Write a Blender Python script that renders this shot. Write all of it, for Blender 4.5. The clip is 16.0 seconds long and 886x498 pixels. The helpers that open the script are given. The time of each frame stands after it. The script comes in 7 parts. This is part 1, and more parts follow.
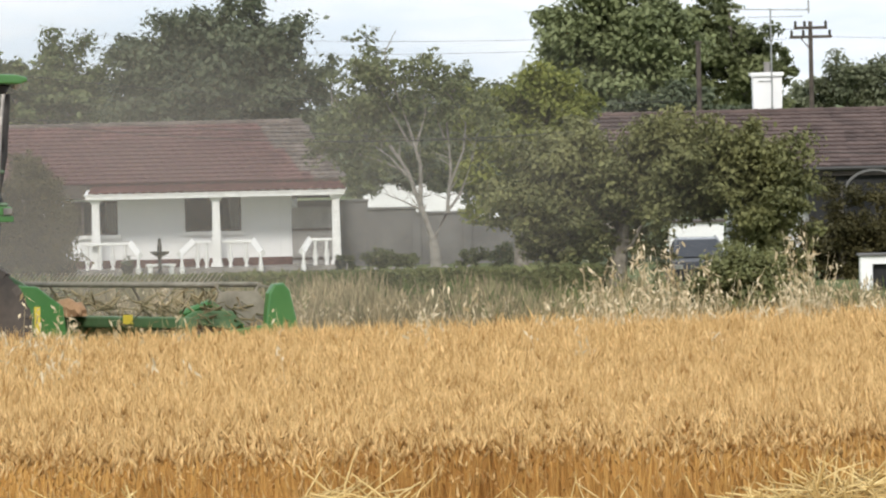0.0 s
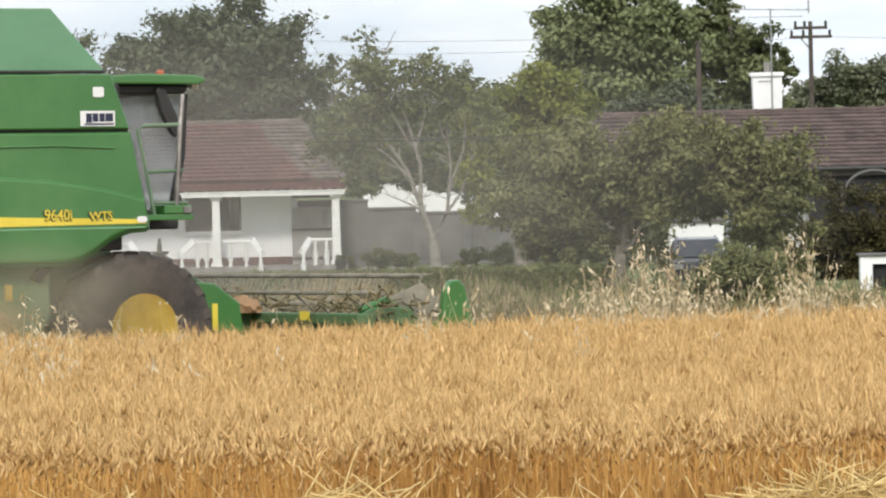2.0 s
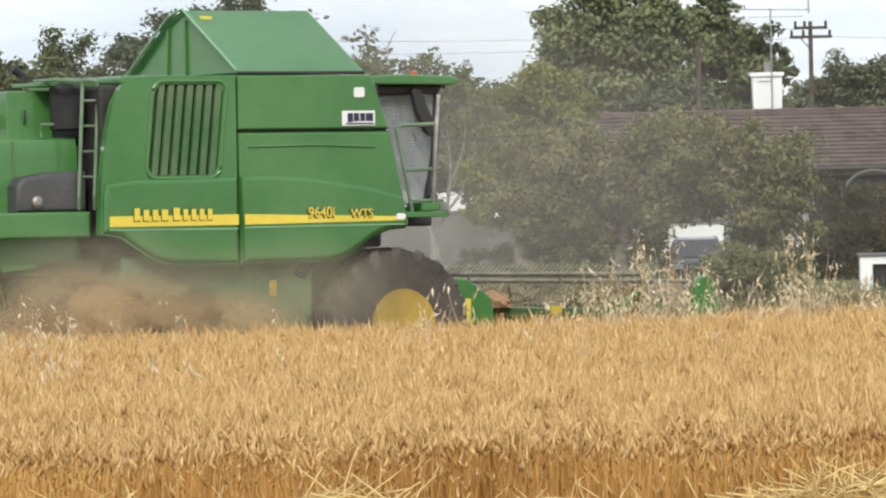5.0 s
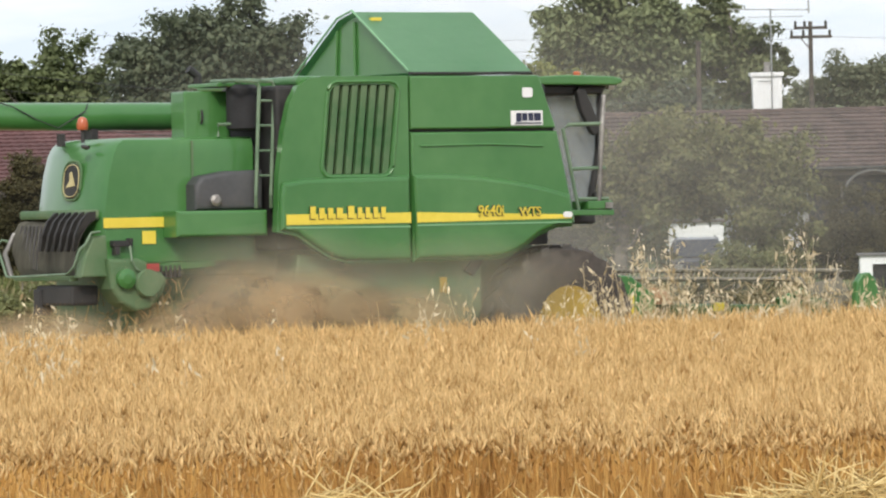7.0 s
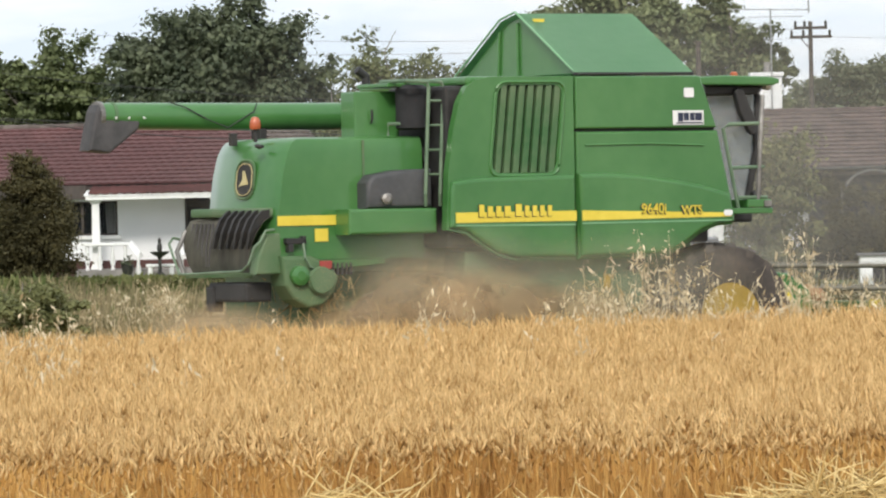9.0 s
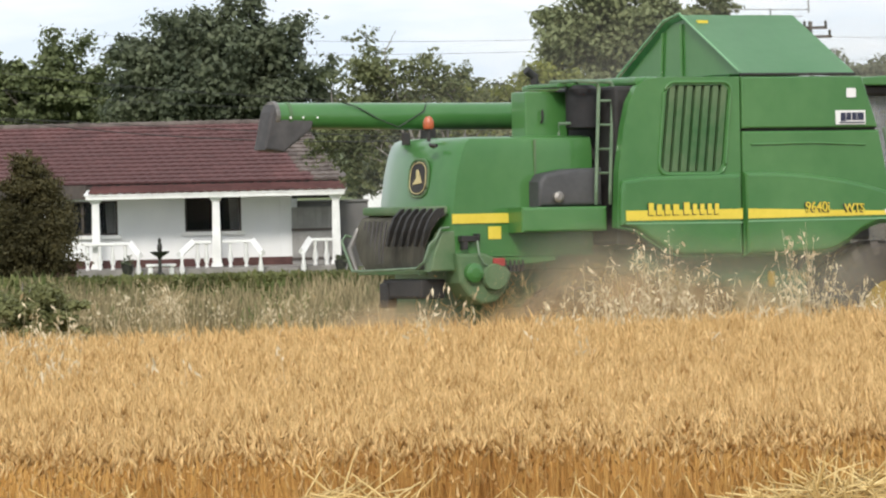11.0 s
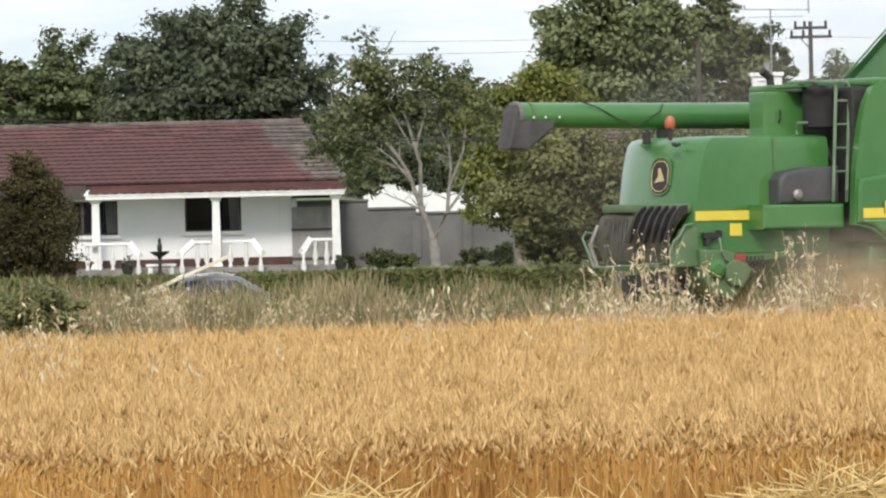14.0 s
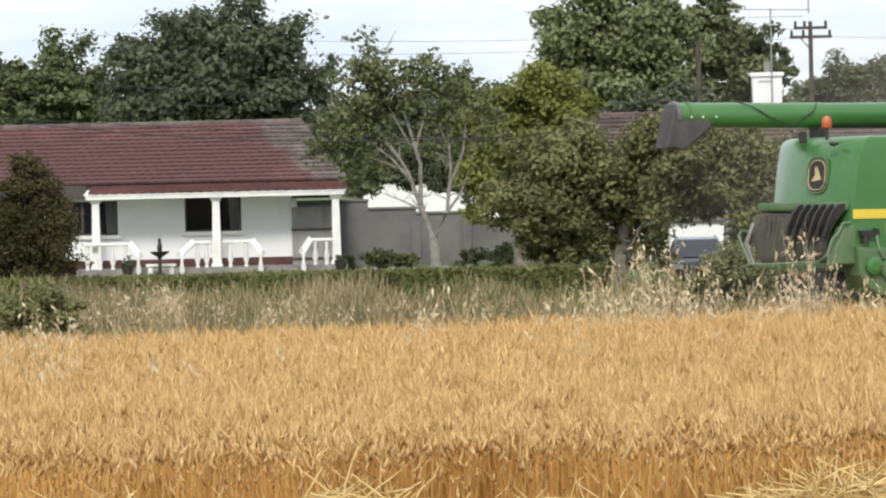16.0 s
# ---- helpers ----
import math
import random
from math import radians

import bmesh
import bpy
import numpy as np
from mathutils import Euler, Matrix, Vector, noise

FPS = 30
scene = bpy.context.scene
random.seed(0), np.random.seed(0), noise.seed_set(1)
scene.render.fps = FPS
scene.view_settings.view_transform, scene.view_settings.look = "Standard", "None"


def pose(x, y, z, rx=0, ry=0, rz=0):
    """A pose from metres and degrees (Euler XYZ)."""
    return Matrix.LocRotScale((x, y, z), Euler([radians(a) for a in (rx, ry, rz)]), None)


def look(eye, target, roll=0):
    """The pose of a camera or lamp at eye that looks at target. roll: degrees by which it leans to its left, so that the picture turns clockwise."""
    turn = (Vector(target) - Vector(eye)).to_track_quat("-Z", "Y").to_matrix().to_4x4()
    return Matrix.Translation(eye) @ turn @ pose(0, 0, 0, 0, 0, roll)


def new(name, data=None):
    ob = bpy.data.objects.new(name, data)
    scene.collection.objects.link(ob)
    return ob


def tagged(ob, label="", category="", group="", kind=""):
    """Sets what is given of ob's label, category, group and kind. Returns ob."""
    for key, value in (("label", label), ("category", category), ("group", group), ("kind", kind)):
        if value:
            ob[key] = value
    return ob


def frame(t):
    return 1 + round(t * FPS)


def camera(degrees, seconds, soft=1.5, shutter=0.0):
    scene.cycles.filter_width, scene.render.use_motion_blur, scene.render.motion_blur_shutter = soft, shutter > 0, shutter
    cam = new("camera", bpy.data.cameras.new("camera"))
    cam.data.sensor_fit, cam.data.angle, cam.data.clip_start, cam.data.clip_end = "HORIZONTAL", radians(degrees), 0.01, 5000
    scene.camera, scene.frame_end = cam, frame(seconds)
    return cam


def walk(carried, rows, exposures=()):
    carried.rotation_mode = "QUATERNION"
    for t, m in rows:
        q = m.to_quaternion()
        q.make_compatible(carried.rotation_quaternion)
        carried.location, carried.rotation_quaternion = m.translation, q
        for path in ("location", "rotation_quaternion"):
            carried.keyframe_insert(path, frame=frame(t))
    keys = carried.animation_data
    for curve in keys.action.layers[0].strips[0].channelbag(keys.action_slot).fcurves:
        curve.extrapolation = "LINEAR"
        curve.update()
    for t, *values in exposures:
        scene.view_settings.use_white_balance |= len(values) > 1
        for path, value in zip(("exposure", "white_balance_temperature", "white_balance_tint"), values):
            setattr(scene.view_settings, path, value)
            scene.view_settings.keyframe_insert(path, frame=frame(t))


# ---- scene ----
# ---------- camera ----------
cam = camera(8.967, 16.0, soft=2.2)
EYE = (0.0, 0.0, 3.303)
AIM, ROLL = (0, 100, 0.683), 1.33  # the tripod leans a little
walk(cam, [(0.0, look(EYE, AIM, -ROLL)), (16.0, look(EYE, AIM, -ROLL))])
LEAN = math.tan(radians(ROLL))

# ---------- daylight: bright broken cloud ----------
SUN_ELEV, SUN_AZ = 38, 184  # degrees; azimuth from north (+y), clockwise
world = bpy.data.worlds.new("cloudy_sky")
scene.world = world
world.use_nodes = True
wt = world.node_tree
wt.nodes.clear()


def wnode(kind, **kw):
    n = wt.nodes.new(kind)
    for k, v in kw.items():
        n.inputs[k].default_value = v
    return n


sky = wt.nodes.new("ShaderNodeTexSky")
sky.sky_type = "NISHITA"
sky.sun_disc = False
sky.sun_elevation, sky.sun_rotation = radians(SUN_ELEV), radians(SUN_AZ)
sky_gain = wt.nodes.new("ShaderNodeVectorMath")
sky_gain.operation = "SCALE"
sky_gain.inputs["Scale"].default_value = 0.10
wcoord = wt.nodes.new("ShaderNodeTexCoord")
wmap = wt.nodes.new("ShaderNodeMapping")
wmap.inputs["Scale"].default_value = (9, 9, 38)
wnoise = wnode("ShaderNodeTexNoise", Scale=1.6, Detail=5.0, Roughness=0.55)
wramp = wt.nodes.new("ShaderNodeValToRGB")
wramp.color_ramp.elements[0].position, wramp.color_ramp.elements[0].color = 0.36, (0.71, 0.80, 0.90, 1)
wramp.color_ramp.elements[1].position, wramp.color_ramp.elements[1].color = 0.60, (0.94, 0.96, 0.98, 1)
wmix = wt.nodes.new("ShaderNodeMix")
wmix.data_type = "RGBA"
wmix.inputs[0].default_value = 0.9
wbg = wnode("ShaderNodeBackground", Strength=1.22)
wout = wt.nodes.new("ShaderNodeOutputWorld")
wt.links.new(wcoord.outputs["Generated"], wmap.inputs["Vector"])
wt.links.new(wmap.outputs["Vector"], wnoise.inputs["Vector"])
wt.links.new(wnoise.outputs["Fac"], wramp.inputs["Fac"])
wt.links.new(sky.outputs["Color"], sky_gain.inputs[0])
wt.links.new(sky_gain.outputs["Vector"], wmix.inputs[6])
wt.links.new(wramp.outputs["Color"], wmix.inputs[7])
wt.links.new(wmix.outputs[2], wbg.inputs["Color"])
wt.links.new(wbg.outputs[0], wout.inputs["Surface"])

sun_data = bpy.data.lights.new("sun", "SUN")
sun_data.energy, sun_data.angle, sun_data.color = 2.6, radians(12), (1.0, 0.94, 0.85)
sun = new("sun", sun_data)
sd = Vector((math.sin(radians(SUN_AZ)) * math.cos(radians(SUN_ELEV)), math.cos(radians(SUN_AZ)) * math.cos(radians(SUN_ELEV)), math.sin(radians(SUN_ELEV))))
sun.matrix_world = look(sd * 300, (0, 0, 0))
scene.view_settings.exposure = 0.0


# ---------- materials ----------
def material(name, dark, light, rough=0.7, metal=0.0, scale=6.0, fine=60.0, bump=0.15, island=0.0, thing=0.0, spec=0.5, coat=0.0, through_light=0.0, stretch=(1, 1, 1)):
    """Two colours mixed by a coarse and a fine noise; island / thing: how far single pieces differ."""
    m = bpy.data.materials.new(name)
    m.use_nodes = True
    t = m.node_tree
    b = t.nodes["Principled BSDF"]
    co = t.nodes.new("ShaderNodeTexCoord")
    mp = t.nodes.new("ShaderNodeMapping")
    mp.inputs["Scale"].default_value = stretch
    t.links.new(co.outputs["Object"], mp.inputs["Vector"])
    n1, n2 = t.nodes.new("ShaderNodeTexNoise"), t.nodes.new("ShaderNodeTexNoise")
    n1.inputs["Scale"].default_value, n1.inputs["Detail"].default_value = scale, 5
    n2.inputs["Scale"].default_value, n2.inputs["Detail"].default_value = fine, 3
    for n in (n1, n2):
        t.links.new(mp.outputs["Vector"], n.inputs["Vector"])
    add = t.nodes.new("ShaderNodeMath")
    add.operation = "MULTIPLY_ADD"
    add.inputs[1].default_value = 0.45
    sub = t.nodes.new("ShaderNodeMath")
    sub.operation = "MULTIPLY_ADD"
    sub.inputs[1].default_value, sub.inputs[2].default_value = 1.5, -0.45
    t.links.new(n1.outputs["Fac"], sub.inputs[0])
    t.links.new(n2.outputs["Fac"], add.inputs[0])
    t.links.new(sub.outputs[0], add.inputs[2])
    last = add
    for amount, kind, socket in ((island, "ShaderNodeNewGeometry", "Random Per Island"), (thing, "ShaderNodeObjectInfo", "Random")):
        if amount:
            g = t.nodes.new(kind)
            k = t.nodes.new("ShaderNodeMath")
            k.operation = "MULTIPLY_ADD"
            k.inputs[1].default_value = amount
            t.links.new(g.outputs[socket], k.inputs[0])
            off = t.nodes.new("ShaderNodeMath")
            off.operation = "SUBTRACT"
            off.inputs[1].default_value = amount * 0.5
            t.links.new(last.outputs[0], off.inputs[0])
            t.links.new(off.outputs[0], k.inputs[2])
            last = k
    r = t.nodes.new("ShaderNodeValToRGB")
    r.color_ramp.elements[0].position, r.color_ramp.elements[0].color = 0.15, (*dark, 1)
    r.color_ramp.elements[1].position, r.color_ramp.elements[1].color = 0.95, (*light, 1)
    t.links.new(last.outputs[0], r.inputs["Fac"])
    t.links.new(r.outputs["Color"], b.inputs["Base Color"])
    b.inputs["Roughness"].default_value, b.inputs["Metallic"].default_value = rough, metal
    b.inputs["Specular IOR Level"].default_value, b.inputs["Coat Weight"].default_value = spec, coat
    if bump:
        bp = t.nodes.new("ShaderNodeBump")
        bp.inputs["Strength"].default_value, bp.inputs["Distance"].default_value = bump, 0.02
        t.links.new(n2.outputs["Fac"], bp.inputs["Height"])
        t.links.new(bp.outputs["Normal"], b.inputs["Normal"])
    if through_light:
        tr = t.nodes.new("ShaderNodeBsdfTranslucent")
        t.links.new(r.outputs["Color"], tr.inputs["Color"])
        mx = t.nodes.new("ShaderNodeMixShader")
        mx.inputs[0].default_value = through_light
        t.links.new(b.outputs[0], mx.inputs[1])
        t.links.new(tr.outputs[0], mx.inputs[2])
        t.links.new(mx.outputs[0], t.nodes["Material Output"].inputs["Surface"])
    return m


def glass(name, tint, rough=0.03, alpha=0.4, spec=0.5):
    """Window glass: glossy, part clear."""
    m = bpy.data.materials.new(name)
    m.use_nodes = True
    t = m.node_tree
    b = t.nodes["Principled BSDF"]
    b.inputs["Base Color"].default_value, b.inputs["Roughness"].default_value = (*tint, 1), rough
    b.inputs["Specular IOR Level"].default_value = spec
    cl = t.nodes.new("ShaderNodeBsdfTransparent")
    mx = t.nodes.new("ShaderNodeMixShader")
    mx.inputs[0].default_value = alpha
    t.links.new(cl.outputs[0], mx.inputs[1])
    t.links.new(b.outputs[0], mx.inputs[2])
    t.links.new(mx.outputs[0], t.nodes["Material Output"].inputs["Surface"])
    return m


M_SOIL = material("field_soil", (0.13, 0.09, 0.05), (0.42, 0.30, 0.14), 0.95, scale=0.6, fine=14, bump=0.5)
M_BARLEY = material("ripe_barley", (0.42, 0.235, 0.070), (0.94, 0.69, 0.335), 0.75, scale=3.5, fine=11, bump=0, island=0.75, through_light=0.3)
M_STALK = material("barley_stalk", (0.36, 0.175, 0.040), (0.76, 0.47, 0.15), 0.8, scale=0.6, fine=3, bump=0, island=0.5, through_light=0.2)
M_STRAW = material("cut_straw", (0.46, 0.29, 0.085), (0.90, 0.71, 0.34), 0.6, scale=2, fine=8, bump=0, island=0.7)
M_OATS = material("wild_oat", (0.38, 0.29, 0.15), (0.90, 0.80, 0.58), 0.8, scale=2, fine=8, bump=0, island=0.6, through_light=0.3)
M_DRY = material("dry_grass", (0.095, 0.090, 0.043), (0.43, 0.35, 0.20), 0.85, scale=0.8, fine=4, bump=0, island=0.6, through_light=0.25)
M_GREENGRASS = material("green_grass", (0.05, 0.08, 0.02), (0.17, 0.21, 0.07), 0.85, scale=0.8, fine=4, bump=0, island=0.6, through_light=0.25)


def leaf_material(name, dark, light):
    return material(name, dark, light, 0.55, scale=0.5, fine=5, bump=0, island=0.5, spec=0.2, through_light=0.25)


M_LEAF_DARK = leaf_material("leaf_dark", (0.066, 0.084, 0.052), (0.166, 0.190, 0.114))
# Raised and flattened to carry the air haze before the tall tree.
M_LEAF_MID = leaf_material("leaf_mid_haze", (0.135, 0.160, 0.078), (0.300, 0.335, 0.165))
M_LEAF_ROW = leaf_material("leaf_row_green", (0.080, 0.102, 0.046), (0.200, 0.232, 0.104))
M_LEAF_SPARSE = leaf_material("leaf_olive", (0.076, 0.094, 0.040), (0.215, 0.235, 0.110))
M_LEAF_YELLOW = leaf_material("leaf_yellow_green", (0.105, 0.130, 0.030), (0.27, 0.28, 0.070))
M_LEAF_BIG = leaf_material("leaf_brown_green", (0.078, 0.086, 0.036), (0.290, 0.290, 0.125))
M_LEAF_FIR = leaf_material("leaf_cypress", (0.044, 0.042, 0.018), (0.125, 0.108, 0.046))
M_LEAF_HEDGE = leaf_material("leaf_hedge", (0.095, 0.110, 0.042), (0.205, 0.222, 0.085))
M_LEAF_BUSH = leaf_material("leaf_bush", (0.120, 0.135, 0.055), (0.285, 0.290, 0.130))
# Haze of distance is mixed into this leaf colour, greyer and paler.
M_LEAF_FAR = leaf_material("leaf_far_haze", (0.095, 0.112, 0.066), (0.225, 0.240, 0.150))
M_PALEBARK = material("pale_bark", (0.15, 0.135, 0.12), (0.34, 0.32, 0.29), 0.9, scale=5, fine=40, bump=0.4)
M_BARK = material("grey_bark", (0.10, 0.085, 0.07), (0.30, 0.27, 0.23), 0.9, scale=5, fine=40, bump=0.5)
M_WHITE = material("white_render", (0.80, 0.81, 0.82), (0.88, 0.885, 0.89), 0.8, scale=1.2, fine=50, bump=0.2)
M_TRIM = material("white_paint", (0.74, 0.74, 0.73), (0.86, 0.86, 0.85), 0.6, scale=4, fine=60, bump=0.1)
M_TILE = material("red_roof_tile", (0.075, 0.035, 0.035), (0.160, 0.073, 0.070), 0.85, scale=0.8, fine=12, bump=0.25, island=0.2, thing=0.2)
M_TILE_GREY = material("weathered_roof_tile", (0.075, 0.058, 0.052), (0.18, 0.148, 0.132), 0.9, scale=1.5, fine=14, bump=0.25, island=0.5)
M_TILE_BROWN = material("brown_roof_tile", (0.062, 0.043, 0.040), (0.14, 0.098, 0.088), 0.85, scale=1.2, fine=14, bump=0.25, island=0.45)
M_BLOCK = material("grey_block_wall", (0.115, 0.113, 0.113), (0.215, 0.21, 0.206), 0.9, scale=0.9, fine=20, bump=0.3)
M_BRICK = material("red_brick_plinth", (0.065, 0.032, 0.030), (0.13, 0.062, 0.056), 0.9, scale=3, fine=30, bump=0.3)
M_PAVE = material("paving", (0.16, 0.15, 0.14), (0.33, 0.31, 0.29), 0.9, scale=2, fine=30, bump=0.3)
M_ROAD = material("asphalt", (0.035, 0.035, 0.037), (0.07, 0.07, 0.07), 0.9, scale=1, fine=60, bump=0.3)
M_LAWN = material("lawn", (0.05, 0.075, 0.02), (0.15, 0.18, 0.06), 0.95, scale=0.7, fine=14, bump=0.4)
# Near-black: shade painted in rooms, porch, niche and gap; also the black air filters.
M_DARK = material("black_and_shade", (0.012, 0.012, 0.013), (0.03, 0.03, 0.032), 0.9, bump=0)
M_PANE = glass("window_pane", (0.02, 0.025, 0.03), 0.03, 0.25)
M_CURTAIN = material("net_curtain", (0.7, 0.7, 0.7), (0.86, 0.86, 0.85), 0.9, scale=3, fine=20, bump=0.1)
M_CABLE = material("black_cable", (0.02, 0.02, 0.02), (0.04, 0.04, 0.04), 0.6, bump=0)
M_POLE = material("creosoted_timber", (0.045, 0.035, 0.03), (0.12, 0.10, 0.085), 0.9, scale=3, fine=30, bump=0.3)
M_ALU = material("dull_aluminium", (0.35, 0.36, 0.37), (0.5, 0.5, 0.5), 0.4, 0.9, bump=0)
M_BRONZE = material("dark_bronze", (0.03, 0.03, 0.028), (0.08, 0.08, 0.07), 0.5, 0.5, scale=8, bump=0.2)


# ---------- mesh helpers ----------
def put(name, bm, mat, smooth=False):
    me = bpy.data.meshes.new(name)
    bm.normal_update()
    bm.to_mesh(me)
    bm.free()
    if mat:
        me.materials.append(mat)
    if smooth:
        me.shade_smooth()
        me.set_sharp_from_angle(angle=radians(38))
    return new(name, me)


def part(name, bm, mat, parent, label="", smooth=False):
    ob = put(name, bm, mat, smooth)
    ob.parent = parent
    return tagged(ob, label)


def thing(name, label, category, m=None, group="", kind=""):
    ob = new(name)
    ob.empty_display_size = 0.1
    if m is not None:
        ob.matrix_basis = m
    return tagged(ob, label, category, group, kind)


def box(bm, x0, x1, y0, y1, z0, z1, bevel=0.0):
    vs = [bm.verts.new(p) for p in ((x0, y0, z0), (x1, y0, z0), (x1, y1, z0), (x0, y1, z0), (x0, y0, z1), (x1, y0, z1), (x1, y1, z1), (x0, y1, z1))]
    fs = [bm.faces.new([vs[i] for i in q]) for q in ((0, 3, 2, 1), (4, 5, 6, 7), (0, 1, 5, 4), (1, 2, 6, 5), (2, 3, 7, 6), (3, 0, 4, 7))]
    if bevel:
        es = list({e for f in fs for e in f.edges})
        bmesh.ops.bevel(bm, geom=es, offset=bevel, segments=2, affect="EDGES", profile=0.6)
    return bm


def boxes(*list_of, bevel=0.0):
    bm = bmesh.new()
    for b in list_of:
        box(bm, *b, bevel=bevel)
    return bm


def tube(bm, pts, radii, seg=8, caps=True):
    """A tube swept along points."""
    if not isinstance(radii, (list, tuple)):
        radii = [radii] * len(pts)
    pts = [Vector(p) for p in pts]
    rings = []
    for i, p in enumerate(pts):
        d = (pts[min(i + 1, len(pts) - 1)] - pts[max(i - 1, 0)]).normalized()
        a = d.cross(Vector((0, 0, 1)) if abs(d.z) < 0.9 else Vector((1, 0, 0))).normalized()
        b = d.cross(a)
        rings.append([bm.verts.new(p + (a * math.cos(2 * math.pi * k / seg) + b * math.sin(2 * math.pi * k / seg)) * radii[i]) for k in range(seg)])
    for r0, r1 in zip(rings, rings[1:]):
        for k in range(seg):
            bm.faces.new((r0[k], r0[(k + 1) % seg], r1[(k + 1) % seg], r1[k]))
    if caps:
        bm.faces.new(rings[0][::-1])
        bm.faces.new(rings[-1])
    return bm


def lathe(bm, profile, centre=(0, 0, 0), axis="z", seg=24, close=False):
    """A profile of (radius, height) turned about an axis."""
    c = Vector(centre)
    rings = []
    for r, h in profile:
        ring = []
        for k in range(seg):
            a = 2 * math.pi * k / seg
            u, v = r * math.cos(a), r * math.sin(a)
            ring.append(bm.verts.new(c + Vector({"z": (u, v, h), "y": (u, h, v), "x": (h, u, v)}[axis])))
        rings.append(ring)
    for r0, r1 in zip(rings, rings[1:]):
        for k in range(seg):
            bm.faces.new((r0[k], r0[(k + 1) % seg], r1[(k + 1) % seg], r1[k]))
    bm.faces.new(rings[0][::-1])
    bm.faces.new(rings[-1])
    bmesh.ops.recalc_face_normals(bm, faces=bm.faces[:])
    return bm


def slab(bm, outline, y0, y1, bevel=0.0):
    """An outline of (x, z) points, thick from y0 to y1."""
    a = [bm.verts.new((x, y0, z)) for x, z in outline]
    b = [bm.verts.new((x, y1, z)) for x, z in outline]
    n = len(a)
    fs = [bm.faces.new(a), bm.faces.new(b[::-1])]
    fs += [bm.faces.new((a[(i + 1) % n], a[i], b[i], b[(i + 1) % n])) for i in range(n)]
    bmesh.ops.recalc_face_normals(bm, faces=fs)
    if bevel:
        es = list({e for f in fs[:2] for e in f.edges})
        bmesh.ops.bevel(bm, geom=es, offset=bevel, segments=3, affect="EDGES", profile=0.5)
    return bm


def mesh_object(name, verts, faces, mat, smooth=False):
    me = bpy.data.meshes.new(name)
    me.from_pydata(verts, [], faces)
    me.materials.append(mat)
    if smooth:
        me.shade_smooth()
    return new(name, me)


def tri_mesh(name, V, T, mat):
    """A mesh from arrays of corners and triangles."""
    me = bpy.data.meshes.new(name)
    me.vertices.add(len(V))
    me.vertices.foreach_set("co", np.asarray(V, np.float32).ravel())
    me.loops.add(len(T) * 3)
    me.loops.foreach_set("vertex_index", np.asarray(T, np.int32).ravel())
    me.polygons.add(len(T))
    me.polygons.foreach_set("loop_start", np.arange(0, len(T) * 3, 3, dtype=np.int32))
    me.update(calc_edges=True)
    me.materials.append(mat)
    return new(name, me)


def repeated(base_v, base_t, where):
    """Arrays of the same small shape at many places: where is (n, k, 3) of corner places."""
    n, k = where.shape[:2]
    return where.reshape(-1, 3), (np.asarray(base_t)[None] + (np.arange(n) * k)[:, None, None]).reshape(-1, 3)


rng = np.random.default_rng(7)


# ---------- ground ----------
# the harvester's line: through (-2.507, 57.69) along HEADING
HEADING = 29.594
HC, HS = math.cos(radians(HEADING)), math.sin(radians(HEADING))


def smooth(a, b, v):
    t = np.clip((v - a) / (b - a), 0, 1)
    return t * t * (3 - 2 * t)


def beside(x, y):
    """Distance from the harvester's line, towards the camera."""
    return (x + 2.507) * HS - (y - 57.69) * HC


def ground_z(x, y):
    near = 0.2 * (1 - smooth(69, 74, y)) + 0.4 * (1 - smooth(29, 36.5, y))
    lane = smooth(-3.4, -2.0, -beside(x, y))
    fall = np.clip(x, -10, 11) * (0.010 * smooth(36, 47, y) * (1 - lane) + LEAN * lane) * (1 - smooth(86, 128, y))  # the field falls gently along the lane
    return near - fall - 2.3 * smooth(86, 128, y)


gx = np.concatenate([[-2500, -900, -300, -120, -50], np.arange(-24, 24.1, 0.8), [50, 120, 300, 900, 2500]])
gy = np.concatenate([[-800, -200, -40, 0, 15, 24], np.arange(27, 90, 0.7), np.arange(90, 230, 4), [260, 400, 900, 2000, 4000]])
GX, GY = np.meshgrid(gx, gy)
GZ = ground_z(GX, GY)
nx, ny = len(gx), len(gy)
quads = [(j * nx + i, j * nx + i + 1, (j + 1) * nx + i + 1, (j + 1) * nx + i) for j in range(ny - 1) for i in range(nx - 1)]
ground = mesh_object("ground", np.stack([GX, GY, GZ], -1).reshape(-1, 3).tolist(), quads, M_SOIL, True)
tagged(ground, "straw-coloured stubble soil of a grain field", "ground", kind="structure")

road = put("road", boxes((-400, 400, 134.5, 140.5, -2.32, -2.28)), M_ROAD)
tagged(road, "narrow grey asphalt road beyond the field", "road", kind="structure")
lawn = put("lawn", boxes((-1500, 1500, 150.5, 3800, -2.33, -2.27)), M_LAWN)
tagged(lawn, "green garden lawn and meadows round the bungalows", "lawn", kind="structure")


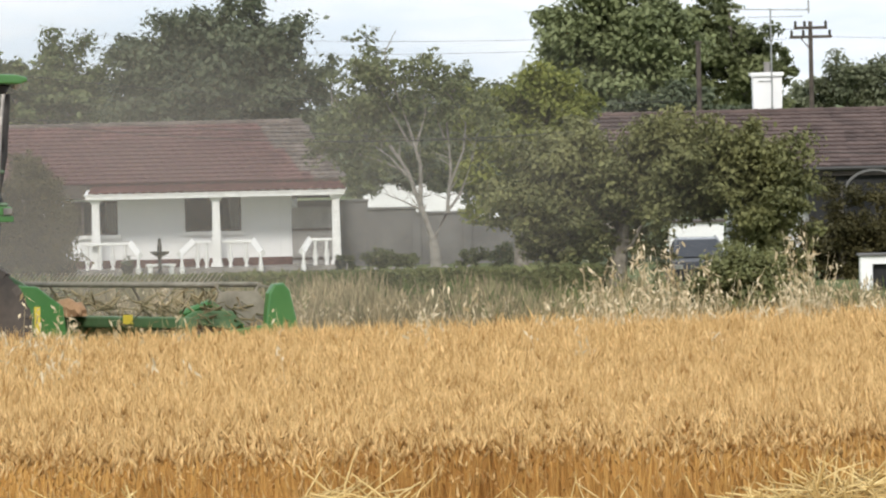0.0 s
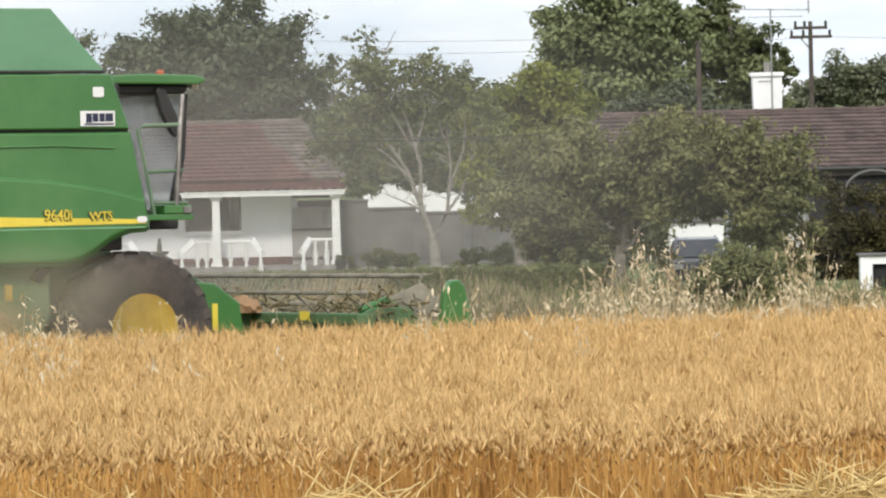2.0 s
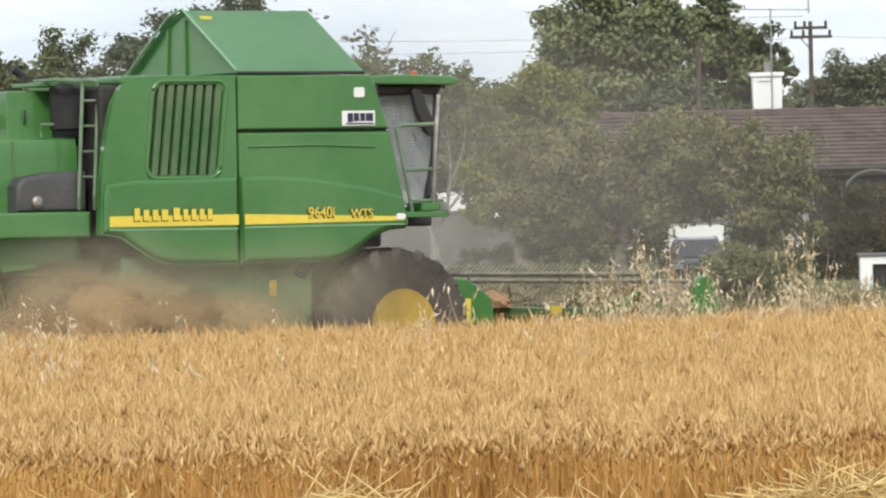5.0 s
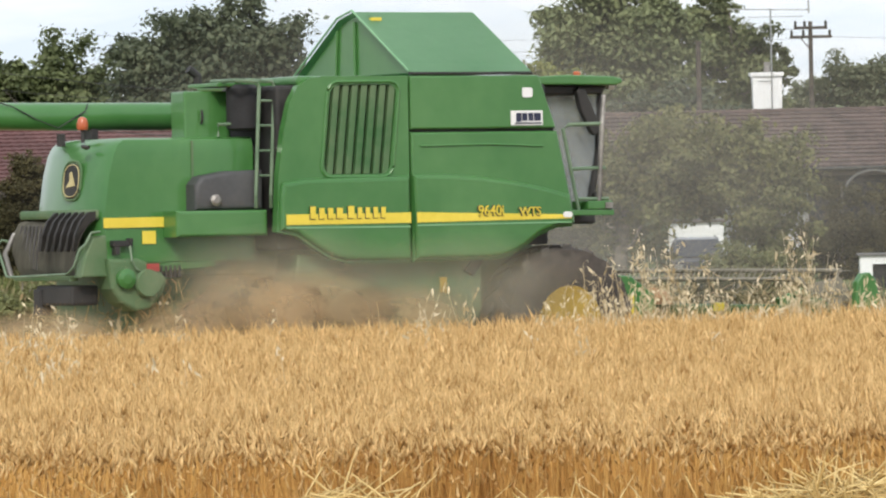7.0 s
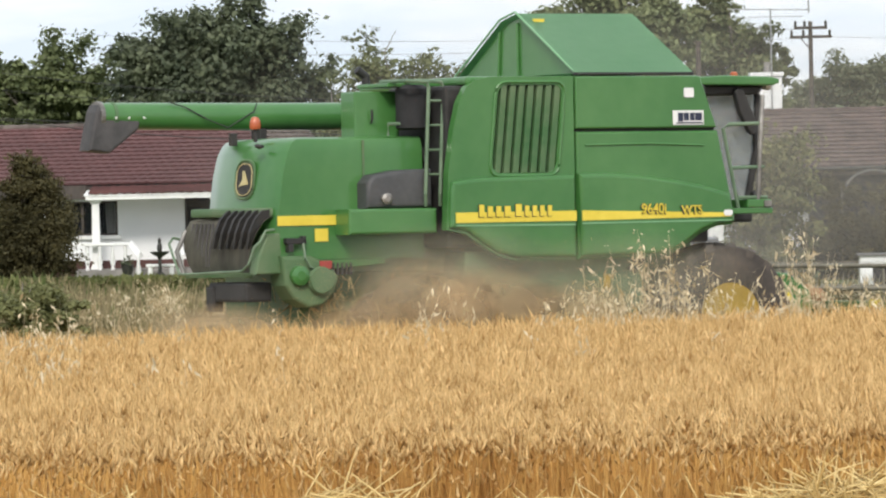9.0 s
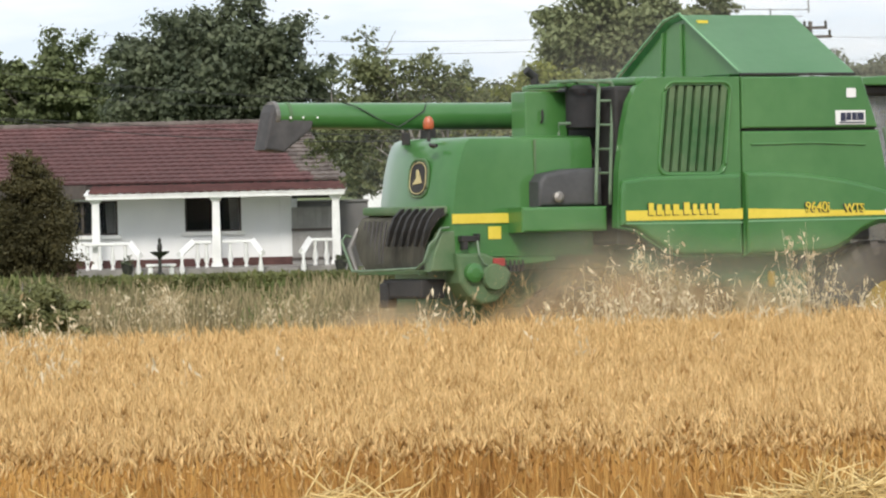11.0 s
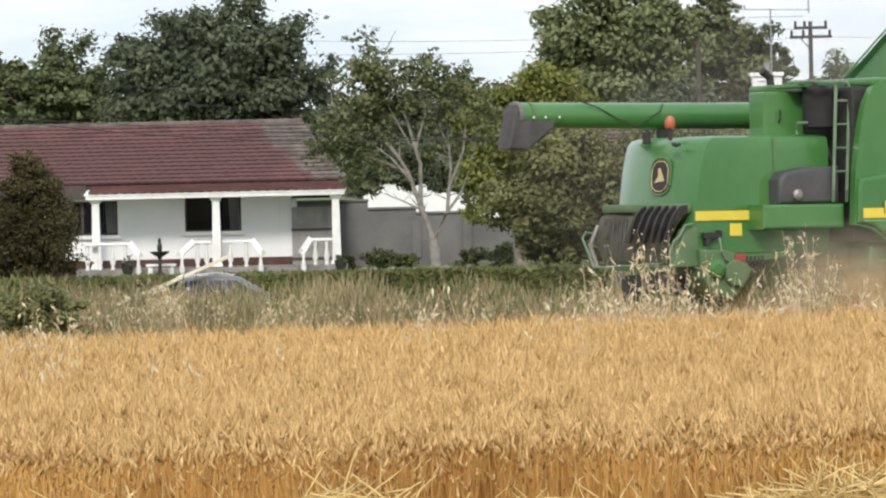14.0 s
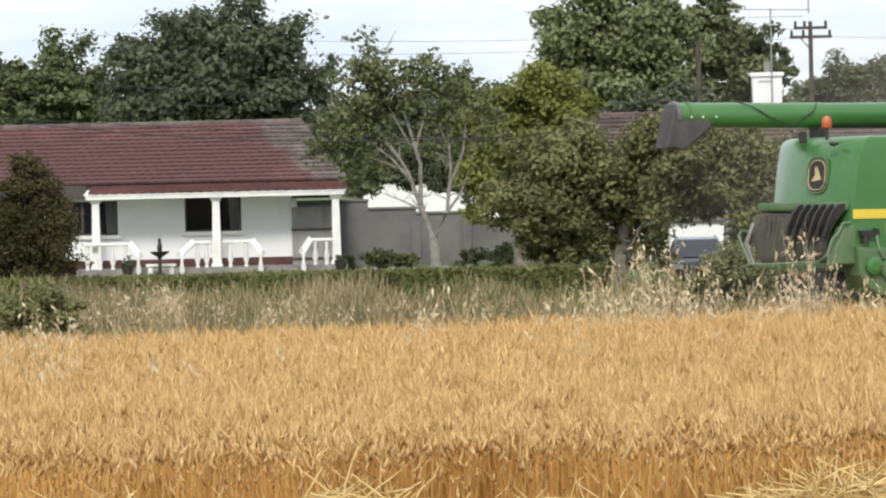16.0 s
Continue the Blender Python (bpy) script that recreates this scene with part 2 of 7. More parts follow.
# ---------- barley ----------
def barley():
    n = 96000
    y = 35.4 + (58.5 - 35.4) * rng.random(n * 2) ** 0.9
    x = (rng.random(n * 2) * 2 - 1) * (0.0784 * y + 1.1)
    edge = 3.15 + 0.12 * np.sin(x * 5.1) + 0.08 * np.sin(x * 13.7 + 1)
    keep = (beside(x, y) > edge) & (y > 36.3 + 0.12 * x + 0.22 * np.sin(x * 3.3) + 0.14 * np.sin(x * 9.1) + 1.5 * rng.random(n * 2) ** 2.5)
    x, y = x[keep][:n], y[keep][:n]
    n = len(x)
    g = ground_z(x, y)
    tall = 0.868 + 0.012 * np.sin(x * 1.7 + y * 0.9) + 0.010 * np.sin(x * 0.6 - y * 2.1) + rng.normal(0, 0.034, n)
    young = np.clip((39.5 - y) / 3.0, 0, 1)  # shorter side shoots towards the open edge
    tall = tall * (1 - young * 0.50 * rng.random(n) ** 3.2)
    lean = rng.normal(0, 0.055, (n, 2)) * (1 + 0.8 * young[:, None])
    foot = np.stack([x, y, g], 1)
    neck = foot + np.stack([lean[:, 0], lean[:, 1], tall - 0.06], 1)
    nod = rng.normal(0, 0.034, (n, 2))
    down = rng.choice([1.0, 1.0, 0.9, 0.6, -0.5], n)
    ear_len = rng.uniform(0.08, 0.145, n)
    tip = neck + np.stack([nod[:, 0] * 1.2, nod[:, 1], ear_len * down], 1)
    # stalks: narrow ribbons
    yaw = rng.random(n) * 0.8 - 0.4
    w = np.stack([np.cos(yaw), np.sin(yaw), 0 * yaw], 1) * 0.0028
    V1, T1 = repeated(None, [(0, 1, 2), (1, 3, 2)], np.stack([foot - w, foot + w, neck - w, neck + w], 1))
    # ears: four-sided spindles
    mid = neck * 0.6 + tip * 0.4
    r = rng.uniform(0.006, 0.0125, n)[:, None]
    ex, ey = np.array([[1, 0, 0]]) * r, np.array([[0, 1, 0.2]]) * r
    V2, T2 = repeated(None, [(0, 1, 2), (0, 2, 3), (0, 3, 4), (0, 4, 1), (5, 2, 1), (5, 3, 2), (5, 4, 3), (5, 1, 4)], np.stack([neck, mid + ex, mid + ey, mid - ex, mid - ey, tip], 1))
    # awns: fans of fine bristle
    d = tip - mid
    a1 = tip + d * 0.7 + rng.normal(0, 0.015, (n, 3))
    a2 = tip + d * 0.5 + rng.normal(0, 0.025, (n, 3))
    V3, T3 = repeated(None, [(0, 1, 2), (0, 1, 3)], np.stack([mid - ex * 0.22, mid + ex * 0.22, a1, a2], 1))
    # dry leaves
    k = int(1.7 * n)
    j = rng.integers(0, n, k)
    hgt = rng.uniform(0.15, 0.92, k)[:, None]
    base = foot[j] * (1 - hgt) + neck[j] * hgt
    out = np.stack([rng.normal(0, 0.045, k), rng.normal(0, 0.05, k), rng.uniform(-0.16, 0.16, k)], 1)
    wl = np.array([[0.005, 0, 0.004]])
    V4, T4 = repeated(None, [(0, 1, 2)], np.stack([base - wl, base + wl, base + out], 1))
    ears_v = np.concatenate([V2, V3])
    ears_t = np.concatenate([T2, T3 + len(V2)])
    crop = thing("barley_crop", "standing ripe golden barley in the field", "barley", kind="stuff")
    stalks = tri_mesh("stalks", np.concatenate([V1, V4]), np.concatenate([T1, T4 + len(V1)]), M_STALK)
    ears = tri_mesh("ears", ears_v, ears_t, M_BARLEY)
    stalks.parent = ears.parent = crop
    tagged(stalks, kind="stuff"), tagged(ears, kind="stuff")


barley()


# ---------- trees ----------
def foliage(name, lobes, n, size, mat, parent, clump=0.3, kids=9, spray=1.0):
    """Leaves on many small clumps that sit on large lobes (centre, radii)."""
    centres, radii, outs = [], [], []
    vol = np.array([r[0] * r[1] * r[2] for _, r in lobes]) ** 0.67
    for (c, r), share in zip(lobes, vol / vol.sum()):
        m = max(6, int(1.5 * kids * len(lobes) * share))
        d = rng.normal(size=(m, 3))
        d /= np.linalg.norm(d, axis=1)[:, None]
        outs.append(d.copy())
        d *= rng.uniform(0.45, 1.0, (m, 1))
        centres.append(np.array(c) + d * np.array(r))
        radii.append(np.full(m, 1.2 * clump * min(r)) * rng.uniform(0.6, 1.35, m))
    C, R, O = np.concatenate(centres), np.concatenate(radii), np.concatenate(outs)
    # each clump is a flattened spray along its twig, some reaching well out of the crown
    O = O + rng.normal(0, 0.35, O.shape) + np.array([0, 0, 0.12])
    O /= np.linalg.norm(O, axis=1)[:, None]
    reach = spray * R * rng.choice([0.9, 1.3, 1.8], len(R), p=[0.5, 0.35, 0.15])
    n, size = int(n * 2.2), size * 0.72
    pick = rng.choice(len(C), n, p=R ** 2 / (R ** 2).sum())
    d = rng.normal(size=(n, 3))
    d /= np.linalg.norm(d, axis=1)[:, None]
    f = np.clip(rng.normal(0.75, 0.36, n), 0.05, 1.7)[:, None]
    along_twig = (rng.random(n) * 1.7 - 0.7)[:, None]
    p = C[pick] + d * f * R[pick][:, None] * np.array([1.0, 1.0, 0.52]) * (1.15 - 0.45 * np.abs(along_twig)) + O[pick] * reach[pick][:, None] * along_twig
    nor = d * 0.6 + rng.normal(0, 0.5, (n, 3)) + np.array([0, 0, 0.45])
    nor /= np.linalg.norm(nor, axis=1)[:, None]
    along = np.cross(nor, rng.normal(size=(n, 3)))
    along /= np.linalg.norm(along, axis=1)[:, None] + 1e-6
    side = np.cross(nor, along)
    L = (size * rng.uniform(0.6, 1.4, n))[:, None]
    a, b = along * L * 0.55, side * L * 0.3
    V, T = repeated(None, [(0, 1, 2), (0, 2, 3)], np.stack([p - a, p + b + nor * L * 0.08, p + a, p - b + nor * L * 0.08], 1))
    ob = tri_mesh(name, V, T, mat)
    ob.parent = parent
    return tagged(ob, kind="stuff")


def limbs(bm, foot, top, r0, spread, count, seed):
    """A tapered trunk with side limbs that reach into the crown."""
    rnd = random.Random(seed)
    foot, top = Vector(foot), Vector(top)
    mid = foot.lerp(top, 0.5) + Vector((rnd.uniform(-0.2, 0.2), 0, 0)) * spread * 0.3
    tube(bm, [foot, foot.lerp(mid, 0.5), mid, mid.lerp(top, 0.55), top], [r0 * 1.25, r0, r0 * 0.7, r0 * 0.4, r0 * 0.12])
    for i in range(count):
        f = 0.25 + 0.65 * i / count
        base = foot.lerp(mid, f * 2) if f < 0.5 else mid.lerp(top, f * 2 - 1)
        a = rnd.uniform(0, 6.28)
        out = Vector((math.cos(a), math.sin(a) * 0.7, rnd.uniform(0.35, 0.9))) * spread * rnd.uniform(0.6, 1.0) * (1.1 - f * 0.5)
        r = r0 * (0.5 - 0.3 * f)
        bend = base + out * 0.5 + Vector((0, 0, -0.08 * spread))
        tube(bm, [base, bend, base + out], [r, r * 0.6, r * 0.15], 6)
        for s in (0.4, 0.7):
            tip = base.lerp(base + out, s) + Vector((rnd.uniform(-1, 1), rnd.uniform(-0.6, 0.6), rnd.uniform(0.1, 0.9))) * spread * 0.35
            tube(bm, [base.lerp(base + out, s), tip], [r * 0.4, r * 0.08], 5)
    return bm


def tree(name, label, category, foot, top, r0, lobes, n, size, mat, spread=2.0, count=7, seed=1, clump=0.3, kids=9, bark=M_BARK, spray=1.0):
    foot = (plumb(*foot)[0], foot[1], foot[2])
    top, lobes = plumb(*top), [(plumb(*c), r) for c, r in lobes]
    t = thing(name, label, category, pose(*foot))
    inv = Vector(foot)
    part("trunk", limbs(bmesh.new(), (0, 0, 0), Vector(top) - inv, r0, spread, count, seed), bark, t, smooth=True)
    foliage("crown", [(tuple(Vector(c) - inv), r) for c, r in lobes], n, size, mat, t, clump, kids=kids, spray=spray)
    return t


GZH = -2.3


def plumb(x, y, z):
    """A place taken along the leaning camera's rows, set right for the level world."""
    return x + LEAN * (z - 3.303 + 0.0262 * y), y, z - LEAN * x


# tall dark broadleaf behind the bungalow
tree("broadleaf_tree", "tall dark green broadleaf tree behind the red-roofed bungalow", "tree", (-9.14, 235, GZH), (-9.26, 235, 7.04), 0.45,
     [((-9.26, 235, 5.75), (3.0, 2.6, 2.0)), ((-11.37, 235.5, 4.34), (2.4, 2.4, 2.0)), ((-6.79, 234.5, 3.98), (2.5, 2.4, 1.7)), ((-9.14, 234, 3.51), (3.6, 2.6, 2.2)), ((-12.55, 235, 3.28), (1.5, 1.6, 1.6)), ((-5.26, 235, 3.51), (1.0, 1.2, 1.2)), ((-9.02, 235, 6.69), (2.0, 1.8, 1.1)), ((-9.02, 235, 1.52), (4.2, 2.0, 1.8))],
     26000, 0.34, M_LEAF_DARK, 3.0, 8, 3, 0.32, 16)
tree("broadleaf_tree", "green broadleaf trees in a row behind the bungalow", "tree", (-17.60, 250, GZH), (-17.60, 250, 5.28), 0.35,
     [((-17.48, 250, 4.03), (2.2, 1.6, 1.7)), ((-15.85, 250, 3.53), (1.3, 1.4, 1.4)), ((-19.10, 250, 3.90), (1.7, 1.5, 1.5)), ((-21.10, 250, 3.53), (2, 1.5, 1.8)), ((-17.35, 250, 2.40), (3.5, 1.5, 1.4))],
     14000, 0.34, M_LEAF_ROW, 2.4, 7, 4, 0.33, 14)
# slender garden tree: a low fork and fanned pale limbs
def garden_tree():
    D = 170
    t = thing("garden_tree", "slender garden tree with pale grey limbs and thin olive leaves", "tree", pose(-0.22, D, GZH))
    bm = bmesh.new()
    tube(bm, [(0, 0, 0), (0.0, 0, 0.75), (-0.06, 0, 1.48)], [0.22, 0.17, 0.15], 10)
    rnd = random.Random(4)
    # limbs as bends from the fork: (sideways, back, up)
    for r, pts in ((0.12, [(-0.06, 0.00, 1.41), (-0.45, 0.00, 2.56), (-0.80, 0.10, 3.52), (-1.54, 0.10, 4.67), (-2.44, 0.10, 5.31), (-3.07, 0.10, 5.57)]),
                   (0.10, [(-0.42, 0.00, 2.50), (-0.40, -0.10, 3.71), (-0.76, -0.20, 4.99), (-1.22, -0.20, 6.27), (-1.43, -0.20, 7.17)]),
                   (0.09, [(-0.05, 0.00, 1.41), (0.37, 0.10, 2.24), (0.51, 0.10, 3.58), (0.42, 0.20, 4.99), (0.69, 0.20, 6.02), (1.01, 0.20, 6.53)]),
                   (0.07, [(0.32, 0.10, 2.18), (0.80, 0.20, 2.82), (1.17, 0.20, 3.84), (1.33, 0.20, 4.61)]),
                   (0.06, [(-0.74, 0.10, 3.46), (-1.59, 0.00, 3.84), (-2.54, 0.00, 4.16), (-3.29, 0.00, 4.29)]),
                   (0.06, [(-0.53, -0.10, 4.22), (-0.21, -0.20, 5.25), (-0.32, -0.20, 6.40)]),
                   (0.05, [(0.48, 0.10, 4.10), (0.11, 0.10, 5.12), (0.00, 0.10, 6.14)]),
                   (0.05, [(-0.32, 0.00, 2.30), (-0.95, 0.00, 2.62), (-1.70, 0.00, 2.94)]),
                   (0.06, [(0.45, 0.10, 3.00), (0.90, 0.00, 4.10), (1.00, 0.00, 5.00), (1.35, 0.00, 5.75)]),
                   (0.05, [(-0.60, 0.00, 3.10), (-1.30, -0.10, 3.95), (-2.10, -0.10, 4.55), (-2.90, -0.10, 4.75)]),
                   (0.05, [(-0.75, 0.00, 4.40), (-1.40, 0.00, 5.60), (-1.75, 0.00, 6.60)])):
        tube(bm, pts, [0.75 * r * (1 - 0.85 * k / (len(pts) - 1)) for k in range(len(pts))], 7)
        for p, q in zip(pts[1:], pts[2:]):
            for _ in range(3):
                s = Vector(p).lerp(Vector(q), rnd.random())
                tube(bm, [s, s + Vector((rnd.uniform(-0.6, 0.4), rnd.uniform(-0.4, 0.4), rnd.uniform(0.1, 0.7)))], [r * 0.25, 0.008], 4)
    part("trunk", bm, M_PALEBARK, t, smooth=True)
    foliage("crown", [((-2.44, 0.00, 4.72), (1.15, 0.90, 0.90)), ((-1.06, 0.20, 5.99), (1.25, 1.00, 0.90)), ((-2.01, 0.00, 6.17), (0.95, 0.90, 1.08)), ((0.42, 0.00, 5.67), (0.80, 0.80, 0.96)), ((-2.01, -0.20, 3.46), (1.00, 0.70, 0.54)), ((-3.29, 0.00, 4.41), (0.55, 0.70, 0.72)), ((-2.07, 0.20, 7.25), (0.55, 0.50, 0.54)), ((0.32, 0.60, 4.16), (0.90, 0.60, 0.96)), ((-0.95, 0.80, 4.16), (1.00, 0.50, 0.84)), ((0.95, 0.20, 6.17), (0.50, 0.50, 0.48)), ((1.45, 0.00, 5.55), (0.70, 0.60, 0.60)), ((1.55, 0.20, 4.60), (0.65, 0.60, 0.70)), ((0.10, -0.20, 6.45), (0.70, 0.60, 0.50))], 5900, 0.19, M_LEAF_SPARSE, t, 0.3, kids=18)


garden_tree()
tree("yellow_tree", "yellow-green garden tree beside the big shrub", "tree", (2.57, 182, GZH), (2.66, 182, 3.47), 0.25,
     [((2.84, 182, 2.65), (1.75, 1.5, 1.4)), ((3.93, 182, 2.83), (0.9, 1.1, 0.9)), ((1.57, 181.5, 1.46), (1.1, 1.2, 1.3)), ((1.93, 182, 3.10), (0.8, 0.8, 0.7)), ((1.20, 181, 0.19), (0.9, 0.8, 0.7))],
     10000, 0.24, M_LEAF_YELLOW, 1.8, 6, 5, 0.34, 13)
# large spreading shrub
tree("spreading_shrub", "large spreading brownish-green rhododendron beside the garden wall", "shrub", (4.90, 160, GZH), (5.22, 160, 2.33), 0.22,
     [((5.22, 160, 1.61), (2.1, 1.7, 1.25)), ((3.30, 160, 0.89), (1.7, 1.5, 1.3)), ((7.14, 159.6, 1.37), (2.0, 1.6, 1.2)), ((9.06, 160, 0.73), (1.5, 1.4, 1.3)), ((2.34, 160.3, 0.09), (0.9, 1.1, 0.8)), ((4.10, 160, -0.23), (2.0, 1.2, 0.9)), ((9.54, 160, -0.23), (1.2, 1.2, 0.7)), ((8.26, 160, 2.09), (0.9, 1, 0.5)), ((5.70, 160, 0.41), (1.2, 1.0, 0.6)), ((7.22, 160.4, 0.54), (1.2, 0.9, 0.55)), ((3.78, 160.6, -0.87), (1.6, 0.8, 0.6)), ((5.38, 160.6, -0.87), (0.8, 0.6, 0.6)), ((9.86, 160.6, -0.87), (1.3, 0.6, 0.7)), ((5.86, 160.5, -0.47), (0.6, 0.5, 0.8)), ((8.66, 160.3, -0.47), (0.65, 0.5, 0.75)), ((7.22, 160.5, 0.21), (1.1, 0.5, 0.35)), ((3.0, 160.4, -1.30), (1.2, 0.7, 0.7)), ((4.4, 160.5, -1.45), (1.3, 0.7, 0.6)), ((6.0, 160.6, -1.25), (0.7, 0.5, 0.8)), ((9.6, 160.5, -1.45), (1.3, 0.6, 0.6))],
     31000, 0.21, M_LEAF_BIG, 2.2, 8, 6, 0.33, 13)
# tall trees behind the brown roof
tree("tall_tree", "tall green broadleaf tree behind the brown-roofed bungalow", "tree", (7.34, 240, GZH), (7.34, 240, 8.32), 0.45,
     [((7.22, 240, 7.12), (2.4, 2.0, 2.0)), ((7.58, 240, 4.96), (3.0, 2.2, 1.8)), ((5.42, 240, 5.80), (1.3, 1.5, 1.5)), ((9.26, 240, 5.44), (1.4, 1.6, 2.0)), ((7.10, 240, 3.28), (3.2, 1.6, 1.2)), ((4.46, 240, 4.00), (0.9, 1.2, 0.9)), ((6.86, 240, 9.04), (1.8, 1.8, 1.4))],
     18000, 0.34, M_LEAF_MID, 2.6, 8, 8, 0.32, 15)
tree("tall_tree", "dark green broadleaf tree with gaps behind the chimney", "tree", (13.52, 262, GZH), (13.26, 262, 7.47), 0.4,
     [((12.34, 262, 7.34), (1.3, 1.5, 1.2)), ((13.52, 262, 5.50), (2.0, 1.8, 1.6)), ((15.35, 262, 5.11), (1.0, 1.4, 1.3)), ((11.95, 262, 5.37), (1.2, 1.4, 1.8)), ((13.52, 262, 3.80), (2.8, 1.4, 1.2))],
     9500, 0.34, M_LEAF_SPARSE, 2.4, 8, 9, 0.3, 12)
tree("roadside_tree", "thin trees behind the power pole, haze painted into their grey-green", "tree", (19.69, 275, GZH), (19.69, 275, 4.93), 0.3,
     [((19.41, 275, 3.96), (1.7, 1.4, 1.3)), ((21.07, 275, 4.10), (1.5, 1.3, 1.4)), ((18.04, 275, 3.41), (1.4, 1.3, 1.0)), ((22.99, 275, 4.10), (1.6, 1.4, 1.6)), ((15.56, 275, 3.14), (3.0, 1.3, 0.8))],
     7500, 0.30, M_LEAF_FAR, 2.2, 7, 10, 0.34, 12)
# low greenery that closes the far side of the gardens
tree("back_hedge", "dark tangle of trees closing the gardens behind", "hedge", (-0.54, 225, GZH), (-0.54, 225, 1.71), 0.2,
     [((-3.69, 225, 1.48), (2.6, 1, 2.0)), ((0.36, 225, 2.04), (2.4, 1, 1.9)), ((-1.89, 225, 2.49), (1.6, 1, 1.6)), ((2.61, 225, 2.49), (2.2, 1, 1.6)), ((8.91, 225, 2.83), (3.5, 1, 1.2)), ((8.23, 225, 0.81), (3.2, 1, 2.0)), ((12.73, 225, 0.81), (3.2, 1, 2.0))],
     17000, 0.30, M_LEAF_DARK, 1.5, 6, 12, 0.36, 14)
tree("back_shrub", "dark leafy shrub before the white building behind the wall", "shrub", (-0.80, 205, GZH), (-0.80, 205, 0.82), 0.12,
     [((-2.13, 205, 0.66), (1.3, 0.6, 0.6)), ((0.33, 205, 0.58), (1.3, 0.6, 0.7)), ((-1.00, 205, 1.13), (1.6, 0.6, 0.8)), ((1.56, 205, 0.21), (0.9, 0.6, 0.7)), ((-3.05, 205, 0.21), (0.5, 0.5, 0.7))],
     5000, 0.24, M_LEAF_DARK, 1.0, 6, 17, 0.36, 16)
# cypress at the field side of the garden
tree("cypress", "dark bushy cypress beside the white porch", "conifer", (-11.23, 152, GZH), (-11.28, 152, 1.92), 0.16,
     [((-11.23, 152, 1.74), (0.26, 0.26, 0.36)), ((-11.23, 152, 1.48), (0.46, 0.42, 0.42)), ((-11.20, 152, 1.15), (0.76, 0.62, 0.5)), ((-11.17, 152, 0.70), (1.02, 0.8, 0.55)), ((-11.14, 152, 0.12), (1.24, 0.85, 0.65)), ((-11.16, 151.8, -0.59), (1.36, 0.9, 0.7)), ((-11.19, 151.7, -1.12), (1.34, 0.9, 0.6)), ((-11.08, 151.2, -0.06), (0.7, 0.3, 0.8)), ((-12.83, 152, -0.36), (0.9, 0.8, 1.1))],
     40000, 0.11, M_LEAF_FIR, 0.5, 6, 13, 0.44, 26, spray=0.3)
tree("dark_shrub", "dark evergreen shrub beside the brown-roofed bungalow", "shrub", (11.86, 168, GZH), (11.86, 168, 0.77), 0.14,
     [((11.86, 168, 0.43), (0.55, 0.6, 0.75)), ((11.78, 168, -0.75), (0.9, 0.8, 0.9)), ((12.87, 168, -0.33), (0.8, 0.7, 0.7)), ((11.02, 168, -0.91), (0.7, 0.7, 0.7)), ((13.04, 168, 0.43), (0.5, 0.5, 0.5)), ((10.2, 168, -1.55), (0.9, 0.6, 0.65)), ((11.9, 168, -1.6), (1.2, 0.6, 0.6)), ((13.3, 168, -1.25), (0.8, 0.6, 0.8))],
     11500, 0.15, M_LEAF_FIR, 0.7, 6, 14, 0.36, 14)
tree("field_bush", "low green bush at the field margin", "bush", (4.09, 77, 0.0), (4.09, 77, 1.06), 0.05,
     [((4.05, 77, 0.91), (0.55, 0.5, 0.36)), ((3.74, 77, 0.83), (0.3, 0.4, 0.3)), ((4.44, 77, 0.83), (0.35, 0.4, 0.3)), ((4.13, 76.8, 0.52), (0.5, 0.4, 0.25)), ((3.97, 77, 1.10), (0.2, 0.2, 0.15)), ((4.63, 77, 0.99), (0.18, 0.2, 0.2))],
     4500, 0.085, M_LEAF_BUSH, 0.4, 6, 15, 0.4, 12)
tree("field_bush", "low dark green hedge bush at the field margin", "bush", (-5.48, 73.6, 0.0), (-5.48, 73.6, 0.94), 0.05,
     [((-5.33, 73.6, 0.62), (0.7, 0.5, 0.24)), ((-5.84, 73.6, 0.60), (0.8, 0.5, 0.26)), ((-5.03, 73.6, 0.64), (0.35, 0.5, 0.16)), ((-5.33, 73.4, 0.42), (0.7, 0.4, 0.22))],
     5500, 0.085, M_LEAF_BUSH, 0.4, 6, 16, 0.4, 12)
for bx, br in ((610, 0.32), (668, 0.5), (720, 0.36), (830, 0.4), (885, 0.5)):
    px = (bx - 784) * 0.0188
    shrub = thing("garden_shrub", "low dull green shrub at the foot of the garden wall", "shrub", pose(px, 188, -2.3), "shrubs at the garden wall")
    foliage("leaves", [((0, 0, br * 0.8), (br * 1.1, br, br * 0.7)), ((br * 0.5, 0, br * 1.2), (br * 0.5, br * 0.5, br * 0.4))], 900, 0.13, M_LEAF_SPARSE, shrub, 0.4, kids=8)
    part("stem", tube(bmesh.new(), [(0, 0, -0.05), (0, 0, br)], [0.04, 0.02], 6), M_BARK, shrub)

# far woods that close the horizon
woods = thing("far_woods", "belt of distant trees beyond the houses, haze painted into the leaves", "woods", pose(0, 310, -2.3), kind="stuff")
part("far_trunk", tube(bmesh.new(), [(0, 0, 0), (0, 0, 4)], [0.3, 0.1], 8), M_BARK, woods)
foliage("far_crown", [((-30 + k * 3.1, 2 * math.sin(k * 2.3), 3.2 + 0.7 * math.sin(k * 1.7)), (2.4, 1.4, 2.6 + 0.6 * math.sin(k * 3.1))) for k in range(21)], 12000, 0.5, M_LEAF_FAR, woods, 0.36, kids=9)

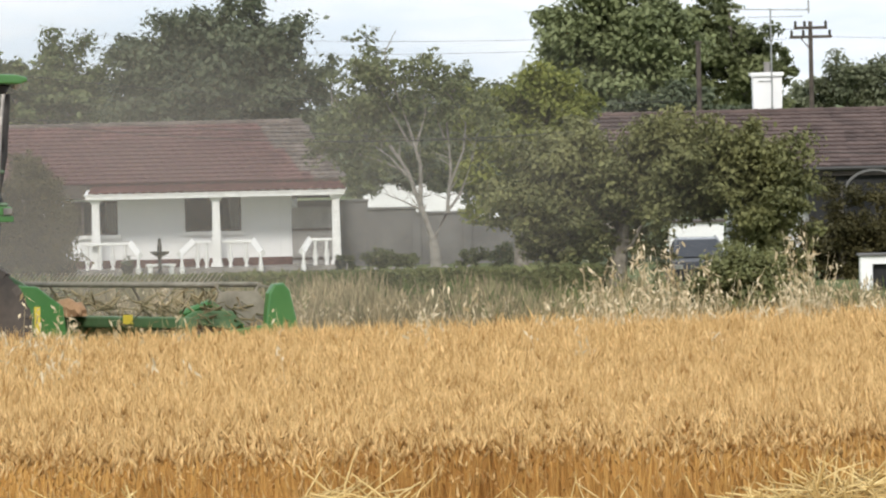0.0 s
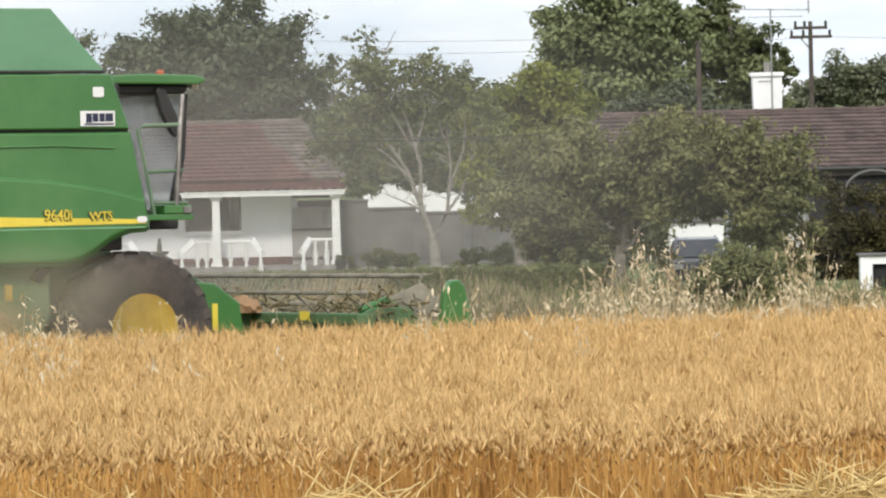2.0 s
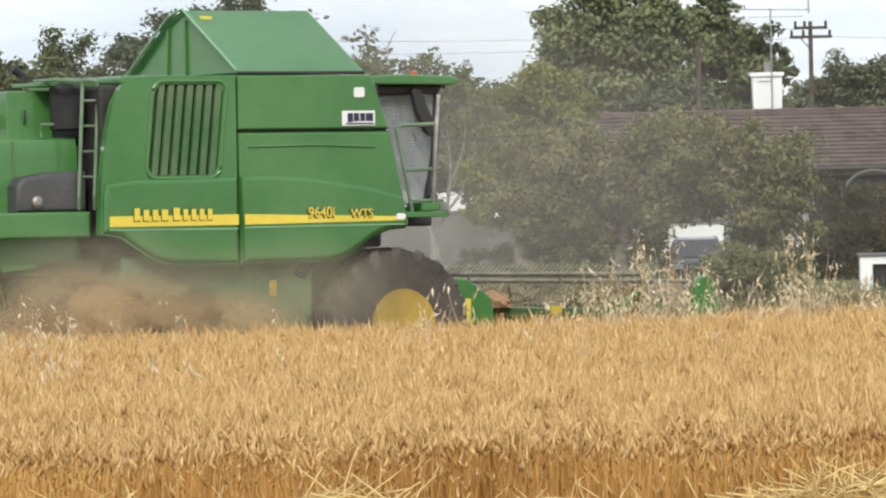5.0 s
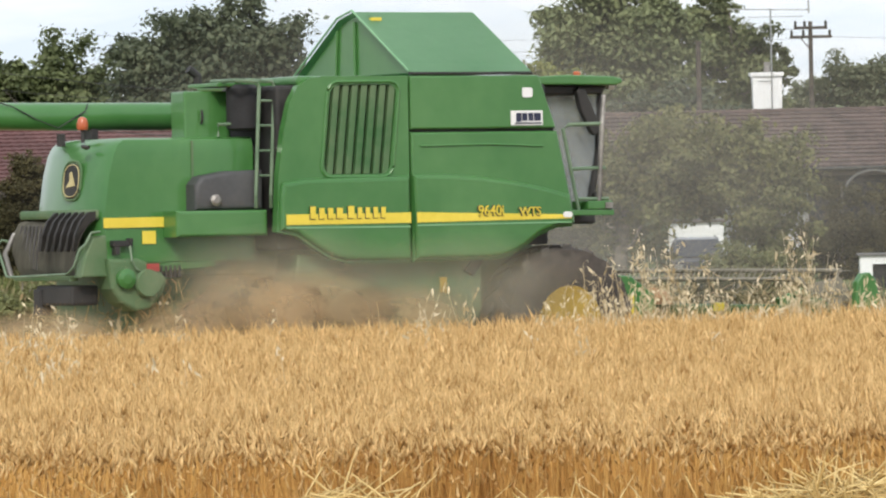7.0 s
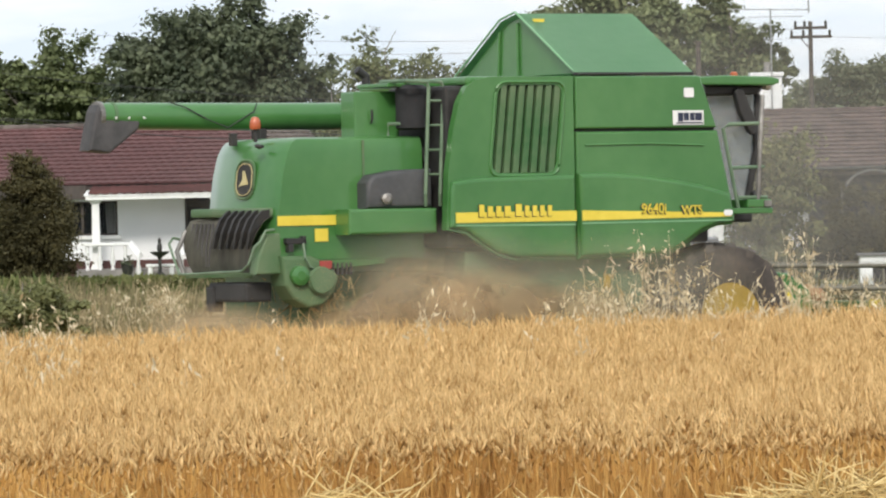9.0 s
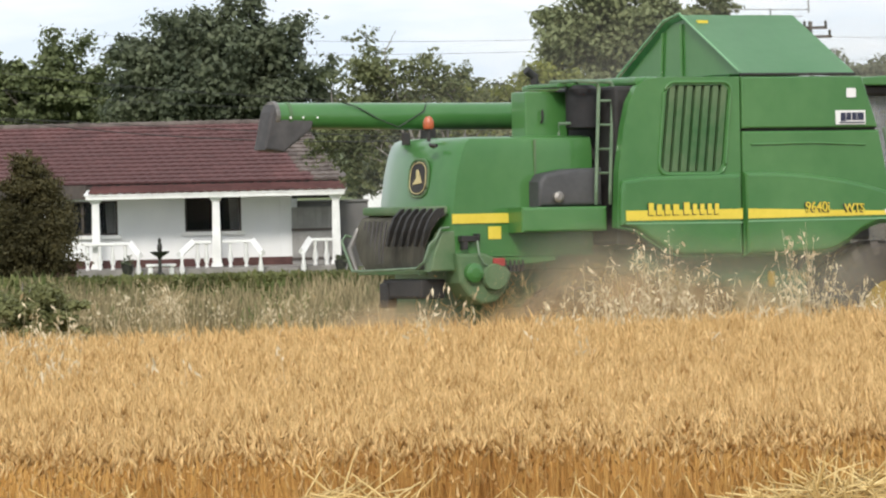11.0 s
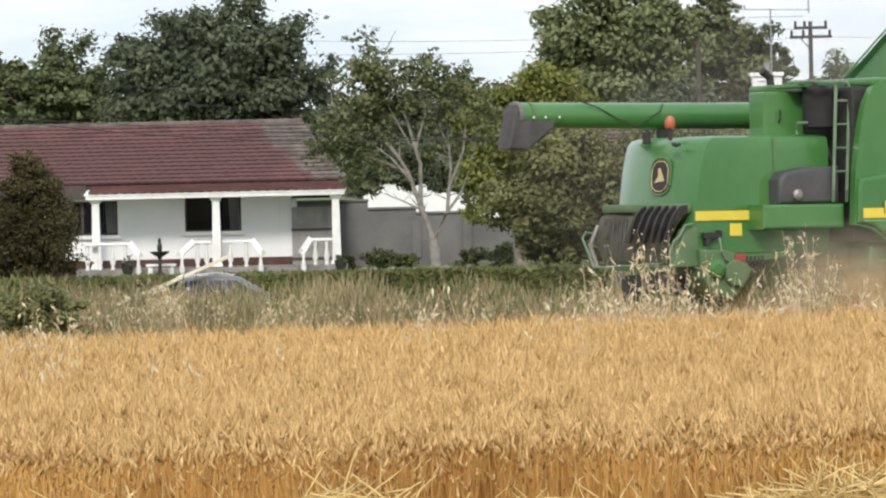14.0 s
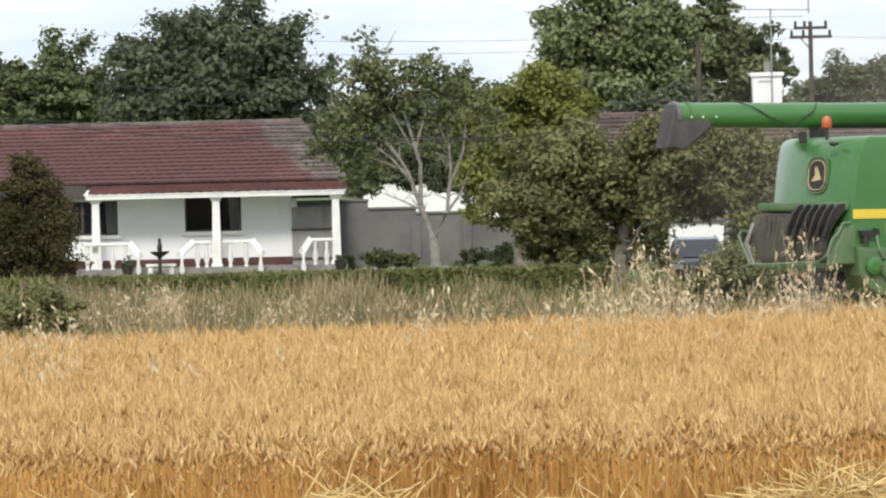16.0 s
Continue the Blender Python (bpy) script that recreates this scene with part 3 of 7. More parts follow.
# clipped garden hedge along the road
def clipped_hedge():
    hedge = thing("clipped_hedge", "long clipped green garden hedge along the road", "hedge", kind="structure")
    x0, x1, y0, y1 = -12.36, 4.14, 149.6, 150.6
    ztop = lambda x: -1.235 + 0.002 * x
    bm = bmesh.new()
    n = 40
    prof = [(y0, 0), (y0, 1), (y1, 1), (y1, 0)]
    rows = []
    for i in range(n + 1):
        x = x0 + (x1 - x0) * i / n
        rows.append([bm.verts.new((x, y, -2.35 if k == 0 else ztop(x) - 0.05 + 0.02 * math.sin(x * 7))) for y, k in prof])
    for a, b in zip(rows, rows[1:]):
        for k in range(3):
            bm.faces.new((a[k], b[k], b[k + 1], a[k + 1]))
    bm.faces.new(rows[0]), bm.faces.new(rows[-1][::-1])
    part("hedge_core", bm, M_LEAF_HEDGE, hedge)
    m = 26000
    x = x0 + (x1 - x0) * rng.random(m)
    face = rng.random(m) < 0.55
    zt = ztop(x)
    y = np.where(face, y0 - 0.02, y0 + (y1 - y0) * rng.random(m))
    z = np.where(face, -2.3 + (zt + 2.3) * rng.random(m), zt + 0.03 * rng.random(m))
    p = np.stack([x, y, z], 1)
    a = rng.normal(0, 0.045, (m, 3))
    b = rng.normal(0, 0.035, (m, 3))
    V, T = repeated(None, [(0, 1, 2)], np.stack([p - a, p + a, p + b * 2], 1))
    tri_mesh("hedge_leaves", V, T, M_LEAF_HEDGE).parent = hedge


clipped_hedge()


# ---------- field margin ----------
def blades(name, label, n, xr, yr, tall, mat, category, wide=0.006, dens=None):
    tufts = max(60, n // 90)
    cx, cy, ch = rng.uniform(*xr, tufts), rng.uniform(*yr, tufts), rng.uniform(0.7, 1.15, tufts)
    of = rng.integers(0, tufts, n)
    x = np.where(rng.random(n) < 0.6, cx[of] + rng.normal(0, 0.13, n), rng.uniform(*xr, n))
    y = np.where(rng.random(n) < 0.6, cy[of] + rng.normal(0, 0.2, n), rng.uniform(*yr, n))
    h = rng.uniform(*tall, n) * ch[of] * (0.85 + 0.1 * np.sin(x * 1.9 + 2 * np.sin(x * 0.7)) + 0.08 * np.sin(x * 5.3 + y))
    if dens is not None:
        keep = rng.random(n) < dens(x, y)
        x, y, h = x[keep], y[keep], h[keep]
    n = len(x)
    foot = np.stack([x, y, ground_z(x, y) - 0.02], 1)
    bend = rng.normal(0, 0.16, (n, 2)) * h[:, None]
    mid = foot + np.stack([bend[:, 0] * 0.35, bend[:, 1] * 0.35, h * 0.6], 1)
    tip = foot + np.stack([bend[:, 0], bend[:, 1], h], 1)
    w = np.array([[wide, 0, 0]])
    seed = tip - (tip - mid) * 0.3
    V, T = repeated(None, [(0, 1, 2), (1, 3, 2), (2, 3, 4), (5, 6, 7)], np.stack([foot - w, foot + w, mid - w * 0.8, mid + w * 0.8, tip, seed - w * 1.2, seed + w * 1.2, tip + (tip - mid) * 0.15], 1))
    return tagged(tri_mesh(name, V, T, mat), label, category, kind="stuff")


blades("margin_grass", "tall dry beige grass along the field margin", 17000, (-9, 9), (74, 83), (0.42, 0.84), M_DRY, "grass", 0.008)
blades("tall_dry_grass", "taller pale dry grass stems standing out of the margin", 900, (-5.1, -2.7), (76, 79), (0.65, 0.98), M_DRY, "grass", 0.006)
blades("tall_dry_grass", "taller pale dry grass stems standing out of the margin", 700, (-2.0, 3.5), (76, 79), (0.5, 0.8), M_DRY, "grass", 0.006)
blades("green_margin_grass", "green grass between the dry stalks of the margin", 5500, (-9, 9), (75, 86), (0.35, 0.75), M_GREENGRASS, "grass", 0.010)
blades("stubble", "short cut barley stubble behind the crop edge", 14000, (-9, 12), (53, 73), (0.08, 0.2), M_STRAW, "stubble", 0.004, lambda x, y: (beside(x, y) < 3.1) * 1.0)


def oats(x, y, n, tall, seed, wide=0.4, name="wild_oat_clump", label="pale dry wild oats standing above the barley"):
    """Stems with hanging pale spikelets."""
    r = np.random.default_rng(seed)
    t = thing(name, label, "wild oats", pose(x, y, float(ground_z(np.array(x), np.array(y)))), "wild oats at the crop edge")
    Vs, Ts, k = [], [], 0
    stems = bmesh.new()
    for i in range(n):
        fx, fy = r.normal(0, wide), r.normal(0, 0.25)
        h = tall * (1.0 if i == 0 else r.uniform(0.62, 0.98)) 
        lx = r.normal(0, 0.13)
        pts = [(fx, fy, -0.03), (fx + lx * 0.3, fy, h * 0.6), (fx + lx, fy, h)]
        tube(stems, pts, [0.004, 0.003, 0.0015], 3, False)
        m = int(r.uniform(9, 19))
        f = r.uniform(0.5, 1.02, m)
        px = fx + lx * f ** 2 + r.normal(0, 0.055, m) * (1.25 - f) * 2
        p = np.stack([px, fy + r.normal(0, 0.05, m), h * f], 1)
        d = np.stack([r.normal(0, 0.030, m), r.normal(0, 0.015, m), r.uniform(-0.085, 0.05, m)], 1)
        s = np.stack([r.uniform(0.006, 0.015, m), 0 * px, r.normal(0, 0.004, m)], 1)
        V, T = repeated(None, [(0, 1, 2), (2, 1, 3)], np.stack([p, p + d * 0.5 + s, p + d * 0.5 - s, p + d * 1.2], 1))
        Vs.append(V), Ts.append(T + k)
        k += len(V)
    tagged(part("stem_tuft", stems, M_OATS, t), kind="stuff")
    sp = tagged(tri_mesh("seed_spray", np.concatenate(Vs), np.concatenate(Ts), M_OATS), kind="stuff")
    sp.parent = t
    return t


for ox, od, ot, on, ow in ((1.35, 54.7, 1.52, 9, 0.1), (1.58, 54.8, 1.65, 11, 0.1), (1.73, 55.0, 1.53, 10, 0.12), (1.96, 55.1, 1.45, 10, 0.14), (2.17, 55.3, 1.84, 13, 0.09), (2.08, 55.2, 1.61, 10, 0.12),
                           (2.33, 55.4, 1.56, 11, 0.1), (2.50, 55.6, 1.43, 8, 0.12), (2.70, 55.7, 1.60, 10, 0.09), (2.87, 55.8, 1.24, 7, 0.12), (3.14, 56.0, 1.20, 7, 0.14), (3.40, 56.2, 1.56, 12, 0.11),
                           (3.60, 56.4, 1.84, 12, 0.07), (3.70, 56.4, 1.63, 10, 0.1), (3.52, 56.3, 1.38, 12, 0.2), (3.95, 56.6, 1.25, 9, 0.12), (4.21, 56.8, 1.31, 9, 0.1), (4.36, 56.9, 1.17, 8, 0.12),
                           (1.09, 54.5, 1.30, 6, 0.1), (1.48, 54.8, 1.31, 10, 0.22), (1.17, 54.5, 1.19, 8, 0.3), (0.21, 53.8, 1.34, 5, 0.1), (-0.34, 53.3, 1.33, 5, 0.1), (-0.51, 53.2, 1.22, 6, 0.2),
                           (-2.50, 51.5, 1.30, 5, 0.12), (-2.95, 51.1, 1.29, 5, 0.12), (-3.40, 50.7, 1.33, 7, 0.1), (-3.65, 50.5, 1.44, 8, 0.08), (-3.81, 50.3, 1.42, 7, 0.1), (-1.40, 52.5, 1.20, 5, 0.3),
                           (-3.63, 47, 1.34, 6, 0.12), (-3.30, 46, 1.30, 6, 0.14), (-2.99, 45.5, 1.27, 5, 0.14), (-3.26, 43.5, 1.18, 5, 0.16), (-2.15, 44, 1.20, 4, 0.2), (-1.18, 44, 1.20, 4, 0.25), (-0.26, 50, 1.21, 5, 0.12), (1.07, 48, 1.19, 4, 0.2), (2.46, 49, 1.07, 4, 0.2)):
    oats(ox, od, on, ot, int(ox * 100) % 997, ow)
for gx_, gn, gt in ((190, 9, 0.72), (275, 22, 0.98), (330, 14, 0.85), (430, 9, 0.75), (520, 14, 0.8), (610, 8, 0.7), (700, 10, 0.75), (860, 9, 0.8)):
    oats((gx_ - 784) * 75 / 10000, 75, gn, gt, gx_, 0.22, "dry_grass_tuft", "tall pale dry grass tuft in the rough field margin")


# ---------- straw swath in the foreground ----------
def straw_heap(name, label, cx, cy, rx, ry, top, n, seed):
    r = np.random.default_rng(seed)
    u, v = r.normal(0, 0.5, n), r.normal(0, 0.5, n)
    x, y = cx + u * rx, cy + v * ry
    g = ground_z(x, y)
    hump = top * np.exp(-(u ** 2 + v ** 2) * 0.9)
    z = g + hump * r.uniform(0.15, 1.0, n)
    L = r.uniform(0.15, 0.75, n)
    az = r.random(n) * 6.283
    el = np.where(r.random(n) < 0.25, r.normal(0.9, 0.3, n), r.normal(0.05, 0.42, n))
    d = np.stack([np.cos(az) * np.cos(el), np.sin(az) * np.cos(el) * 0.6, np.sin(el)], 1) * L[:, None]
    p = np.stack([x, y, z], 1)
    w = np.cross(d, r.normal(size=(n, 3)))
    w /= np.linalg.norm(w, axis=1)[:, None] + 1e-9
    w *= r.uniform(0.0035, 0.007, n)[:, None]
    w2 = np.cross(d, w)
    w2 *= (np.linalg.norm(w, axis=1) / (np.linalg.norm(w2, axis=1) + 1e-12))[:, None]
    bend = r.normal(0, 0.02, (n, 3))
    a, m, b = p - d * 0.5, p + bend, p + d * 0.5
    V, T = repeated(None, [(0, 1, 3), (1, 4, 3), (1, 2, 4), (2, 5, 4), (2, 0, 5), (0, 3, 5), (3, 4, 6), (4, 5, 6), (5, 3, 6)], np.stack([a + w, a - w + w2, a - w - w2, m + w, m - w + w2, m - w - w2, b], 1))
    return tagged(tri_mesh(name, V, T, M_STRAW), label, "straw", kind="stuff")


straw_heap("straw_swath", "loose heap of pale cut straw in front of the barley", 2.54, 34.5, 1.5, 0.7, 0.71, 2600, 1)
straw_heap("straw_swath", "loose heap of pale cut straw in front of the barley", -0.57, 34.5, 0.75, 0.6, 0.74, 420, 2)
straw_heap("straw_swath", "thin scatter of pale cut straw in front of the barley", -2.21, 34.8, 1.8, 0.6, 0.65, 420, 3)
straw_heap("straw_swath", "thin scatter of pale cut straw in front of the barley", 0.58, 34.8, 1.6, 0.6, 0.60, 420, 4)


def holed(outer, openings, y0, y1):
    """A plate with openings: outlines of (x, z)."""
    bm = bmesh.new()
    es = []
    for loop in (outer, *openings):
        vs = [bm.verts.new((x, y0, z)) for x, z in loop]
        es += [bm.edges.new((vs[i], vs[(i + 1) % len(vs)])) for i in range(len(vs))]
    bmesh.ops.triangle_fill(bm, use_beauty=True, edges=es)
    r = bmesh.ops.extrude_face_region(bm, geom=bm.faces[:])
    bmesh.ops.translate(bm, verts=[v for v in r["geom"] if isinstance(v, bmesh.types.BMVert)], vec=(0, y1 - y0, 0))
    bmesh.ops.recalc_face_normals(bm, faces=bm.faces[:])
    return bm


# ---------- red-roofed bungalow ----------
def tile_mesh(width, length, wave):
    """One roof tile: a waved top with a thick lower lip; x across, y up the slope."""
    bm = bmesh.new()
    prof = [(0, 0), (0.25, wave), (0.5, wave * 0.4), (0.75, -wave * 0.3), (1.0, 0)]
    lo = [bm.verts.new((u * width, 0, h + 0.058)) for u, h in prof]
    hi = [bm.verts.new((u * width, length, h)) for u, h in prof]
    lip = [bm.verts.new((u * width, 0, h - 0.012)) for u, h in prof]
    for i in range(4):
        bm.faces.new((lo[i], lo[i + 1], hi[i + 1], hi[i]))
        bm.faces.new((lip[i], lip[i + 1], lo[i + 1], lo[i]))
    bm.normal_update()
    me = bpy.data.meshes.new("roof_tile")
    bm.to_mesh(me)
    bm.free()
    return me


def roof_slope(parent, eave, ridge, x_at, rows, width, wave, single, mats):
    """Tiles from the eave point (y, z) to the ridge; x_at(f) gives the ends of a row; single(i, j, x): an object of its own."""
    (ey, ez), (ry, rz) = eave, ridge
    tilt = math.atan2(rz - ez, ry - ey)
    length = math.hypot(ry - ey, rz - ez) / rows
    me = tile_mesh(width * 0.985, length * 1.12, wave)
    for m in mats[:1]:
        me.materials.append(m)
    V0 = np.array([v.co[:] for v in me.vertices])
    F0 = [tuple(p.vertices) for p in me.polygons]
    rest = {0: ([], []), 1: ([], [])}
    rnd = random.Random(5)
    for j in range(rows):
        f = j / rows
        x0, x1, xg = x_at(f)
        n = int((x1 - x0) / width)
        for i in range(n):
            x = x1 - (i + 1) * width
            m = Matrix.Translation((x, ey + (ry - ey) * f, ez + (rz - ez) * f + rnd.uniform(0, 0.006))) @ Euler((tilt + rnd.uniform(-0.01, 0.01), 0, rnd.uniform(-0.012, 0.012))).to_matrix().to_4x4()
            grey = x > xg
            if single(i, j) and not grey:
                ob = new("roof_tile", me)
                ob.parent, ob.matrix_basis = parent, m
            else:
                vs, fs = rest[int(grey)]
                k = len(vs)
                R = np.array(m)
                vs.extend((V0 @ R[:3, :3].T + R[:3, 3]).tolist())
                fs.extend([tuple(q + k for q in p) for p in F0])
    for k, mat in enumerate(mats):
        if rest[k][0]:
            ob = mesh_object("roof_tiles", *rest[k], mat)
            ob.parent = parent
            tagged(ob, ("red roof tiles", "weathered grey roof tiles")[k], kind="stuff")


def baluster(z0, z1):
    h = z1 - z0
    return lathe(bmesh.new(), [(0.07, 0), (0.07, 0.08 * h), (0.045, 0.14 * h), (0.098, 0.36 * h), (0.042, 0.72 * h), (0.06, 0.9 * h), (0.06, h)], (0, 0, z0), seg=10)


def window(parent, x0, x1, z0, z1, y, mullions=()):
    w = thing("window", "", "")
    w.parent = parent
    fr = 0.06
    bm = boxes((x0, x0 + fr, y - 0.05, y + 0.05, z0, z1), (x1 - fr, x1, y - 0.05, y + 0.05, z0, z1), (x0 + fr, x1 - fr, y - 0.05, y + 0.05, z0, z0 + fr), (x0 + fr, x1 - fr, y - 0.05, y + 0.05, z1 - fr, z1))
    for mx in mullions:
        box(bm, mx - 0.035, mx + 0.035, y - 0.045, y + 0.045, z0 + fr, z1 - fr)
    part("window_frame", bm, M_FRAME, w, "dark brown window frame")
    p = part("pane", boxes((x0 + fr, x1 - fr, y - 0.005, y + 0.005, z0 + fr, z1 - fr)), M_PANE, w)
    p.visible_shadow = False
    part("sill", boxes((x0 - 0.12, x1 + 0.12, y - 0.25, y - 0.02, z0 - 0.12, z0 - 0.003), bevel=0.015), M_TRIM, w, "white window sill")
    # drawn curtain at one side
    bm = bmesh.new()
    cx0, cx1 = x1 - 0.42, x1 - 0.07
    last = None
    for i in range(15):
        x = cx0 + (cx1 - cx0) * i / 14
        yy = y + 0.065 + 0.025 * math.sin(i * 1.7)
        pair = bm.verts.new((x + 0.05 * (i < 3), yy, z0 + 0.05)), bm.verts.new((x, yy, z1 - 0.05))
        if last:
            bm.faces.new((last[0], pair[0], pair[1], last[1]))
        last = pair
    bmesh.ops.solidify(bm, geom=bm.faces[:], thickness=0.01)
    part("curtain", bm, M_CURTAIN, w, "pale tied-back curtain")
    return w


# Brown of frames and boards; also the shade painted at the bungalow's eaves.
M_FRAME = material("brown_frame_and_shade", (0.04, 0.032, 0.028), (0.09, 0.07, 0.06), 0.6, scale=4, bump=0.1)


def bungalow():
    h = thing("bungalow", "white bungalow with a red tiled roof and a pillared porch", "house", pose(0.04, 0, 0.22))
    Y = 185.5
    x0, x1 = -18.0, -4.99
    zb, zt = -2.6, 0.29
    # front wall with openings
    wins = [(-12.45, -10.70, -1.07, 0.05), (-8.49, -6.64, -1.02, 0.14)]
    part("front_wall", holed([(x0, zb), (x1, zb), (x1, zt), (x0, zt)], [[(a, c), (a, d), (b, d), (b, c)] for a, b, c, d in wins], Y, Y + 0.3), M_WHITE, h, "white rendered wall")
    part("side_wall", boxes((x1 - 0.3, x1, Y + 0.3, Y + 8, zb, zt)), M_WHITE, h)
    part("back_wall", boxes((x0, x1 - 0.3, Y + 7.7, Y + 8, zb, zt), (x0, x0 + 0.3, Y + 0.3, Y + 7.7, zb, zt)), M_WHITE, h)
    # Room darkness is painted: a near-black sheet behind the glass.
    part("room_shade", boxes((x0 + 0.3, x1 - 0.35, Y + 2.6, Y + 2.7, zb, zt)), M_DARK, h, "near-black sheet painted as the dimness behind the windows")
    part("corner_pilaster", boxes((-5.37, x1 + 0.01, Y - 0.06, Y - 0.002, zb + 0.05, zt - 0.05), bevel=0.02), M_WHITE, h)
    part("brick_plinth", boxes((x0, x1 + 0.02, Y - 0.1, Y - 0.003, zb, -1.90), bevel=0.015), M_BRICK, h, "dark red brick plinth")
    for (a, b, c, d), mu in zip(wins, ([-11.86], [-7.50])):
        window(h, a, b, c, d, Y + 0.12, mu)
    # main roof
    eave, ridge = (185.75, 0.60), (190.8, 2.49)
    part("roof_deck", slab_x([(185.95, eave[1] - 0.1), (190.8, ridge[1] - 0.08), (195.7, eave[1] - 0.1)], x0 - 0.4, -4.44), M_FRAME, h)

    def ends(f):
        return x0 - 0.4, -3.31 + f * (-4.72 - -3.31), -4.45 + f * (-6.63 - -4.45)
    roof_slope(h, eave, ridge, ends, 15, 0.31, 0.016, lambda i, j: 7 <= i < 34 and j < 11, (M_TILE, M_TILE_GREY))
    bm = bmesh.new()
    for k in range(34):
        xr = -4.72 - (k + 1) * 0.42
        tube(bm, [(xr, 190.8, ridge[1] + 0.0), (xr + 0.44, 190.8, ridge[1] + 0.012)], [0.11, 0.12], 8)
    part("ridge_tiles", bm, M_TILE_GREY, h, "weathered ridge tiles")
    # Dark board draws the shadow line where the main roof overhangs the porch roof.
    part("eave_shadow_board", boxes((x0 - 0.4, -3.42, 185.84, 185.9, eave[1] - 0.16, eave[1] - 0.01)), M_FRAME, h, "dark eaves board added as the shadow line between the roofs")
    # hipped end
    bm = bmesh.new()
    a, b, c = bm.verts.new((-3.31, 185.9, eave[1])), bm.verts.new((-3.31, 195.7, eave[1])), bm.verts.new((-4.72, 190.8, ridge[1] - 0.02))
    d, e, g = bm.verts.new((-3.31, 185.9, eave[1] - 0.1)), bm.verts.new((-3.31, 195.7, eave[1] - 0.1)), bm.verts.new((-4.72 - 0.1, 190.8, ridge[1] - 0.15))
    for q in ((a, b, c), (d, g, e), (a, d, e, b), (b, e, g, c), (c, g, d, a)):
        bm.faces.new(q)
    part("hip_end", bm, M_TILE_GREY, h)
    # Stands in for the shadow under the roof: a near-black strip above the gate.
    part("side_gap_shade", boxes((x1 + 0.02, -3.36, Y - 0.05, Y + 0.05, 0.0, 0.42)), M_DARK, h, "near-black strip painted as roof shade over the side gate")
    # Boxed overhang whose dark colour also stands for the shaded wall top.
    part("soffit_shade", boxes((x0 - 0.4, -11.70, Y - 0.28, Y - 0.06, 0.13, 0.58)), M_FRAME, h, "boxed eaves coloured dark for the shade beneath them")
    # porch
    px0, px1 = -11.63, -3.20
    roof = (px0 - 0.05, px1 + 0.05)
    me = [((183.6, 0.32), (185.9, 0.51))]
    roof_slope(h, me[0][0], me[0][1], lambda f: (roof[0], roof[1], 99), 6, 0.31, 0.03, lambda i, j: False, (M_TILE, M_TILE_GREY))
    part("porch_deck", slab_x([(183.62, 0.29), (185.46, 0.42), (185.46, 0.38 - 0.02), (183.62, 0.25)], *roof), M_TRIM, h)
    part("porch_beam", boxes((px0, px1, 183.65, 183.85, 0.12, 0.30), bevel=0.012), M_TRIM, h, "white timber porch beam")
    part("porch_ceiling", boxes((px0 + 0.02, px1 - 0.02, 183.86, 185.48, 0.14, 0.16)), M_TRIM, h)
    for cx in (-11.32, -7.40, -3.50):
        bm = bmesh.new()
        zc0, zc1 = -2.14, 0.12
        for (za, zd, ra, rb) in ((zc0, zc0 + 0.12, 0.19, 0.17), (zc0 + 0.12, zc1 - 0.12, 0.145, 0.115), (zc1 - 0.12, zc1, 0.15, 0.2)):
            vs = [bm.verts.new((cx + sx * r, 183.95 + sy * r, z)) for r, z in ((ra, za), (rb, zd)) for sx, sy in ((-1, -1), (1, -1), (1, 1), (-1, 1))]
            for q in ((0, 1, 2, 3)[::-1], (4, 5, 6, 7), (0, 1, 5, 4), (1, 2, 6, 5), (2, 3, 7, 6), (3, 0, 4, 7)):
                bm.faces.new([vs[i] for i in q])
        part("porch_pillar", bm, M_TRIM, h, "white tapered porch pillar")
    part("terrace", boxes((-12.03, -3.16, 183.4, Y - 0.12, -2.65, -2.16), bevel=0.02), M_PAVE, h, "grey paved terrace")
    part("step", boxes((-9.63, -8.53, 182.8, 183.39, -2.65, -2.21)), M_PAVE, h)
    part("step", boxes((-5.78, -4.76, 182.8, 183.39, -2.65, -2.21)), M_PAVE, h)
    # balustrades: level runs and short falling rails at the steps
    zr, zf = -1.28, -2.16
    bal = baluster(0, zr - zf - 0.09)
    me_b = bpy.data.meshes.new("baluster")
    bal.to_mesh(me_b)
    bal.free()
    me_b.materials.append(M_TRIM)
    me_b.shade_smooth()

    def run(xa, xb, fall=None):
        b = thing("balustrade", "", "")
        b.parent = h
        part("handrail", boxes((min(xa, xb), max(xa, xb), 183.5, 183.72, zr - 0.09, zr), bevel=0.02), M_TRIM, b, "white concrete handrail")
        n = max(2, int(abs(xb - xa) / 0.55) + 1)
        for i in range(n):
            o = new("baluster", me_b)
            o.parent = b
            o.matrix_basis = pose(xa + (xb - xa) * (i + 0.5) / n, 183.61, zf)
        if fall:
            bm = bmesh.new()
            dx, dy = fall
            tube(bm, [(xb, 183.61, zr - 0.045), (xb + dx, 183.61 - dy, zr - 0.42)], [0.13, 0.13], 4)
            part("sloping_rail", bm, M_TRIM, b)
            o = new("baluster", me_b)
            o.parent = b
            o.matrix_basis = pose(xb + dx * 0.8, 183.61 - dy, zf - 0.32)
    run(-11.81, -10.16, (0.32, 0.9))
    run(-7.58, -8.17, (-0.4, 0.9))
    run(-7.21, -6.18, (0.3, 0.9))
    run(-3.64, -4.38, (-0.22, 0.9))
    return h


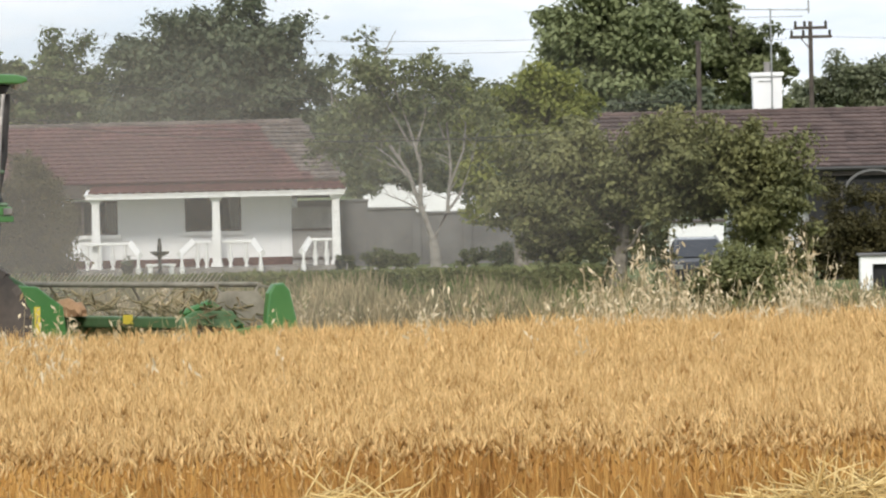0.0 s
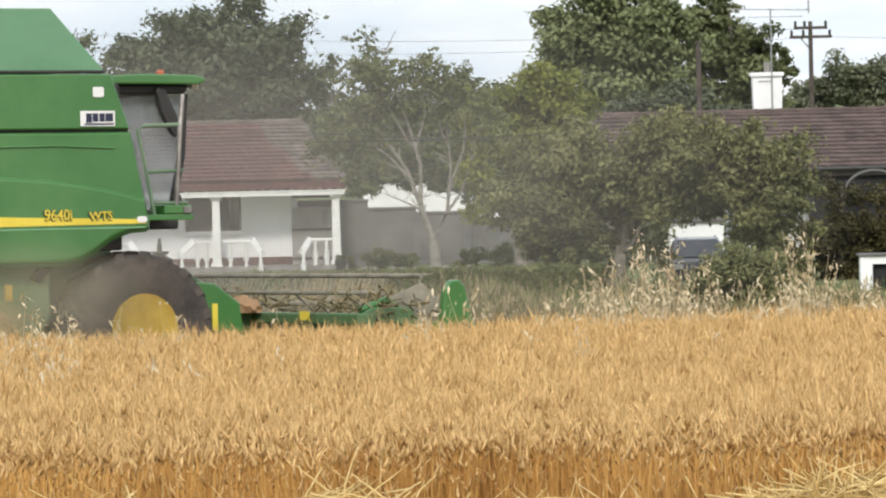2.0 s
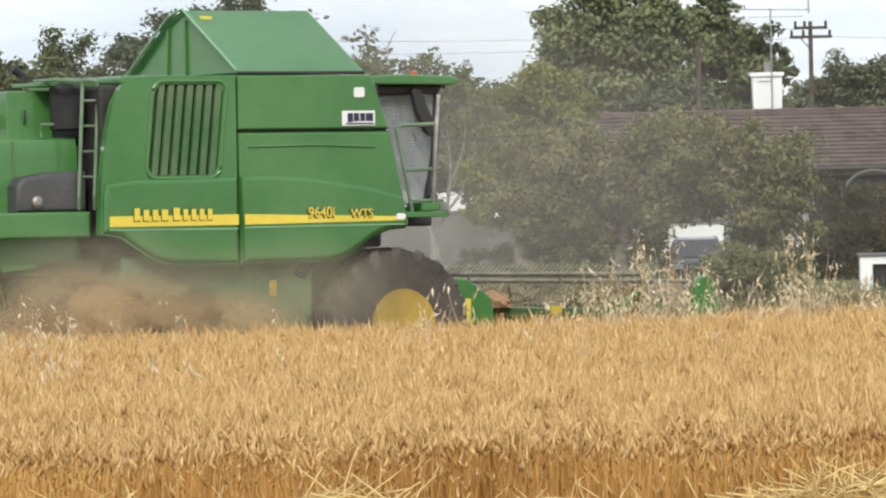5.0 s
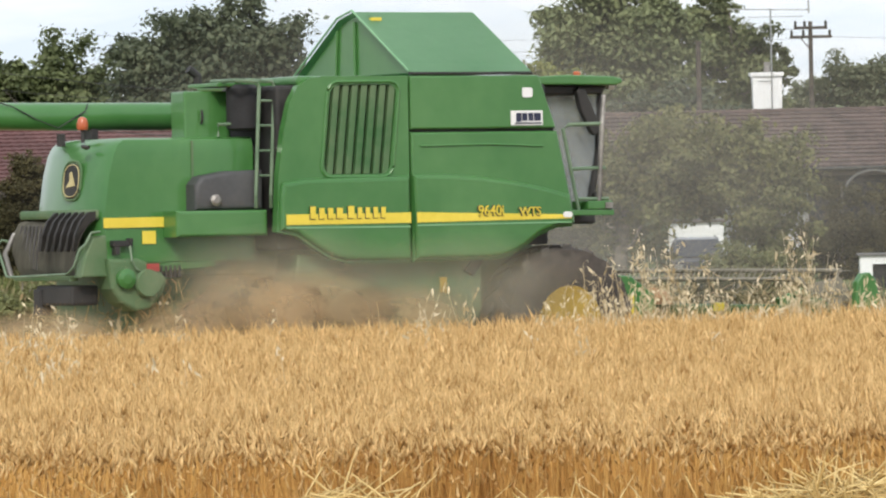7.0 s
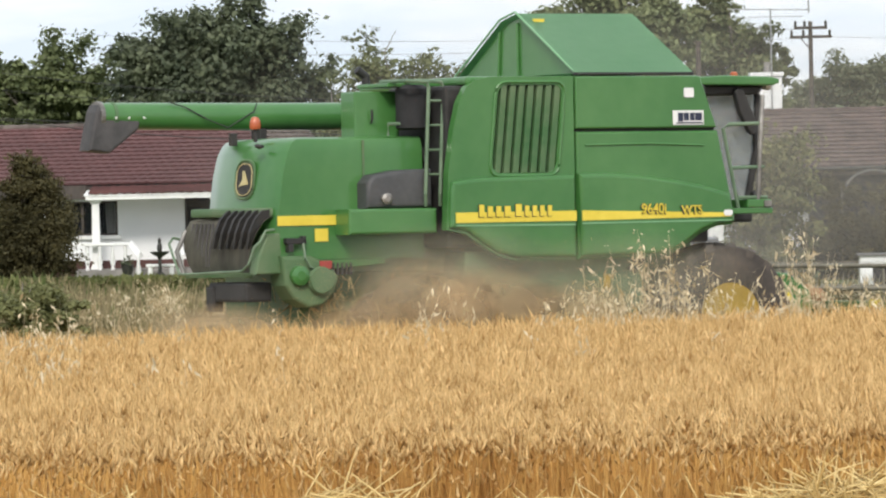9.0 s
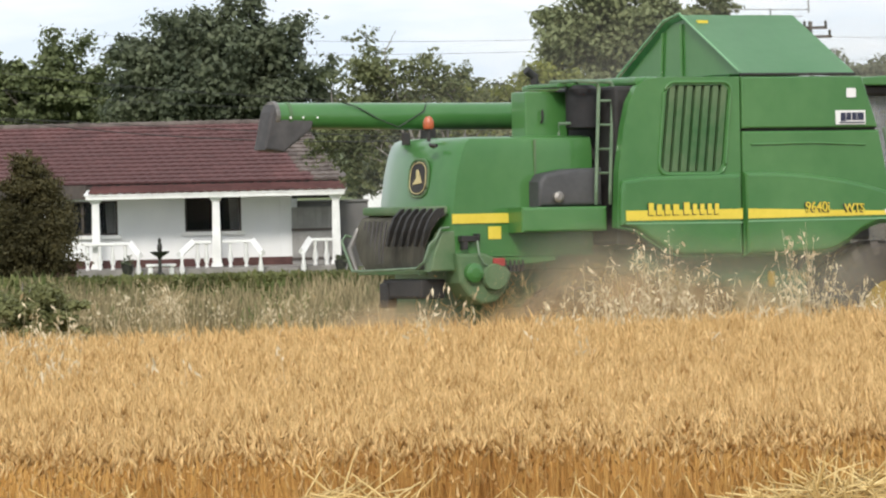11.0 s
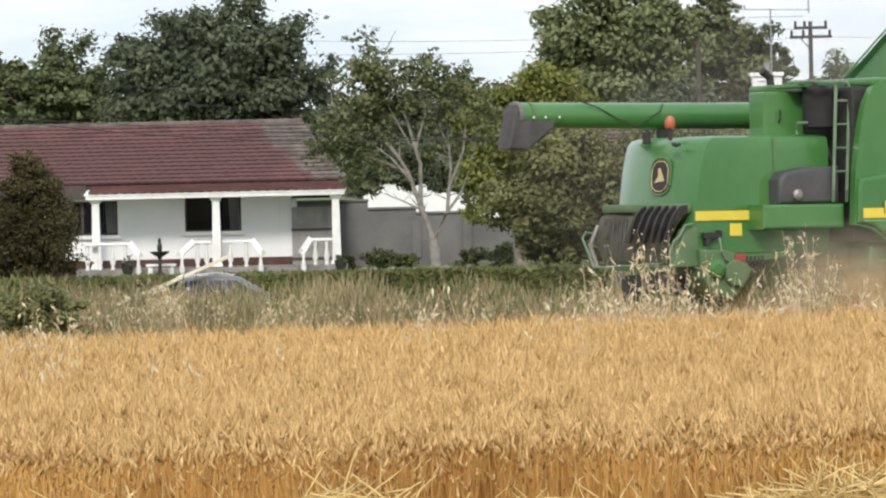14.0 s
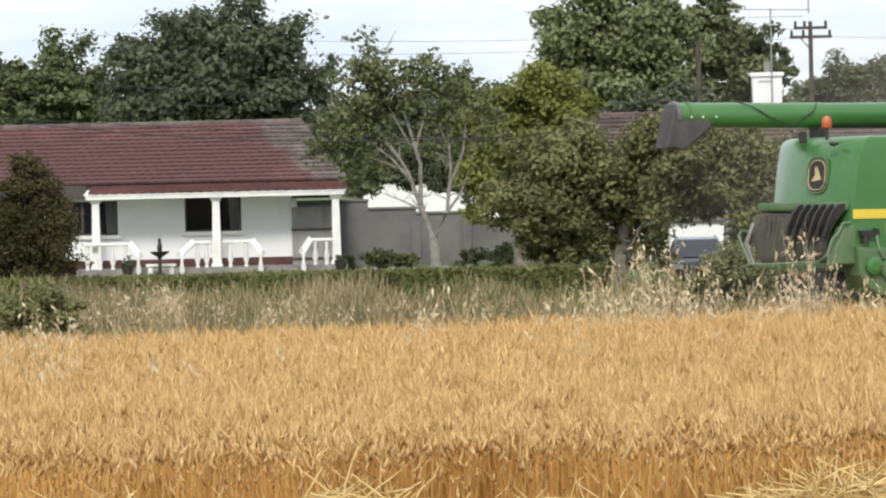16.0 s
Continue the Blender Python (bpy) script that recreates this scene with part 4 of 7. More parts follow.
def slab_x(outline, x0, x1):
    """An outline of (y, z) points, long from x0 to x1."""
    bm = bmesh.new()
    a = [bm.verts.new((x0, y, z)) for y, z in outline]
    b = [bm.verts.new((x1, y, z)) for y, z in outline]
    n = len(a)
    bm.faces.new(a), bm.faces.new(b[::-1])
    for i in range(n):
        bm.faces.new((a[i], b[i], b[(i + 1) % n], a[(i + 1) % n]))
    bmesh.ops.recalc_face_normals(bm, faces=bm.faces[:])
    return bm


bungalow()

# bird bath with a small figure, stone bench, pot
bath = thing("bird_bath", "dark bronze bird bath with a small figure before the porch", "bird bath", pose(-9.08, 181, -2.08))
part("pedestal", lathe(bmesh.new(), [(0.16, 0), (0.16, 0.06), (0.06, 0.12), (0.05, 0.52), (0.09, 0.6)], seg=14), M_BRONZE, bath)
part("bowl", lathe(bmesh.new(), [(0.09, 0.6), (0.2, 0.66), (0.3, 0.74), (0.31, 0.77), (0.26, 0.76), (0.05, 0.7)], seg=18), M_BRONZE, bath, smooth=True)
part("figure", lathe(bmesh.new(), [(0.03, 0.7), (0.07, 0.78), (0.09, 0.9), (0.07, 1.0), (0.04, 1.06), (0.06, 1.12), (0.03, 1.2)], seg=10), M_BRONZE, bath, smooth=True)
bench = thing("garden_bench", "low white stone bench before the porch", "bench", pose(-9.10, 182, -2.08))
part("seat", boxes((-0.48, 0.48, -0.18, 0.18, 0.26, 0.34), bevel=0.02), M_TRIM, bench)
for sx in (-0.34, 0.34):
    part("leg", boxes((sx - 0.07, sx + 0.07, -0.14, 0.14, 0, 0.257), bevel=0.015), M_TRIM, bench)
for px in (-10.25, -3.35):
    pot = thing("flower_pot", "dark round flower pot on the terrace edge", "pot", pose(px + 0.04, 182.6, -2.08))
    part("pot", lathe(bmesh.new(), [(0.14, 0), (0.2, 0.2), (0.21, 0.32), (0.17, 0.32), (0.15, 0.25)], seg=14), M_BRONZE, pot, smooth=True)
    foliage("plant", [((0, 0, 0.38), (0.2, 0.2, 0.12))], 160, 0.09, M_LEAF_DARK, pot, 0.5)

# ---------- stepped garden wall ----------
gw = thing("garden_wall", "grey rendered block wall with stepped top behind the garden", "wall", kind="structure")
for a, b, t in ((-6.06, -2.53, -0.17), (-2.53, -0.89, -0.40), (-0.89, 1.00, -0.54), (1.00, 4.36, -0.79)):
    part("wall_panel", boxes((a, b, 193, 193.25, -2.4, t - LEAN * (a + b) / 2)), M_BLOCK, gw)
    part("coping", boxes((a - 0.02, b + 0.02, 192.93, 193.32, t - LEAN * (a + b) / 2 + 0.003, t - LEAN * (a + b) / 2 + 0.08), bevel=0.015), M_BLOCK, gw, "flat grey coping")
for px in (-3.55, -0.89, 0.85):
    part("pier", boxes((px - 0.15, px + 0.15, 192.85, 192.99, -2.4, -0.81), bevel=0.01), M_BLOCK, gw)
M_GATE = material("weathered_gate_board", (0.22, 0.215, 0.21), (0.36, 0.35, 0.34), 0.85, scale=2, fine=20, bump=0.2, thing=0.3)
gate = thing("garden_gate", "grey boarded side gate beside the porch", "gate", pose(-4.24, 185.35, -2.1))
for k in range(7):
    part("board", boxes((-0.7 + k * 0.2, -0.505 + k * 0.2, -0.02, 0.02, 0.02, 2.03), bevel=0.006), M_GATE, gate)
part("rail", boxes((-0.72, 0.72, -0.06, -0.022, 1.25, 1.33), bevel=0.006), M_FRAME, gate)
part("rail", boxes((-0.72, 0.72, -0.06, -0.022, 0.3, 0.38), bevel=0.006), M_FRAME, gate)
for k in range(9):
    rk = random.Random(k)
    st = thing("garden_stone", "pale rounded stone in the flower bed", "stone", pose(-2.68 + k * 0.45 + rk.uniform(-0.1, 0.1), 186.5, -2.28), "stones in the flower bed")
    bm = bmesh.new()
    bmesh.ops.create_icosphere(bm, subdivisions=2, radius=0.13 * rk.uniform(0.7, 1.3))
    for v in bm.verts:
        v.co.z = v.co.z * 0.7 + 0.05
        v.co *= 1 + 0.18 * noise.noise(v.co * 9 + Vector((k, 0, 0)))
    part("stone", bm, M_PAVE, st, smooth=True)

# white house behind the wall
back = thing("white_outbuilding", "bright white rendered building behind the garden wall", "house", pose(0, 0, 0))
part("wall", boxes((-3.08, 2.16, 214, 218, -2.4, 0.33)), M_WHITE, back)
part("roof", slab_x([(213.8, 0.33), (216, 0.43), (218.2, 0.33)], -3.08 - 0.2, 2.16 + 0.2), M_TILE_BROWN, back)
shed = thing("garden_shed", "low white rendered shed behind the big shrub", "shed", pose(0, 0, 0))
part("wall", boxes((7.16, 8.86, 178, 180.5, -2.4, -0.72)), M_WHITE, shed)
part("roof", boxes((7.08, 8.94, 177.9, 180.6, -0.72 + 0.003, -0.65), bevel=0.01), M_FRAME, shed, "flat dark shed roof")

# ---------- brown-roofed bungalow ----------
def brown_bungalow():
    h = thing("brown_bungalow", "white bungalow with a long brown tiled roof and a white chimney", "house", pose(0.08, 0, -0.29))
    x0, x1 = 4.88, 18.25
    zt = 1.04
    part("wall", boxes((9.75, x1 - 0.4, 189, 196, -2.4, zt)), M_WHITE, h, "white rendered wall")
    eave, ridge = (187.0, 1.12), (192.0, 2.96)
    part("roof_deck", slab_x([(187.02, eave[1] - 0.12), (192.0, ridge[1] - 0.1), (197, eave[1] - 0.12)], x0, x1), M_FRAME, h)
    roof_slope(h, eave, ridge, lambda f: (x0 + 0.4 * f, x1, 99), 14, 0.34, 0.012, lambda i, j: False, (M_TILE_BROWN, M_TILE_GREY))
    bm = bmesh.new()
    for k in range(28):
        xr = x0 + 0.4 + k * 0.45
        tube(bm, [(xr, 192, ridge[1]), (xr + 0.47, 192, ridge[1] + 0.012)], [0.1, 0.11], 8)
    part("ridge_tiles", bm, M_TILE_BROWN, h)
    part("gutter", tube(bmesh.new(), [(x0, 186.92, eave[1] - 0.06), (x1, 186.92, eave[1] - 0.06)], 0.07, 8), M_CABLE, h, "dark rain gutter")
    part("fascia", boxes((x0 + 0.1, x1 - 0.1, 187.1, 187.14, eave[1] - 0.3, eave[1] - 0.13)), M_FRAME, h)
    # chimney
    ch = part("chimney", slab(bmesh.new(), [(10.60, 2.80), (10.57, 4.17), (11.58, 4.17), (11.56, 2.80)], 192.15, 193.0, 0.015), M_WHITE, h, "white rendered chimney")
    part("cap", boxes((10.50, 11.64, 192.07, 193.08, 4.17, 4.31), bevel=0.03), M_WHITE, ch)
    part("pot", lathe(bmesh.new(), [(0.12, 0), (0.10, 0.18), (0.12, 0.32), (0.13, 0.34), (0.09, 0.35)], (11.10, 192.55, 4.31), seg=14), M_PAVE, ch, "grey clay chimney pot", True)
    part("band", boxes((10.77, 11.22, 192.115, 192.148, 4.00, 4.03)), M_ALU, ch)
    # arched porch at the gable
    bm = bmesh.new()
    arch = []
    for k in range(13):
        a = math.pi * k / 12
        arch.append((14.15 - 0.95 * math.cos(a), 0.22 + 0.75 * math.sin(a)))
    outer = []
    for k in range(13):
        a = math.pi * k / 12
        outer.append((14.15 - 1.02 * math.cos(a), 0.22 + 0.82 * math.sin(a)))
    va = [(bm.verts.new((x, 185.8, z)), bm.verts.new((x, 186.0, z))) for x, z in arch]
    vo = [(bm.verts.new((x, 185.8, z)), bm.verts.new((x, 186.0, z))) for x, z in outer]
    for k in range(12):
        bm.faces.new((va[k][0], va[k + 1][0], vo[k + 1][0], vo[k][0]))
        bm.faces.new((vo[k][0], vo[k + 1][0], vo[k + 1][1], vo[k][1]))
        bm.faces.new((va[k][0], va[k][1], va[k + 1][1], va[k + 1][0]))
        bm.faces.new((va[k][1], vo[k][1], vo[k + 1][1], va[k + 1][1]))
    part("porch_arch", bm, M_BLOCK, h, "grey arched porch moulding")
    # Near-black sheet: the porch recess's shade is put into its colour.
    part("porch_shade", boxes((12.08, 16.38, 187.3, 187.5, -2.4, 0.85)), M_DARK, h, "near-black sheet painted as the shade of the porch recess")


brown_bungalow()

# white gate pier with an arched niche
pier = thing("gate_pier", "white rendered garden pier with a dark arched niche", "pier", pose(12.26, 158, -2.59))
pw = 0.62
part("pier_body", boxes((-pw, -0.28, -0.3, 0.3, 0, 1.28), (-0.28, 0.28, -0.05, 0.3, 0, 1.28), (-0.28, 0.28, -0.3, -0.052, 1.06, 1.28), (-0.28, 0.28, -0.3, -0.052, 0, 0.25), (0.28, pw, -0.3, 0.3, 0, 1.28)), M_WHITE, pier)
part("cap", boxes((-pw - 0.07, pw + 0.07, -0.37, 0.37, 1.283, 1.36), bevel=0.02), M_BLOCK, pier)
# Painted shade: a near-black sheet covers the niche's white back.
part("niche_shade", boxes((-0.278, 0.278, -0.1, -0.056, 0.253, 1.057)), M_DARK, pier)

# ---------- antenna, poles and wires ----------
ant = thing("tv_antenna", "thin aluminium television antenna on the white chimney", "antenna", pose(11.30, 192.0, 2.55))
part("mast", tube(bmesh.new(), [(0, 0, 0), (0, 0, 3.637)], 0.028, 8), M_ALU, ant)
part("boom", tube(bmesh.new(), [(-1.45, 0, 3.637), (1.35, 0.1, 3.560)], 0.022, 6), M_ALU, ant)
part("lower_boom", tube(bmesh.new(), [(-0.75, 0, 3.349), (1.1, 0.1, 3.349)], 0.014, 6), M_ALU, ant)
for k in range(9):
    ex = -1.4 + k * 0.33
    part("element", tube(bmesh.new(), [(ex, -0.3, 3.637 - 0.02 * k / 9), (ex, 0.3, 3.637 - 0.02 * k / 9)], 0.008, 5), M_ALU, ant)
part("reflector", boxes((1.28, 1.32, -0.12, 0.2, 3.445, 3.885)), M_ALU, ant)
part("bracket", boxes((-0.05, 0.05, -0.06, 0.12, 0.25, 0.3)), M_ALU, ant)


def power_pole(cx, d, ztop, arms, label):
    p = thing("power_pole", label, "power pole", pose(cx + 0.18, d, -2.3))
    ztop, arms = ztop - LEAN * cx, [(z - LEAN * cx, half) for z, half in arms]
    part("post", tube(bmesh.new(), [(0, 0, 0), (0, 0, ztop + 2.3)], [0.14, 0.10], 10), M_POLE, p, smooth=True)
    for z, half in arms:
        part("crossarm", boxes((-half, half, -0.2, -0.1, z + 2.24, z + 2.38), bevel=0.01), M_POLE, p)
        for sx in (-0.9, -0.35, 0.9):
            part("insulator", lathe(bmesh.new(), [(0.05, -0.05), (0.08, 0.02), (0.05, 0.08), (0.08, 0.12), (0.03, 0.22)], (sx * half, -0.15, z + 2.43), seg=8), M_BRONZE, p)
    part("transformer_strut", tube(bmesh.new(), [(-0.5, -0.12, arms[-1][0] + 2.3), (-0.02, -0.1, arms[-1][0] + 1.7)], 0.03, 6), M_POLE, p)
    return p


power_pole(17.47, 268, 7.08, ((6.76, 0.8), (6.33, 1.0)), "timber power pole with two crossarms behind the trees")
pole2 = thing("telephone_pole", "dark timber telephone pole behind the roof", "pole", pose(9.19, 200, -2.3))
part("post", tube(bmesh.new(), [(0, 0, 0), (0, 0, 5.12 + 2.3)], [0.12, 0.09], 10), M_POLE, pole2, smooth=True)
part("cap", boxes((-0.12, 0.12, -0.12, 0.12, 5.12 + 2.303, 5.16 + 2.34)), M_POLE, pole2)


def wire(a, b, sag, r=0.012, n=24):
    a, b = Vector(plumb(*a)), Vector(plumb(*b))
    pts = [a.lerp(b, i / n) - Vector((0, 0, sag * 4 * (i / n) * (1 - i / n))) for i in range(n + 1)]
    w = put("overhead_wire", tube(bmesh.new(), pts, r, 5), M_CABLE)
    return tagged(w, "thin black overhead wire strung past the houses", "wire", "overhead wires")


wire((-14, 160, 2.89), (14, 160, 1.77), 0.1, 0.011)
wire((-14, 160, 2.97), (7.28, 160, 2.84), 0.75, 0.014)
wire((-16, 205, 4.31), (9.10, 200, 3.32), 0.5, 0.012)
wire((-16, 205, 3.69), (9.10, 200, 3.08), 0.45, 0.010)
wire((-18, 266, 6.47), (17.47, 267.8, 6.76), 0.5, 0.008)
wire((-18, 266, 5.72), (17.47, 267.8, 6.33), 0.5, 0.008)
wire((17.47, 267.8, 6.38), (30, 268, 6.33), 0.1, 0.008)


# ---------- combine harvester: x forward, y to its left, origin under the front axle ----------
M_GREEN = material("green_paint", (0.038, 0.148, 0.032), (0.078, 0.205, 0.060), 0.30, scale=1.1, fine=7, bump=0.010, coat=0.35)
M_GREEN_DUSTY = material("dusty_green_paint", (0.040, 0.125, 0.040), (0.150, 0.20, 0.11), 0.6, scale=1.4, fine=12, bump=0.05)
# Green paled by painted sky reflection for the cover; the side line shares it.
M_GREEN_COVER = material("glare_and_line_green", (0.155, 0.35, 0.17), (0.225, 0.43, 0.235), 0.36, scale=0.9, fine=8, bump=0.05)
M_YELLOW = material("yellow_paint", (0.64, 0.50, 0.045), (0.81, 0.66, 0.095), 0.45, scale=2, fine=14, bump=0.05)
M_YELLOW_DUSTY = material("dusty_yellow_paint", (0.33, 0.215, 0.025), (0.53, 0.36, 0.065), 0.6, scale=3, fine=20, bump=0.1)
M_RUBBER = material("dusty_tyre_rubber", (0.030, 0.027, 0.026), (0.115, 0.095, 0.080), 0.9, scale=2.5, fine=18, bump=0.2)
M_REEL = material("dusty_reel", (0.15, 0.138, 0.105), (0.36, 0.33, 0.265), 0.8, scale=4, fine=20, bump=0.1)
M_CREAM = material("emblem_cream", (0.42, 0.36, 0.17), (0.58, 0.50, 0.26), 0.5, bump=0)
M_TREAD = material("dusty_tread", (0.055, 0.048, 0.043), (0.135, 0.115, 0.098), 0.95, scale=3, fine=18, bump=0.2, island=0.3)
M_BLACK = material("black_metal", (0.012, 0.012, 0.012), (0.045, 0.042, 0.04), 0.6, scale=3, fine=20, bump=0.1)
M_GREYBOX = material("grey_plastic", (0.045, 0.046, 0.048), (0.095, 0.095, 0.098), 0.55, scale=2, fine=20, bump=0.1)
M_STEEL = material("worn_steel", (0.16, 0.15, 0.14), (0.42, 0.40, 0.37), 0.5, 0.6, scale=4, fine=20, bump=0.1)
M_RAIL = material("green_grey_rail", (0.085, 0.15, 0.085), (0.20, 0.27, 0.18), 0.5, scale=4, bump=0.02)
M_FLAP = material("rubber_spout", (0.035, 0.034, 0.036), (0.095, 0.09, 0.09), 0.7, scale=3, fine=16, bump=0.15)
M_ORANGE = material("amber_lens", (0.38, 0.085, 0.035), (0.50, 0.14, 0.06), 0.25, bump=0)
M_RED = material("red_reflector", (0.28, 0.035, 0.035), (0.40, 0.07, 0.06), 0.3, bump=0)
M_CABGLASS = glass("cab_glass", (0.30, 0.33, 0.34), 0.12, 0.38)
M_STICKER = material("white_sticker", (0.72, 0.72, 0.72), (0.82, 0.82, 0.82), 0.5, bump=0)
M_NAVY = material("navy_print", (0.015, 0.02, 0.05), (0.03, 0.035, 0.07), 0.5, bump=0)
M_CHAFF = material("chaff", (0.26, 0.15, 0.08), (0.46, 0.29, 0.16), 0.95, scale=6, fine=40, bump=0.6)
M_DUST = material("straw_dust", (0.46, 0.33, 0.18), (0.68, 0.52, 0.31), 1.0, scale=1, fine=4, bump=0, island=0.5, spec=0.0, through_light=0.5)


def rounded(x0, x1, z0, z1, r, lean=0.0, n=4):
    """A rounded rectangle of (x, z); lean shifts its top in x."""
    pts = []
    for cx, cz, a0 in ((x1 - r, z0 + r, -90), (x1 - r, z1 - r, 0), (x0 + r, z1 - r, 90), (x0 + r, z0 + r, 180)):
        for k in range(n + 1):
            a = radians(a0 + 90 * k / n)
            x, z = cx + r * math.cos(a), cz + r * math.sin(a)
            pts.append((x + lean * (z - z0) / (z1 - z0), z))
    return pts


def lettering(body, size, place, parent, mat, bold=0.0, width=1.0):
    """Raised letters on the near side."""
    c = bpy.data.curves.new("lettering", "FONT")
    c.body, c.size, c.extrude, c.offset = body, size, 0.004, bold
    tmp = new("lettering_curve", c)
    me = bpy.data.meshes.new_from_object(tmp)
    bpy.data.objects.remove(tmp)
    me.materials.append(mat)
    ob = new("lettering", me)
    ob.parent = parent
    ob.matrix_basis = pose(*place, 90, 0, 0) @ Matrix.Diagonal((width, 1, 1, 1))
    return ob


def wheel(name, parent, place, r, rim_r, w, lugs, outward):
    """Tyre with slanted lugs, dished rim and hub; it turns about y."""
    wh = thing(name, "", "")
    wh.parent = parent
    wh.location = place
    s = outward
    h = w / 2
    part("tyre", lathe(bmesh.new(), [(rim_r, -h * 0.86), (rim_r + 0.06, -h * 0.98), (r * 0.8, -h), (r * 0.93, -h * 0.93), (r * 0.955, -h * 0.7), (r * 0.96, 0), (r * 0.955, h * 0.7), (r * 0.93, h * 0.93), (r * 0.8, h), (rim_r + 0.06, h * 0.98), (rim_r, h * 0.86)], axis="y", seg=48), M_RUBBER, wh, "dusty black tyre", True)
    bm = bmesh.new()
    for k in range(lugs):
        for side in (-1, 1):
            a0 = 2 * math.pi * (k + 0.5 * (side > 0)) / lugs
            vs = []
            for f, rr, half in ((0.02, 0, 0.05), (0.62, 0, 0.05), (1.0, -0.05, 0.055)):
                a = a0 + 0.28 * f
                for rad in (r * 0.93 + rr * 1.5, r + rr):
                    for d in (-half, half):
                        ang = a + d / r
                        vs.append(bm.verts.new((rad * math.cos(ang), side * h * f * 0.99, rad * math.sin(ang))))
            for i in (0, 4):
                a, b, c, d, e, f_, g, hh = vs[i:i + 8]
                for q in ((c, d, hh, g), (a, c, g, e), (b, f_, hh, d)):
                    bm.faces.new(q)
            bm.faces.new((vs[0], vs[1], vs[3], vs[2]))
            bm.faces.new((vs[8], vs[10], vs[11], vs[9]))
    bmesh.ops.recalc_face_normals(bm, faces=bm.faces[:])
    part("tread", bm, M_TREAD, wh, "deep slanted tread lugs")
    prof = [(rim_r * 1.0, h * 0.90), (rim_r * 1.04, h * 0.92), (rim_r * 1.04, h * 0.85), (rim_r * 0.93, h * 0.8), (rim_r * 0.88, h * 0.35), (rim_r * 0.66, h * 0.25), (rim_r * 0.5, h * 0.32), (rim_r * 0.3, h * 0.34), (rim_r * 0.28, h * 0.5), (rim_r * 0.1, h * 0.52)]
    part("rim", lathe(bmesh.new(), [(a, b * s) for a, b in prof] + [(rim_r * 0.1, -h * 0.3 * s), (rim_r * 1.0, -h * 0.3 * s)], axis="y", seg=36), M_YELLOW_DUSTY, wh, "dished yellow steel rim", True)
    for k in range(8):
        a = 2 * math.pi * k / 8
        part("wheel_bolt", lathe(bmesh.new(), [(0.02, 0), (0.02, 0.03), (0.012, 0.035)], (rim_r * 0.4 * math.cos(a), s * h * 0.33 if s > 0 else s * h * 0.33 - 0.035, rim_r * 0.4 * math.sin(a)), "y", 6), M_STEEL, wh)
    return wh


